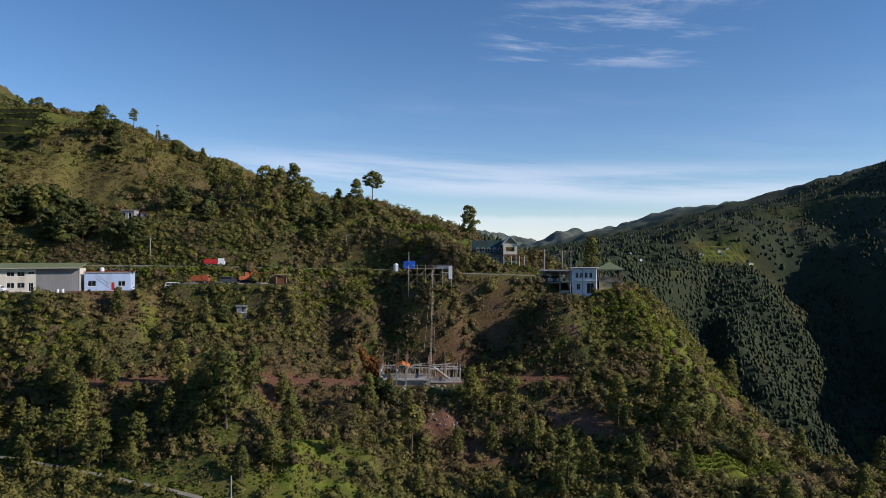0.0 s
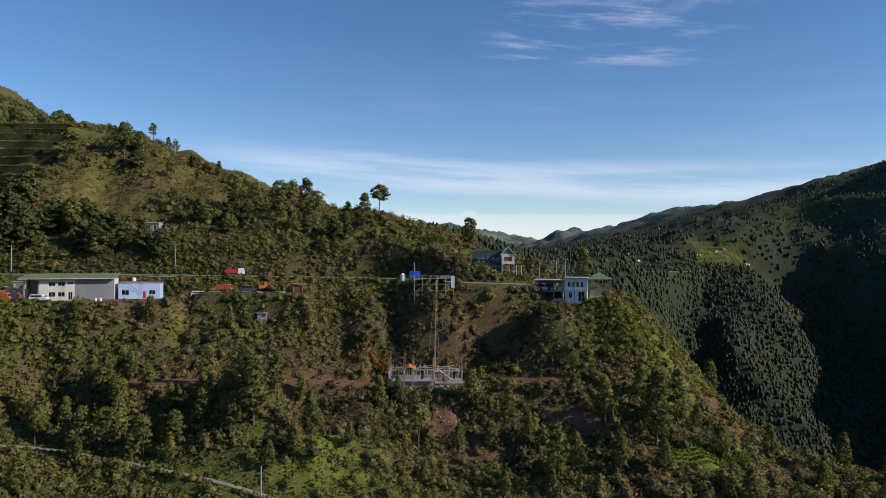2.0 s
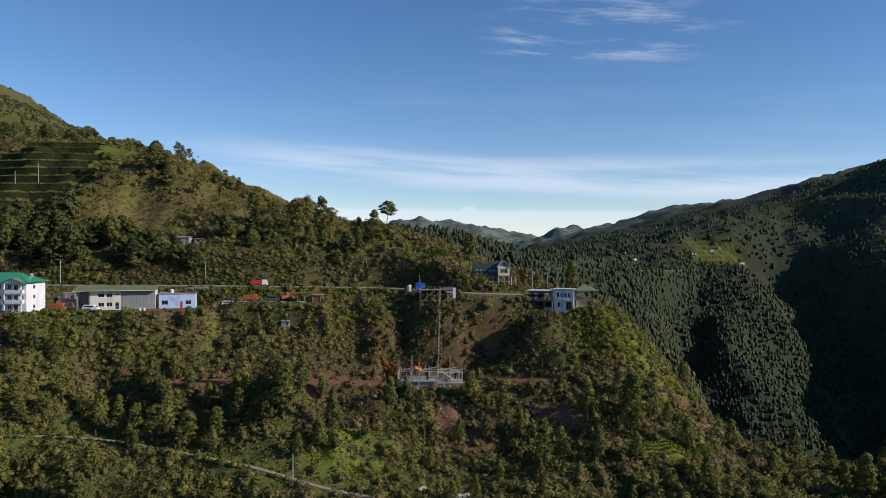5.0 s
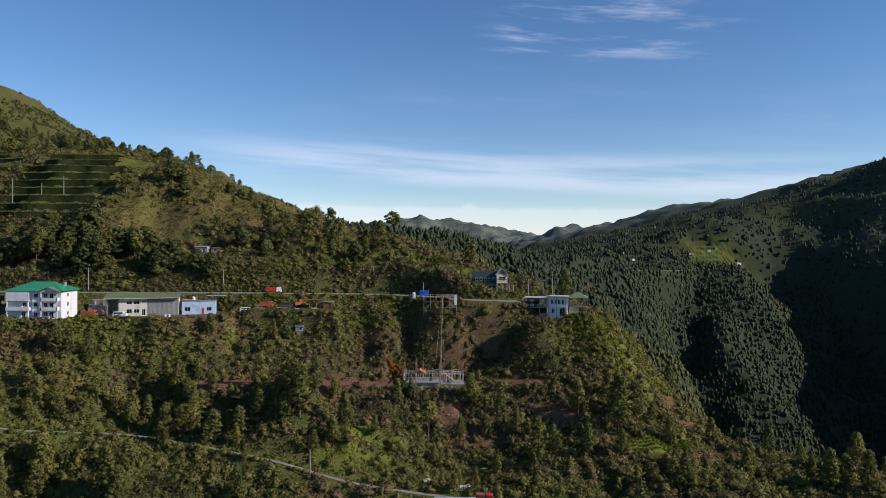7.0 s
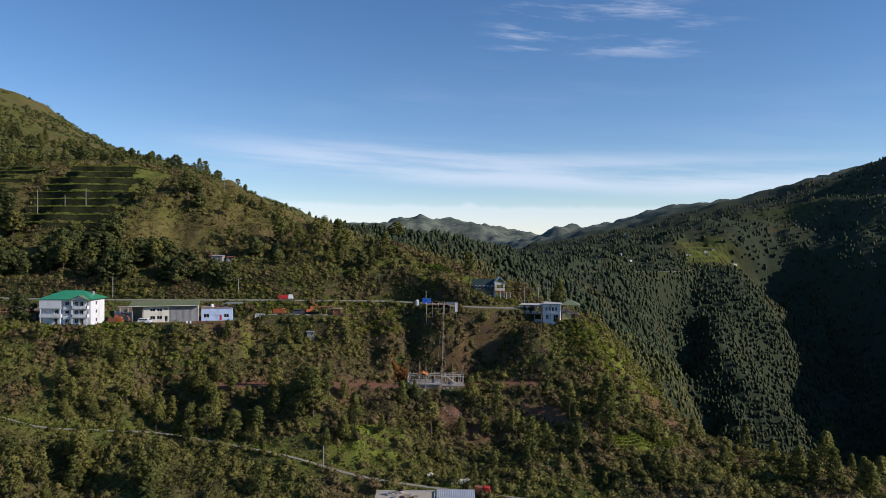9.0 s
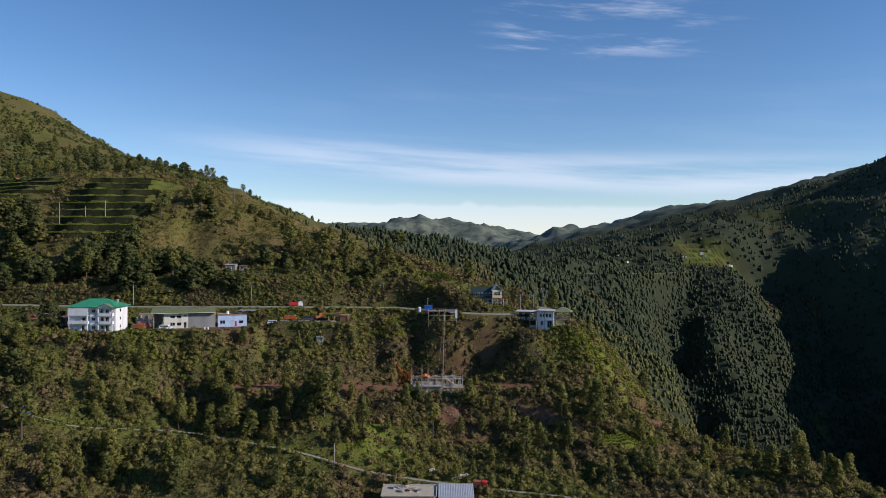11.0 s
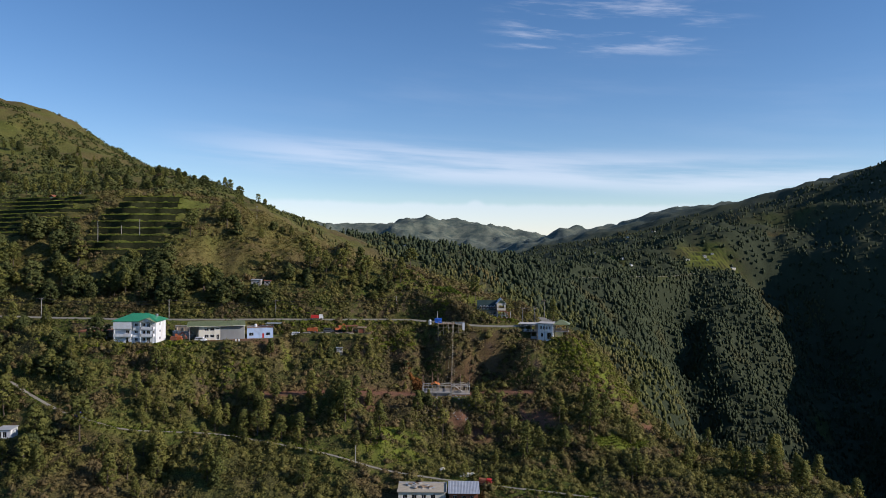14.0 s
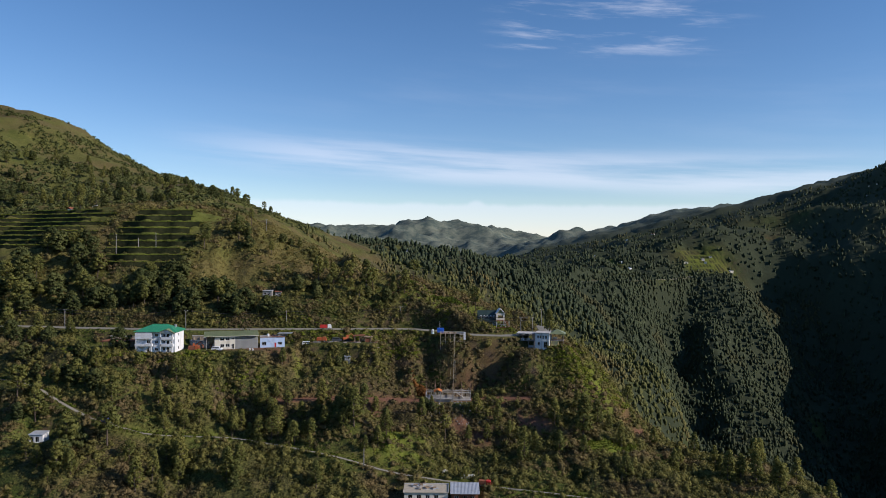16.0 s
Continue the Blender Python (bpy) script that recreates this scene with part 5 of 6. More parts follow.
def long_building():
    ob = thing("long_shed", pose(-113.4, 177.6, -9.1, 0, 0, 17), "long cream two-storey building with a faded green sheet roof", "building")
    holes = [(6.2, 3.9, 7.9, 5.0), (8.5, 3.9, 10.2, 5.0), (10.9, 4.4, 12.3, 5.0), (6.2, 1.0, 7.9, 2.3), (8.5, 1.0, 10.2, 2.3), (11.0, 0.1, 12.1, 2.3)]
    w, d, h = 22.6, 8.5, 5.8
    body = put_part("body", pierced(8.6, h, 0.22, [(a - 4.0, b, c - 4.0, e) for a, b, c, e in holes]), CREAM, ob, pose(4.0, 0, 0))
    for a, b, c, e in holes:
        window_in(body, Matrix.Identity(4), (a - 4.0, b, c - 4.0, e), 0.22)
    sheet = bmesh.new()
    for i in range(49):
        x = 12.7 + i * 0.2
        box(sheet, x, 0.1 + (0.05 if i % 2 else 0), 0, x + 0.2, 0.22, h)
    put_part("sheet_wall", sheet, GREYWALL, ob)
    put_part("wall", boxes((22.36, 0.24, 0, w, d, h)), CREAM, ob)
    put_part("wall", boxes((0, d - 0.22, 0, 22.3, d, h)), CREAM, ob)
    put_part("wall", boxes((0, 3.4, 0, 0.22, d - 0.23, h)), CREAM, ob)
    put_part("wall", boxes((4.0, 0.24, 0, 4.22, d - 0.24, h)), CREAM, ob)
    put_part("footing", boxes((0.03, 0.03, -2.5, w - 0.03, d - 0.03, -0.01)), CONCRETE, ob)
    for x in (0.2, 3.6):
        put_part("post", boxes((x, 0.1, 0, x + 0.25, 0.35, h)), CONCRETE, ob)
    roof = bmesh.new()
    vs = [roof.verts.new(p) for p in ((-0.8, -1.3, h + 0.05), (w + 0.3, -1.3, h + 0.05), (w + 0.3, d + 0.5, h + 1.05), (-0.8, d + 0.5, h + 1.05))]
    us = [roof.verts.new(v.co + Vector((0, 0, 0.28))) for v in vs]
    roof.faces.new(vs[::-1])
    roof.faces.new(us)
    for i in range(4):
        roof.faces.new([vs[i], vs[(i + 1) % 4], us[(i + 1) % 4], us[i]])
    r = put_part("roof", roof, OLIVEROOF, ob)
    put_part("roof_seams", ribs(-0.7, w + 0.2, -1.3, h + 0.34, d + 0.5, h + 1.34, 0.9), OLIVEROOF, r)
    put_part("gutter", beam(bmesh.new(), (-0.8, -1.38, h + 0.12), (w + 0.3, -1.38, h + 0.12), 0.09), CREAM, r)


def blue_house():
    ob = thing("blue_house", pose(-91.0, 184.9, -9.0, 0, 0, 15), "small pale blue flat-roofed house with clutter on the roof", "house")
    w, d, h = 10.9, 7.5, 4.5
    shell(ob, w, d, h, PALEBLUE, [(0.8, 1.1, 2.7, 2.5), (7.9, 1.1, 9.6, 2.4), (6.3, 0.06, 7.1, 2.1)], [(2.5, 1.1, 4.0, 2.3)])
    put_part("roof_slab", boxes((-0.15, -0.2, h + 0.004, w + 0.15, d + 0.1, h + 0.2)), CONCRETE, ob)
    put_part("parapet", boxes((0, 0, h + 0.204, w, 0.12, h + 0.42), (w - 0.12, 0.124, h + 0.204, w, d, h + 0.42)), RUST, ob)
    put_part("red_door", boxes((6.36, 0.03, 0.1, 7.04, 0.09, 2.05)), REDPAINT, ob)
    put_part("stair_rail", beam(beam(bmesh.new(), (2.9, -0.25, 3.6), (6.2, -0.25, 1.0), 0.035), (2.9, -0.25, 4.4), (6.2, -0.25, 1.9), 0.035), STEEL, ob)
    roof_z = -9.0 + h + 0.2
    tank = thing("water_tank", pose(-88.4, 189.0, roof_z), "small white plastic water tank on the roof", "tank")
    bm = bmesh.new()
    tube(bm, [(0, 0, 0), (0, 0, 0.9), (0, 0, 1.1), (0, 0, 1.2)], [0.55, 0.55, 0.4, 0.15], 12)
    put_part("drum", bm, WHITE, tank)
    for i, (x, y, sx, sz, mat, lab) in enumerate(((-86.6, 190, 1.5, 0.8, RUST, "rusty scrap metal heap on the flat roof"), (-84.6, 189, 1.6, 0.7, GREYWALL, "grey sheet-covered pile on the flat roof"), (-81.8, 190, 1.2, 0.9, TIMBER, "stacked timber offcuts on the flat roof"))):
        heap = thing("scrap_heap", pose(x, y, roof_z), lab, "scrap")
        rr = random.Random(i)
        for k in range(7):
            a, b = rr.uniform(-sx, sx), rr.uniform(-0.8, 0.8)
            put_part("plank", boxes((-0.5 * rr.uniform(0.6, 1.6), -0.12, 0, 0.6, 0.12, rr.uniform(0.1, 0.3))), mat, heap, pose(a, b, k * sz / 9, rr.uniform(-4, 4), rr.uniform(-8, 8), rr.uniform(0, 180)))
    shelter = thing("roof_awning", pose(-83.2, 187.4, roof_z), "thin pale sheet awning on posts over the flat roof", "awning")
    put_part("sheet", boxes((-0.5, -0.3, 1.5, 5.8, 3.6, 1.58)), GREYROOF, shelter)
    for x, y in ((0, 0), (2.9, 0), (0, 3), (2.9, 3)):
        put_part("post", boxes((x, y, 0, x + 0.08, y + 0.08, 1.5)), STEEL, shelter)


def corner_houses():
    """Unfinished block, white house and pavilion on the spur."""
    ob = thing("unfinished_building", pose(27.4, 205.6, -11.0, 0, 0, -14), "unfinished grey concrete two-storey building with open bays", "building")
    w, d = 8.4, 7.0
    for x in (0, 2.65, 5.35, 8.05):
        for y in (0, d - 0.35):
            put_part("column", boxes((x, y, -4.5, x + 0.35, y + 0.35, 6.6)), CONCRETE, ob)
    put_part("floor_slab", boxes((-0.15, -0.15, 0.0, w + 0.15, d + 0.15, 0.22)), CONCRETE, ob)
    put_part("floor_slab", boxes((-0.3, -0.9, 3.2, w + 0.15, d + 0.15, 3.42)), CONCRETE, ob)
    put_part("roof_slab", boxes((-0.4, -0.9, 6.6, w + 0.3, d + 0.3, 6.82)), PALECONC, ob)
    put_part("back_wall", pierced(w - 0.8, 2.95, 0.2, [(1, 0.9, 2.4, 2.2), (4.6, 0.9, 6, 2.2)]), CONCRETE, ob, pose(0.4, d - 1.2, 3.43))
    put_part("back_wall", boxes((0.4, d - 1.2, 0.23, w - 0.4, d - 1.0, 3.19)), CONCRETE, ob)
    put_part("side_wall", boxes((0.06, 0.4, 0.23, 0.28, d - 0.4, 3.19)), CONCRETE, ob)
    put_part("parapet", boxes((0.36, 0.06, 0.23, 2.64, 0.2, 1.1), (5.72, 0.06, 0.23, 8.04, 0.2, 1.2)), PALECONC, ob)
    rail = bmesh.new()
    for i in range(15):
        beam(rail, (-0.2 + i * 0.6, -0.82, 3.42), (-0.2 + i * 0.6, -0.82, 4.35), 0.03, 4)
    beam(rail, (-0.2, -0.82, 4.35), (8.2, -0.82, 4.35), 0.045, 4)
    put_part("railing", rail, STEEL, ob)
    for i in range(9):
        put_part("hung_laundry", boxes((0.5 + i * 0.85, -0.78, 3.75, 1.05 + i * 0.85, -0.74, 4.55)), (WHITE, CARDARK, CREAM)[i % 3], ob)

    wh = thing("white_house", pose(35.6, 201.0, -11.2, 0, 0, -18), "narrow white two-storey house on tall posts over the cliff", "house")
    w, d, h = 6.6, 6.8, 7.6
    front = [(0.9 + k * 1.25, 5.0, 1.75 + k * 1.25, 6.5) for k in range(4)] + [(1.2, 1.7, 2.2, 3.4), (4.0, 0.8, 5.9, 3.6)]
    shell(wh, w, d, h, WHITE, front, [(1.4, 4.8, 2.6, 6.2)], slabs=(4.2,))
    put_part("roof_slab", boxes((-0.5, -0.6, h + 0.004, w + 0.4, d + 0.2, h + 0.22)), PALECONC, wh)
    put_part("ledge", boxes((-0.1, -0.35, 4.1, w + 0.1, -0.004, 4.25)), WHITE, wh)
    put_part("pipe", beam(bmesh.new(), (2.9, -0.12, 0), (2.9, -0.12, h), 0.07), GREYWALL, wh)
    for x, y, z in ((-0.4, -0.5, -9), (3.2, -0.6, -7), (6.3, -0.5, -6), (2.0, -1.2, -8)):
        put_part("post", beam(bmesh.new(), (x, y, z), (x, y, 0.0 if x > 0 else 7.4), 0.14, 8), CONCRETE, wh)
    put_part("deck", boxes((-0.5, -1.4, -3.1, 6.6, -0.4, -2.95)), TIMBER, wh)
    put_part("plinth", boxes((3.6, -0.3, -1.7, 6.5, 0.4, -0.02)), WHITE, wh)

    pv = thing("pavilion", pose(42.8, 200.2, -9.2, 0, 0, -10), "open-sided viewing pavilion with a green hipped roof", "pavilion")
    w, d = 6.0, 6.0
    put_part("floor_slab", boxes((-0.2, -0.2, 2.0, w + 0.2, d + 0.2, 2.25)), CONCRETE, pv)
    put_part("lower_wall", boxes((0.1, 0.1, -2.5, 3.6, d, 1.99)), YELLOW, pv)
    for x in (0, w - 0.3):
        for y in (0, d - 0.3):
            put_part("post", boxes((x, y, 2.25 if x < 1 else -3, x + 0.3, y + 0.3, 5.2)), TIMBER, pv)
    put_part("railing", boxes((0.3, 0.05, 2.26, w - 0.3, 0.15, 3.15), (w - 0.2, 0.3, 2.26, w - 0.1, d - 0.3, 3.15)), TIMBER, pv)
    put_part("counter", boxes((1.0, 3.0, 2.26, 3.0, 3.6, 3.5)), CREAM, pv)
    put_part("roof", hip_roof(w, d, 0.9, 5.2, 1.9, inset=3.6), OLIVEROOF, pv)
    put_part("finial", beam(bmesh.new(), (3, 3, 7.2), (3, 3, 7.8), 0.06), STEEL, pv)


def bend_house():
    """House at the bend: dark roof with dormers and a white-edged cross gable."""
    ob = thing("dormer_house", pose(9.6, 223.6, -3.0), "house with a dark green dormered roof and white-trimmed gable", "house")
    shell(ob, 9.0, 8.0, 3.4, GREYWALL, [(1 + k * 1.6, 1.0, 2.0 + k * 1.6, 2.3) for k in range(5)], [])
    bm = bmesh.new()
    prof = [(-0.8, 3.1), (4.0, 7.4), (8.8, 3.1), (8.8, 3.35), (4.0, 7.65), (-0.8, 3.35)]
    f = [bm.verts.new((-0.5, y, z)) for y, z in prof]
    g = [bm.verts.new((9.4, y, z)) for y, z in prof]
    for q in ((0, 1, 4, 5), (1, 2, 3, 4)):
        bm.faces.new([f[i] for i in q[::-1]])
        bm.faces.new([g[i] for i in q])
    for i in range(6):
        j = (i + 1) % 6
        bm.faces.new([f[i], f[j], g[j], g[i]])
    put_part("roof", bm, DARKROOF, ob)
    for k in range(5):
        x = 0.6 + k * 1.7
        dm = put_part("dormer", boxes((x, -0.2, 4.0, x + 1.0, 1.6, 4.9)), GREYWALL, ob)
        put_part("dormer_roof", gable_roof(1.0, 2.0, 0.12, 0, 0.45, 0.1), WHITE, dm, pose(x, -0.3, 4.9))
        put_part("pane", boxes((x + 0.2, -0.24, 4.2, x + 0.8, -0.204, 4.75)), GLASS, dm)
    wing = put_part("wing_wall", pierced(4.2, 6.6, 0.25, [(0.8, 4.2, 3.4, 5.6), (0.6, 1.2, 3.6, 3.2)]), CREAM, ob, pose(8.8, -1.6, 0))
    put_part("wing_side", boxes((4.0, 0.26, 0, 4.2, 8, 6.6)), CREAM, wing)
    put_part("wing_side", boxes((0.0, 0.26, 0, 0.2, 8, 6.6)), CREAM, wing)
    put_part("wing_gable", gable_fill(4.2, 0.02, 0.2, 6.61, 2.0), OLIVEROOF, ob, pose(8.8, -1.6, 0))
    put_part("wing_roof", gable_roof(4.2, 8.2, 0.4, 6.6, 2.1), WHITE, ob, pose(8.8, -1.6, 0))
    put_part("wing_floor", boxes((9.0, -1.4, 3.5, 12.8, 6, 3.7)), CONCRETE, ob)
    put_part("veranda", boxes((8.6, -3.6, -0.3, 15.2, -1.61, -0.1), (8.6, -3.6, 2.9, 13.6, -1.61, 3.05)), RUST, ob)
    for x in (8.7, 11, 13.4, 15.0):
        put_part("veranda_post", boxes((x, -3.55, -3.6, x + 0.16, -3.39, 2.9)), WHITE, ob)
    put_part("stair", beam(beam(bmesh.new(), (13.1, -2.2, 3.0), (15.6, -2.2, -0.2), 0.16), (13.1, -3.0, 3.0), (15.6, -3.0, -0.2), 0.16), RUST, ob)
    put_part("awning", boxes((12.9, -3.2, 2.2, 14.8, -0.5, 2.3)), RUST, ob)


def platform():
    """Scaffold platform over the cliff, with hoisting lines."""
    ob = thing("scaffold_platform", pose(-9.4, 196.8, -3.6), "pole scaffold platform standing over the cliff edge", "scaffold")
    put_part("deck", boxes(*[(k * 1.0, 0, -0.12, k * 1.0 + 0.92, 6.0, -0.03) for k in range(12)]), TIMBER, ob)
    legs = random.Random(3)
    for x in (0.1, 2.4, 4.7, 7.0, 9.3, 11.6):
        for y in (0.1, 3.0):
            foot = stand(-9.4 + x, 196.8 + y) + 3.6 - 0.4
            put_part("pole", beam(bmesh.new(), (x, y, min(foot, -2.0)), (x + legs.uniform(-0.1, 0.1), y, 1.0 if y < 1 else 0.4), 0.075), BAMBOO, ob)
    for z in (-1.7, -3.6):
        put_part("ledger", beam(bmesh.new(), (0, 0.0, z), (11.7, 0.0, z), 0.06), BAMBOO, ob)
    for a, b in (((0.1, -0.1, -4.5), (4.7, -0.1, -0.2)), ((7.0, -0.1, -0.2), (2.4, -0.1, -5.0)), ((11.6, -0.1, -0.3), (7.0, -0.1, -4.6))):
        put_part("brace", beam(bmesh.new(), a, b, 0.05), BAMBOO, ob)
    put_part("handrail", beam(beam(bmesh.new(), (0, 0.05, 0.95), (11.7, 0.05, 0.95), 0.05), (4.6, 3.0, 0.4), (11.7, 3.0, 0.4), 0.05), BAMBOO, ob)
    put_part("guard_mesh", boxes((7.6, 0.16, 0.0, 11.2, 0.2, 0.85)), STEEL, ob)
    put_part("plastic_sheet", boxes((10.9, -0.16, -2.8, 11.9, -0.10, 0.7)), WHITE, ob)
    hoist = thing("hoist_mast", pose(-3.4, 188, -32), "tall thin pale hoisting mast with slanting ropes", "mast")
    for dx, dy in ((0, 0), (0.3, 0.0)):
        put_part("mast_pole", beam(bmesh.new(), (dx, dy, 0), (dx * 0.5 + 0.6, dy * 0.5 + 8.2, 28.0), 0.045), BAMBOO, hoist)
    for k in range(12):
        s = k / 12
        put_part("rung", beam(bmesh.new(), (0.6 * s, 8.2 * s, 28 * s), (0.5 + 0.6 * s, 8.2 * s, 28 * s + 0.05), 0.04, 4), BAMBOO, hoist)
    for dx in (-1.6, 1.4):
        put_part("rope", beam(bmesh.new(), (dx, 1.0, 6), (0.5, 8.4, 28.4), 0.022, 4), BAMBOO, hoist)
    tank = thing("blue_tarp_box", pose(-10.9, 201.0, -3.6), "stack covered with a bright blue tarpaulin", "tarpaulin")
    bm = boxes((0, 0, 0, 3.1, 2.2, 2.0))
    bmesh.ops.subdivide_edges(bm, edges=bm.edges[:], cuts=4, use_grid_fill=True)
    for v in bm.verts:
        n = noise.noise(v.co * 0.9) * 0.18
        v.co += Vector((n, -n, n if v.co.z > 0.3 else 0))
    put_part("cover", bm, TARP, tank)
    drum = thing("water_tank", pose(-13.0, 202.0, -4.4), "white plastic water drum beside the road", "tank")
    bm = bmesh.new()
    tube(bm, [(0, 0, 0), (0, 0, 1.7), (0, 0, 2.0), (0, 0, 2.2)], [0.75, 0.75, 0.55, 0.2], 14)
    put_part("drum", bm, WHITE, drum)


def construction():
    """Concrete frame of a new house on the path, with props and starter rods."""
    ob = thing("concrete_frame", pose(-15.6, 178.8, -31.9), "unfinished concrete house frame with props and rods", "construction")
    rr = random.Random(8)
    put_part("ring_beam", boxes((0, 0, 1.25, 12.4, 0.4, 1.7), (0, 0.41, 1.25, 0.4, 8.4, 1.7), (12.0, 0.41, 1.25, 12.4, 8.4, 1.7)), PALECONC, ob)
    put_part("slab", boxes((0.41, 0.41, 1.3, 11.99, 8.4, 1.6)), CONCRETE, ob)
    put_part("base_wall", boxes((0.1, 0.65, -2.4, 12.3, 0.9, 1.24)), CONCRETE, ob)
    put_part("base_wall", boxes((0.1, 0.91, -2.4, 0.4, 8.2, 1.24), (12.0, 0.91, -2.4, 12.3, 8.2, 1.24)), CONCRETE, ob)
    put_part("slab", boxes((12.45, 2.2, 0.2, 20.2, 9.6, 0.5)), CONCRETE, ob)
    for x in (0.0, 4.0, 6.4, 12.0, 16.0, 19.8):
        for y in (0.0, 4.0, 8.0):
            if x > 13 and y < 2:
                continue
            z0 = -2.4 if y < 1 else 0.4
            top = rr.uniform(3.9, 4.6)
            put_part("column", boxes((x, y - 0.012, z0, x + 0.34, y + 0.32, top)), CONCRETE, ob)
            bm = bmesh.new()
            for dx, dy in ((0.06, 0.06), (0.3, 0.06), (0.06, 0.3), (0.3, 0.3)):
                beam(bm, (x + dx, y + dy, top), (x + dx + rr.uniform(-0.08, 0.08), y + dy, top + rr.uniform(2.4, 4.2)), 0.03, 4)
            put_part("starter_rods", bm, REBAR, ob)
    for y in (0.1, 4.1, 8.1):
        if y > 1:
            put_part("beam", boxes((0.4, y, 3.55, 12.0, y + 0.2, 3.8)), CONCRETE, ob)
        if y > 1:
            put_part("beam", boxes((12.4, y, 3.3, 19.8, y + 0.25, 3.6)), PALECONC, ob)
    for x in (0.08, 4.08, 12.08, 19.88):
        put_part("beam", boxes((x, 2.2 if x > 13 else 0.4, 3.2, x + 0.24, 8.0, 3.5)), PALECONC, ob)
    for i in range(70):
        x, y = rr.uniform(0.6, 19.4), rr.uniform(2.4, 8.6)
        if x < 12:
            y = rr.uniform(0.6, 8)
        z0 = 1.6 if x < 12 else 0.5
        put_part("prop", beam(bmesh.new(), (x, y, z0), (x + rr.uniform(-0.3, 0.3), y, rr.uniform(3.2, 5.0)), 0.05, 5), BAMBOO, ob)
    for i in range(14):
        x, y, z = rr.uniform(0, 15), rr.uniform(0, 8), rr.uniform(3.5, 4.3)
        put_part("plank", beam(bmesh.new(), (x, y, z), (x + rr.uniform(2, 5), y + rr.uniform(-1, 1), z + rr.uniform(-0.1, 0.5)), 0.08, 4), BAMBOO, ob)
    put_part("brace", beam(bmesh.new(), (13.4, 2.0, 4.2), (17.4, 2.0, 1.2), 0.16, 4), PALECONC, ob)
    cover = thing("orange_tarpaulin", pose(-10.2, 182.5, -27.6), "orange tarpaulin slung over the house frame", "tarpaulin")
    bm = bmesh.new()
    bmesh.ops.create_grid(bm, x_segments=10, y_segments=8, size=1)
    for v in bm.verts:
        x, y = v.co.x, v.co.y
        v.co = Vector((x * 1.9, y * 1.2, 0.9 - 0.9 * abs(x) + 0.25 * y + 0.12 * noise.noise(Vector((x * 2, y * 2, 0)))))
    bmesh.ops.solidify(bm, geom=bm.faces[:], thickness=0.04)
    put_part("sheet", bm, ORANGETARP, cover)
    stones = bmesh.new()
    for i in range(170):
        x, y = rr.gauss(-4, 9), rr.uniform(168, 178.4)
        s = rr.uniform(0.15, 0.55)
        bmesh.ops.create_icosphere(stones, subdivisions=1, radius=s, matrix=Matrix.LocRotScale((x, y, stand(x, y) + s * 0.2), Euler((rr.random() * 6, rr.random() * 6, 0)), (1, 0.75, 0.6)))
    me = part("rubble", stones, STONE)
    tagged(me, "grey rubble tipped down the slope below the frame", "rubble", kind="stuff")


big_house()
long_building()
blue_house()
corner_houses()
bend_house()
platform()
construction()

# ---- smaller buildings and yards ----


def little_shed(name, m, w, d, h, wall_mat, roof_mat, label, holes=(), roof_over=0.3, pitch=0.35):
    ob = thing(name, m, label, "shed")
    shell(ob, w, d, h, wall_mat, holes, thick=0.16)
    bm = bmesh.new()
    lo = [(-roof_over, -roof_over, h + 0.01), (w + roof_over, -roof_over, h + 0.01), (w + roof_over, d + roof_over, h + pitch), (-roof_over, d + roof_over, h + pitch)]
    vs = [bm.verts.new(p) for p in lo]
    us = [bm.verts.new((x, y, z + 0.1)) for x, y, z in lo]
    bm.faces.new(vs[::-1])
    bm.faces.new(us)
    for i in range(4):
        bm.faces.new([vs[i], vs[(i + 1) % 4], us[(i + 1) % 4], us[i]])
    r = put_part("roof", bm, roof_mat, ob)
    put_part("roof_seams", ribs(-roof_over + 0.1, w + roof_over - 0.1, -roof_over, h + 0.11, d + roof_over, h + pitch + 0.1, 0.8, 0.035), roof_mat, r)
    return ob


little_shed("hill_shed", pose(-100.6, 226.4, 11.2), 4.6, 3.4, 2.7, CONCRETE, GREYWALL, "small grey concrete shed among rubble on the hill", [(0.6, 0.9, 1.8, 2.0), (2.8, 0.1, 3.7, 2.1)])
little_shed("hill_shed", pose(-94.8, 228.2, 11.2), 3.2, 2.8, 2.2, CONCRETE, RUST, "grey block hut with a rusty roof on the hill", [(0.8, 0.8, 1.9, 1.8)])
little_shed("hut", pose(-52.8, 186.6, stand(-52, 187.2) - 0.1), 2.5, 1.9, 1.7, PALECONC, GREYROOF, "small grey block hut in the scrub below the yard", [(1.3, 0.2, 2.0, 1.5)])
little_shed("white_cabin", pose(-162.4, 126.0, -36.5), 5.2, 4.4, 2.9, WHITE, GREYROOF, "small white cabin with dark doors beside scrap", [(0.6, 0.1, 1.8, 2.2), (2.4, 0.1, 3.8, 2.2)])
lowh = thing("roadside_house", pose(-21.0, 113.8, -53.4), "low concrete house with a cluttered flat roof", "house")
shell(lowh, 15.6, 8.0, 3.4, CREAM, [(1.4 + k * 3.1, 1.2, 2.9 + k * 3.1, 2.5) for k in range(4)], [(2, 1.1, 3.6, 2.4)])
put_part("roof_slab", boxes((-0.4, -0.5, 3.404, 16.0, 8.4, 3.62)), BAMBOO, lowh)
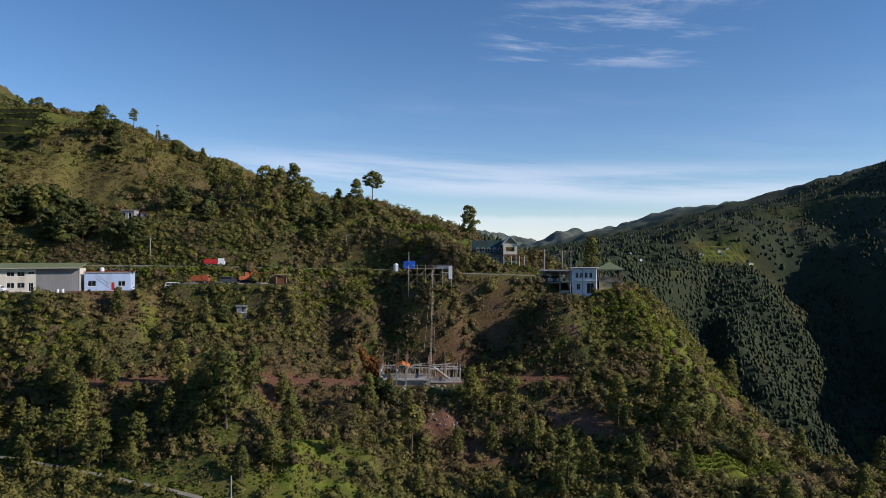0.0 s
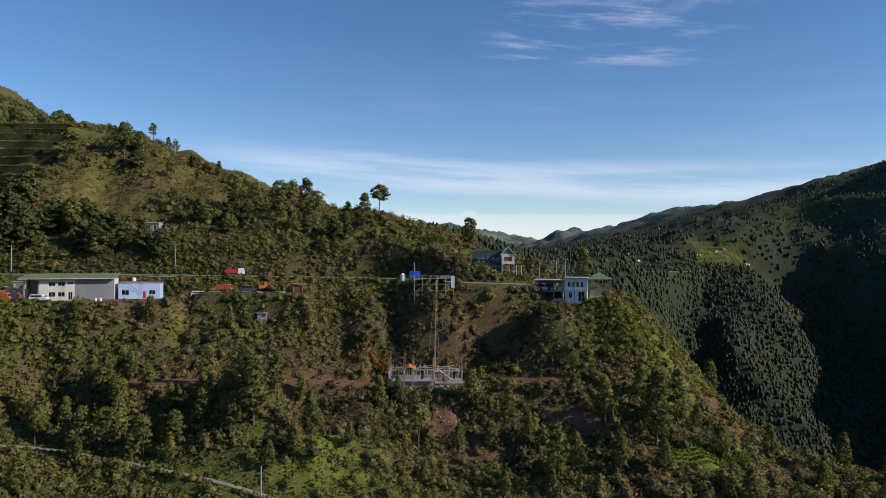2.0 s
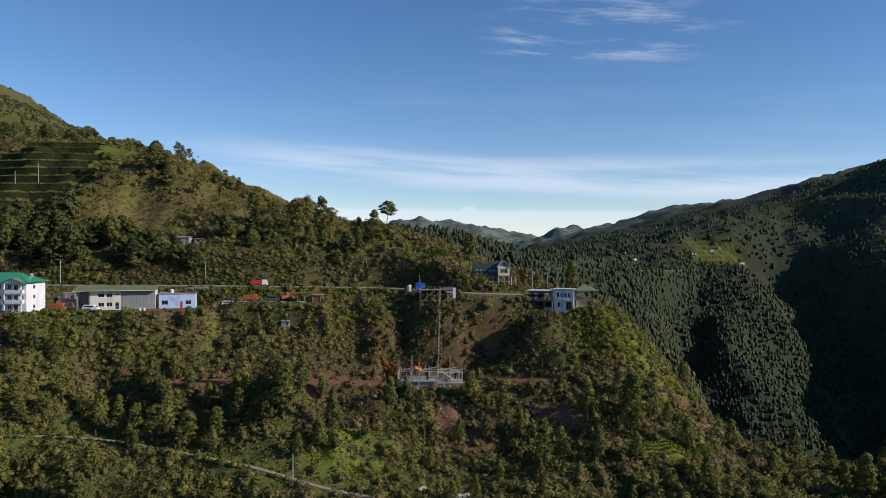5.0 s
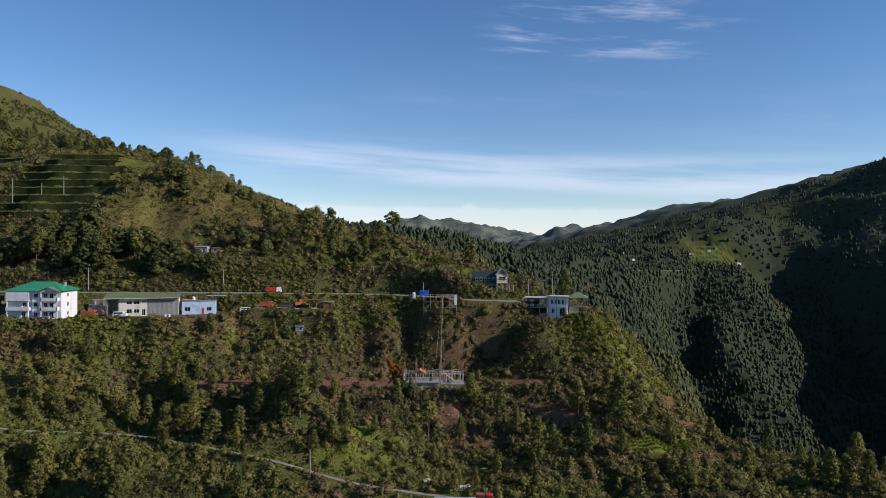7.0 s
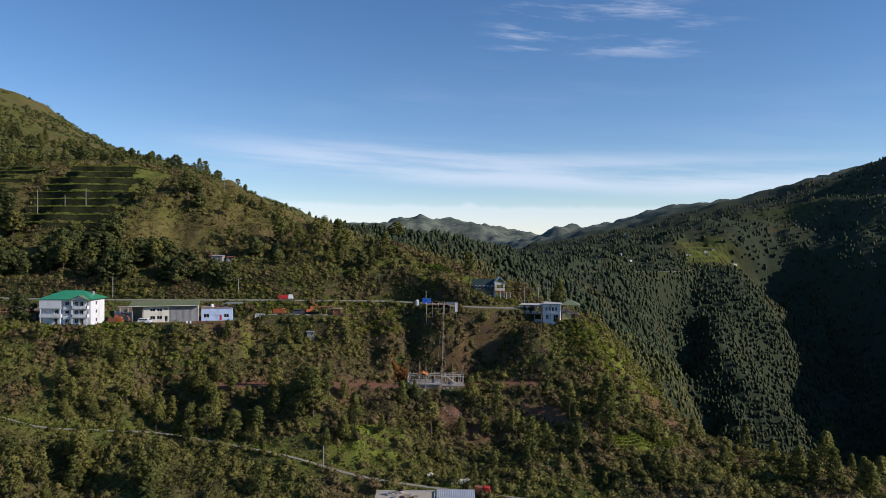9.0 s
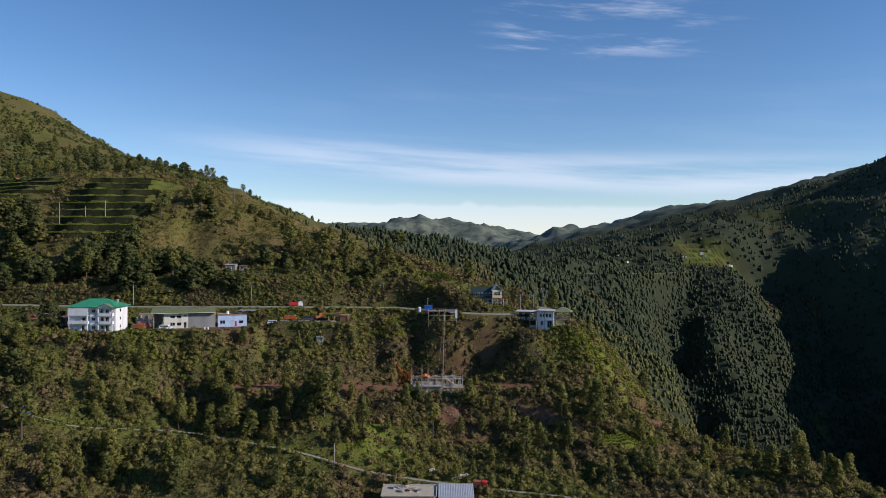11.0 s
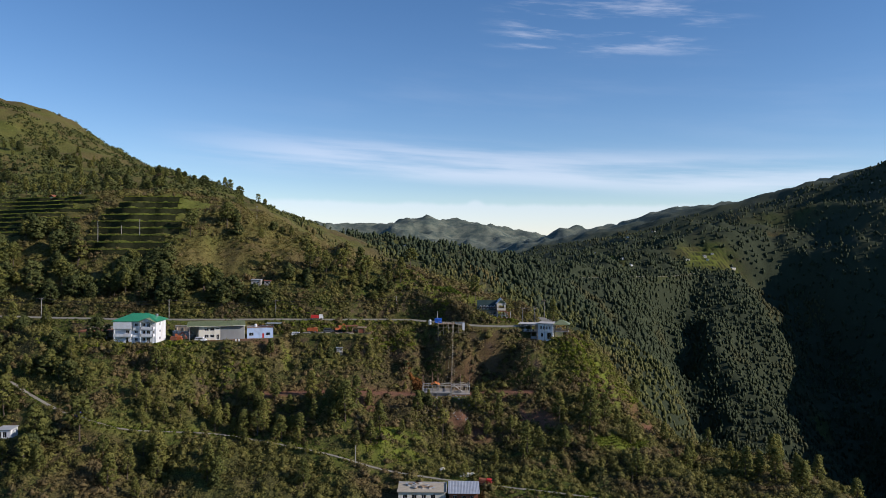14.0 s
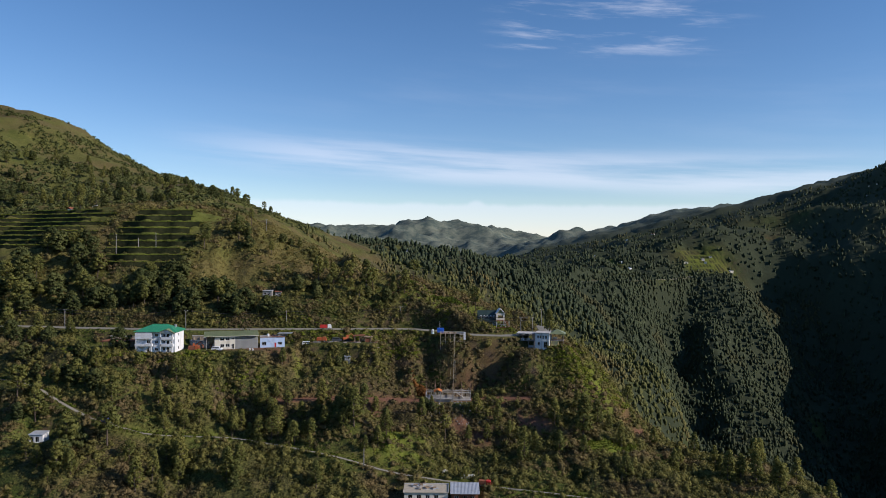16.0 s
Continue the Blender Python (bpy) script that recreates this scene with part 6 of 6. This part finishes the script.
put_part("parapet", boxes((-0.4, 8.1, 3.624, 16.0, 8.3, 4.1), (15.8, -0.4, 3.624, 16.0, 8.09, 4.0)), PALECONC, lowh)
clutter = random.Random(21)
for i in range(9):
    heap = thing("roof_junk", pose(-20 + clutter.uniform(0, 13), 114.6 + clutter.uniform(0, 6), -49.78, 0, 0, clutter.uniform(0, 90)), "weathered boards and scrap lying on the flat roof", "scrap", "scrap on the low roof")
    for k in range(4):
        put_part("plank", boxes((0, k * 0.12, k * 0.16, clutter.uniform(1.0, 2.2), 0.9 + k * 0.2, k * 0.16 + 0.15)), clutter.choice((TIMBER, GREYROOF, CONCRETE, PALECONC)), heap, pose(clutter.uniform(-0.3, 0.3), 0, 0, 0, 0, clutter.uniform(-20, 20)))
shop = thing("sheet_roofed_house", pose(-4.2, 113.8, -53.4), "house with a bright galvanised sheet roof beside the road", "house")
shell(shop, 9.6, 7.6, 3.2, RUST, [(1.2, 1.1, 2.6, 2.3), (4.2, 1.1, 5.6, 2.3), (7.0, 0.1, 8.2, 2.2)])
bm = bmesh.new()
folds = [[bm.verts.new((-0.4 + i * 0.25, y, z + dz + (0.06 if i % 2 else 0))) for i in range(43)] for y, z, dz in ((-0.9, 3.22, 0), (8.0, 4.5, 0), (8.0, 4.5, -0.05), (-0.9, 3.22, -0.05))]
for a in range(4):
    for i in range(42):
        bm.faces.new((folds[a][i], folds[a][i + 1], folds[(a + 1) % 4][i + 1], folds[(a + 1) % 4][i]))
for i in (0, 42):
    bm.faces.new([row[i] for row in (folds if i else folds[::-1])])
put_part("roof", bm, GREYROOF, shop)

# yard walls, ramp with balusters, retaining wall under the road
TANWALL = material("tan_stone_wall", (0.36, 0.30, 0.23), 0.9, vary=0.25, grain=0.6, fine=4, stain=(0.24, 0.19, 0.14), streak=0.5)
for x, y, long, tall, text in ((-124, 190.6, 18, 4.6, "tall tan stone retaining wall below the road"), (-124, 187.2, 6.5, 2.6, "low tan stone wall of a raised yard"), (-162, 190.5, 18, 4.2, "weathered tan stone wall behind the carport")):
    rw = thing("retaining_wall", pose(x, y, -9.1), text, "wall", kind="structure")
    put_part("wall_body", boxes((0, 0, -1, long, 0.6, tall)), TANWALL, rw)
    put_part("coping", boxes((-0.1, -0.1, tall + 0.004, long + 0.1, 0.7, tall + 0.2)), PALECONC, rw)
    for k in range(int(long / 3)):
        put_part("buttress", boxes((0.6 + k * 3.0, -0.35, -1, 1.0 + k * 3.0, -0.004, tall - 0.5)), TANWALL, rw)
ramp = thing("ramp_with_balusters", pose(-122.4, 184.0, -9.1), "sloping concrete ramp with a pale balustrade", "ramp")
bm = bmesh.new()
prof = [(0, -0.5), (9, -0.5), (9, 1.4), (0, 2.6)]
f = [bm.verts.new((x, 0, z)) for x, z in prof]
g = [bm.verts.new((x, 3.2, z)) for x, z in prof]
bm.faces.new(f)
bm.faces.new(g[::-1])
for i in range(4):
    bm.faces.new([f[(i + 1) % 4], f[i], g[i], g[(i + 1) % 4]])
put_part("ramp_body", bm, CONCRETE, ramp)
for i in range(15):
    x = 0.3 + i * 0.6
    z = 2.6 - 1.2 * x / 9
    put_part("baluster", boxes((x, 0.1, z, x + 0.22, 0.3, z + 0.95)), PALECONC, ramp)
put_part("handrail", beam(bmesh.new(), (0, 0.2, 3.62), (9, 0.2, 2.42), 0.13, 4), PALECONC, ramp)
carport = thing("carport", pose(-160, 178.5, -8.8), "dark open carport with a rusty sheet roof", "carport")
put_part("roof", boxes((-0.5, -0.5, 3.2, 15, 7, 3.36)), RUST, carport)
for x in (0, 4.6, 9.2, 14):
    for y in (0, 6):
        put_part("post", boxes((x, y, -0.5, x + 0.25, y + 0.25, 3.2)), TIMBER, carport)
put_part("back_wall", boxes((0, 6.3, -0.5, 14.4, 6.5, 3.19)), PALECONC, carport)

# timber shack and junk on the middle ledge
shack = thing("timber_shack", pose(-49.6, 195.0, -7.6), "collapsing brown timber shack with a sheet roof", "shack")
for x in (0, 2.4, 5.0, 7.6):
    for y in (0, 3.6):
        put_part("post", beam(bmesh.new(), (x, y, -0.4), (x + 0.1, y, 2.8), 0.12), TIMBER, shack)
put_part("roof", boxes((-0.6, -0.6, 2.82, 4.6, 4.4, 2.95)), RUST, shack, pose(0, 0, 0.0, 0, -3, 0))
put_part("roof", boxes((4.3, -0.3, 2.5, 8.4, 4.2, 2.62)), TIMBER, shack, pose(0, 0, 0, 0, 2, 0))
for i in range(12):
    put_part("board", boxes((2.4 + i * 0.22, 3.7, -0.3, 2.58 + i * 0.22, 3.76, 2.4)), TIMBER, shack)
put_part("wall_sheet", boxes((5.2, 0.05, -0.4, 7.6, 0.12, 1.9)), RUST, shack)
junk = random.Random(4)
for i in range(22):
    x, y = junk.uniform(-72, -36), junk.uniform(191.5, 199)
    z = stand(x, y)
    L = junk.uniform(1.4, 5.5)
    ob = thing("lumber", pose(x, y, z + 0.12, junk.uniform(-6, 6), junk.uniform(-8, 8), junk.uniform(-40, 40)), "loose pale boards and poles lying in the yard", "lumber", "lumber in the yard")
    for k in range(3):
        put_part("board", boxes((0, k * 0.35, 0.02 * k, L * junk.uniform(0.7, 1), k * 0.35 + 0.28, 0.1 + 0.05 * k)), junk.choice((TIMBER, BAMBOO, RUST, CONCRETE)), ob)

# ---- vehicles ----


def wheel(parent, x, y, z, r, w):
    bm = bmesh.new()
    beam(bm, (x, y - w / 2, z), (x, y + w / 2, z), r, 14)
    t = put_part("wheel", bm, RUBBER, parent)
    put_part("rim", beam(bmesh.new(), (x, y - w / 2 - 0.02, z), (x, y + w / 2 + 0.02, z), r * 0.55, 10), STEEL, t)


def slab_profile(prof, y0, y1):
    bm = bmesh.new()
    f = [bm.verts.new((x, y0, z)) for x, z in prof]
    g = [bm.verts.new((x, y1, z)) for x, z in prof]
    bm.faces.new(f)
    bm.faces.new(g[::-1])
    for i in range(len(prof)):
        j = (i + 1) % len(prof)
        bm.faces.new([f[j], f[i], g[i], g[j]])
    bmesh.ops.bevel(bm, geom=bm.edges[:], offset=0.05, segments=1, affect="EDGES")
    return bm


def van(m, paint, label, name="van", category="van"):
    ob = thing(name, m, label, category)
    put_part("body", slab_profile([(0, 0.35), (4.6, 0.35), (4.65, 1.0), (4.2, 1.15), (0.05, 1.2), (0, 0.8)], -0.85, 0.85), paint, ob)
    put_part("cabin", slab_profile([(0.1, 1.18), (4.1, 1.14), (3.4, 1.85), (0.35, 1.9)], -0.76, 0.76), paint, ob)
    for x0, x1 in ((0.5, 1.4), (1.5, 2.4), (2.5, 3.3)):
        put_part("side_window", boxes((x0, -0.79, 1.28, x1, -0.765, 1.72)), GLASS, ob)
        put_part("side_window", boxes((x0, 0.765, 1.28, x1, 0.79, 1.72)), GLASS, ob)
    put_part("windscreen", beam(bmesh.new(), (3.95, -0.6, 1.42), (3.95, 0.6, 1.42), 0.2, 4), GLASS, ob)
    for x in (0.9, 3.7):
        for y in (-0.78, 0.78):
            wheel(ob, x, y, 0.33, 0.33, 0.22)
    put_part("bumper", boxes((4.6, -0.8, 0.35, 4.75, 0.8, 0.6)), CARDARK, ob)
    return ob


def lorry(m, paint, bed_mat, label, length=6.2):
    ob = thing("truck", m, label, "truck")
    put_part("chassis", boxes((0, -0.45, 0.55, length, 0.45, 0.8)), CARDARK, ob)
    put_part("cab", slab_profile([(length - 1.9, 0.6), (length, 0.6), (length, 1.5), (length - 0.35, 2.35), (length - 1.9, 2.35)], -1.0, 1.0), paint, ob)
    put_part("windscreen", boxes((length - 0.3, -0.85, 1.5, length - 0.02, 0.85, 2.05)), GLASS, ob)
    put_part("bed", boxes((0, -1.1, 0.82, length - 2.05, 1.1, 0.95), (0, -1.1, 0.951, length - 2.05, -1.0, 1.9), (0, 1.0, 0.951, length - 2.05, 1.1, 1.9), (0, -0.99, 0.951, 0.1, 0.99, 1.9), (length - 2.15, -0.99, 0.951, length - 2.05, 0.99, 2.0)), bed_mat, ob)
    put_part("load_cover", boxes((0.1, -0.99, 1.2, length - 2.16, 0.99, 2.15)), bed_mat, ob)
    for x in (0.9, length - 1.0):
        for y in (-0.9, 0.9):
            wheel(ob, x, y, 0.46, 0.46, 0.28)
    return ob


def digger(m, label):
    ob = thing("excavator", m, label, "excavator")
    for y in (-0.95, 0.95):
        put_part("track", slab_profile([(0.2, 0.0), (3.0, 0.0), (3.3, 0.4), (3.0, 0.8), (0.2, 0.8), (-0.1, 0.4)], y - 0.25, y + 0.25), RUBBER, ob)
    put_part("body", slab_profile([(0.1, 0.9), (2.9, 0.9), (2.9, 1.8), (0.1, 1.9)], -1.0, 1.0), ORANGEPAINT, ob)
    put_part("cab", slab_profile([(1.7, 1.8), (2.8, 1.8), (2.7, 2.9), (1.7, 2.9)], -0.95, 0.0), ORANGEPAINT, ob)
    put_part("boom", beam(beam(bmesh.new(), (2.8, 0.4, 1.6), (4.8, 0.4, 3.4), 0.2, 4), (4.8, 0.4, 3.4), (6.2, 0.4, 1.4), 0.16, 4), ORANGEPAINT, ob)
    put_part("bucket", slab_profile([(5.7, 0.5), (6.6, 0.6), (6.5, 1.5), (6.0, 1.4)], 0.0, 0.8), RUST, ob)
    return ob


def on_road(x, line, shift=0.0):
    p = smooth_line(line, 1.5)
    i = int(np.argmin(np.abs(p[:, 0] - x)))
    d = p[min(i + 1, len(p) - 1)] - p[i - 1]
    a = math.degrees(math.atan2(d[1], d[0]))
    n = np.array([-d[1], d[0]]) / np.hypot(d[0], d[1])
    pitch = math.degrees(math.atan2(d[2], np.hypot(d[0], d[1])))
    return pose(p[i][0] + n[0] * shift, p[i][1] + n[1] * shift, p[i][2] + 0.13, 0, -pitch, a)


lorry(on_road(-67.5, MAIN_ROAD, -1.2), CARWHITE, REDPAINT, "truck with a red covered load parked on the road", 5.6)
van(on_road(-139, LOW_ROAD, 0.2), CARBLUE, "small blue car on the narrow lower road", "car", "car")
lorry(on_road(5.5, LOW_ROAD, -0.6), REDPAINT, RUST, "red jeepney-like truck parked on the lower road", 4.6)
van(pose(-73.8, 193.6, stand(-73.8, 193.6) + 0.05, 0, 0, 8), CARWHITE, "cream pickup car parked in the scrapyard", "car", "car")
van(pose(-60.2, 195.6, stand(-60.2, 195.6) + 0.05, 0, 0, 15), CARDARK, "dark grey car with a dusty roof in the yard", "car", "car")
lorry(pose(-67.0, 194.4, stand(-67, 194.4) + 0.05, 0, 0, 5), ORANGEPAINT, ORANGEPAINT, "small orange truck standing in the scrapyard", 4.6)
digger(pose(-55.5, 197.0, stand(-55.5, 197) + 0.1, 0, 0, 30), "faded red excavator parked in the yard")
digger(pose(-120.8, 177.0, -9.05, 0, 0, 20), "orange excavator between the white house and the long shed")
lorry(pose(-119.5, 173.5, -9.05, 0, 0, 6), ORANGEPAINT, RUST, "rusty orange truck beside the white house", 4.8)
van(pose(-109.8, 174.8, -9.05, 0, 0, 3), CARWHITE, "white car parked before the long shed", "car", "car")
van(pose(-151.5, 174.4, -8.8, 0, 0, 10), CARDARK, "dark car parked beside the carport", "car", "car")
for i, x in enumerate((-93.5, -92.2)):
    b = thing("oil_drum", pose(x, 176.8, -9.05), "white steel drum beside the grey wall", "drum")
    put_part("drum", beam(bmesh.new(), (0, 0, 0), (0, 0, 0.9), 0.32, 12), WHITE, b)
for x, y, w in ((-0.5, 130.2, 3.4), (3.2, 130.6, 1.6), (-7.5, 133.0, 1.6)):
    s = thing("tarp_pile", pose(x, y, stand(x, y) - 0.1), "heap under a pale cream tarpaulin beside the road", "tarpaulin", "heaps by the road")
    bm = boxes((0, 0, 0, w, 1.6, 1.3))
    bmesh.ops.subdivide_edges(bm, edges=bm.edges[:], cuts=3, use_grid_fill=True)
    for v in bm.verts:
        k = noise.noise(v.co * 1.1) * 0.3
        v.co = Vector((v.co.x + k, v.co.y + k, v.co.z * (0.8 + k)))
    put_part("cover", bm, CREAM, s)

# ---- power line ----


def power_pole(x, y, top, base=None, arm=True):
    z = stand(x, y) - 0.5 if base is None else base
    ob = thing("power_pole", pose(x, y, z), "tall grey concrete power pole with a crossarm", "pole", "poles along the road")
    h = top - z
    bm = bmesh.new()
    tube(bm, [(0, 0, 0), (0, 0, h * 0.5), (0, 0, h)], [0.19, 0.16, 0.12], 8)
    put_part("shaft", bm, POLEMAT, ob)
    if arm:
        put_part("crossarm", boxes((-0.9, -0.07, h - 0.6, 0.9, 0.07, h - 0.45)), TIMBER, ob)
        for k in (-0.8, 0, 0.8):
            put_part("insulator", beam(bmesh.new(), (k, 0, h - 0.45), (k, 0, h - 0.2), 0.06, 6), WHITE, ob)
    return (x, y, top)


line_tops = [power_pole(-244, 204, 8.5), power_pole(-190, 203.5, 6.6), power_pole(-131.5, 203, 6.3), power_pole(-85, 211.5, 5.6), power_pole(-30, 225.5, 6.6), power_pole(30.5, 219.5, 2.0), power_pole(47, 268, 2.0)]
power_pole(-9.8, 208.5, 1.0, arm=False)
power_pole(37, 226, 1.5)
power_pole(-37, 127.6, -38.5, arm=False)
for x, y, t in ((-185.5, 247.5, 43), (-174.5, 250, 41), (-164.5, 249, 44)):
    power_pole(x, y, t, arm=False)
lamp = thing("street_lamp", pose(-116.5, 297, stand(-116.5, 297) - 0.3), "thin street lamp on the hilltop", "lamp")
put_part("post", beam(bmesh.new(), (0, 0, 0), (0, 0, 7.2), 0.09, 6), STEEL, lamp)
put_part("lamp_head", boxes((-0.6, -0.15, 7.2, 0.5, 0.15, 7.5)), STEEL, lamp)


def wire(a, b, sag, r=0.05):
    c = bpy.data.curves.new("wire", "CURVE")
    c.dimensions, c.bevel_depth, c.bevel_resolution = "3D", r, 0
    s = c.splines.new("POLY")
    s.points.add(16)
    for i in range(17):
        k = i / 16
        p = Vector(a).lerp(Vector(b), k) - Vector((0, 0, 4 * sag * k * (1 - k)))
        s.points[i].co = (*p, 1)
    c.materials.append(CABLE)
    tagged(new("power_line", c), "thin black power cable strung between poles", "cable", "cables along the road")


for p, q in zip(line_tops, line_tops[1:]):
    for off, drop in ((-0.8, 0.3), (0.8, 0.3), (0, 1.8)):
        wire((p[0], p[1] + off * 0.3, p[2] - drop), (q[0], q[1] + off * 0.3, q[2] - drop), 1.3 + 0.25 * abs(off))

# ---- distant houses ----
far_rng = random.Random(12)


def far_house(x, y, w, d, h, wall_mat, roof_mat, turn):
    ob = thing("village_house", pose(x, y, stand(x, y) - 0.8, 0, 0, turn), "small distant village house with a sheet roof", "house", "houses across the valley")
    put_part("wall", pierced(w, h + 0.8, 0.3, [(w * 0.15, 1.6, w * 0.35, 2.8), (w * 0.6, 1.6, w * 0.8, 2.8)]), wall_mat, ob)
    put_part("body", boxes((0.0, 0.31, 0, w, d, h + 0.8)), wall_mat, ob)
    put_part("roof", gable_roof(w, d, 0.4, h + 0.8, 1.3), roof_mat, ob)


for cx, cy, sx, sy, n in ((-70, 800, 26, 26, 11), (305, 1300, 50, 60, 5), (520, 1345, 60, 40, 5), (980, 1600, 60, 60, 3), (560, 1700, 160, 120, 12), (30, 868, 20, 12, 2), (-250, 340, 30, 20, 2)):
    for i in range(n):
        x, y = far_rng.gauss(cx, sx * 0.5), far_rng.gauss(cy, sy * 0.5)
        big = 1.0 if y > 1000 else 0.8 if y > 600 else 0.7
        far_house(x, y, far_rng.uniform(5, 9) * big, far_rng.uniform(4, 7) * big, far_rng.uniform(2.6, 4.4 if y > 600 else 2.8), far_rng.choice((WHITE, CREAM, PALECONC)), far_rng.choice((GREYROOF, GREYROOF, RUST, OLIVEROOF)), far_rng.uniform(-30, 30))
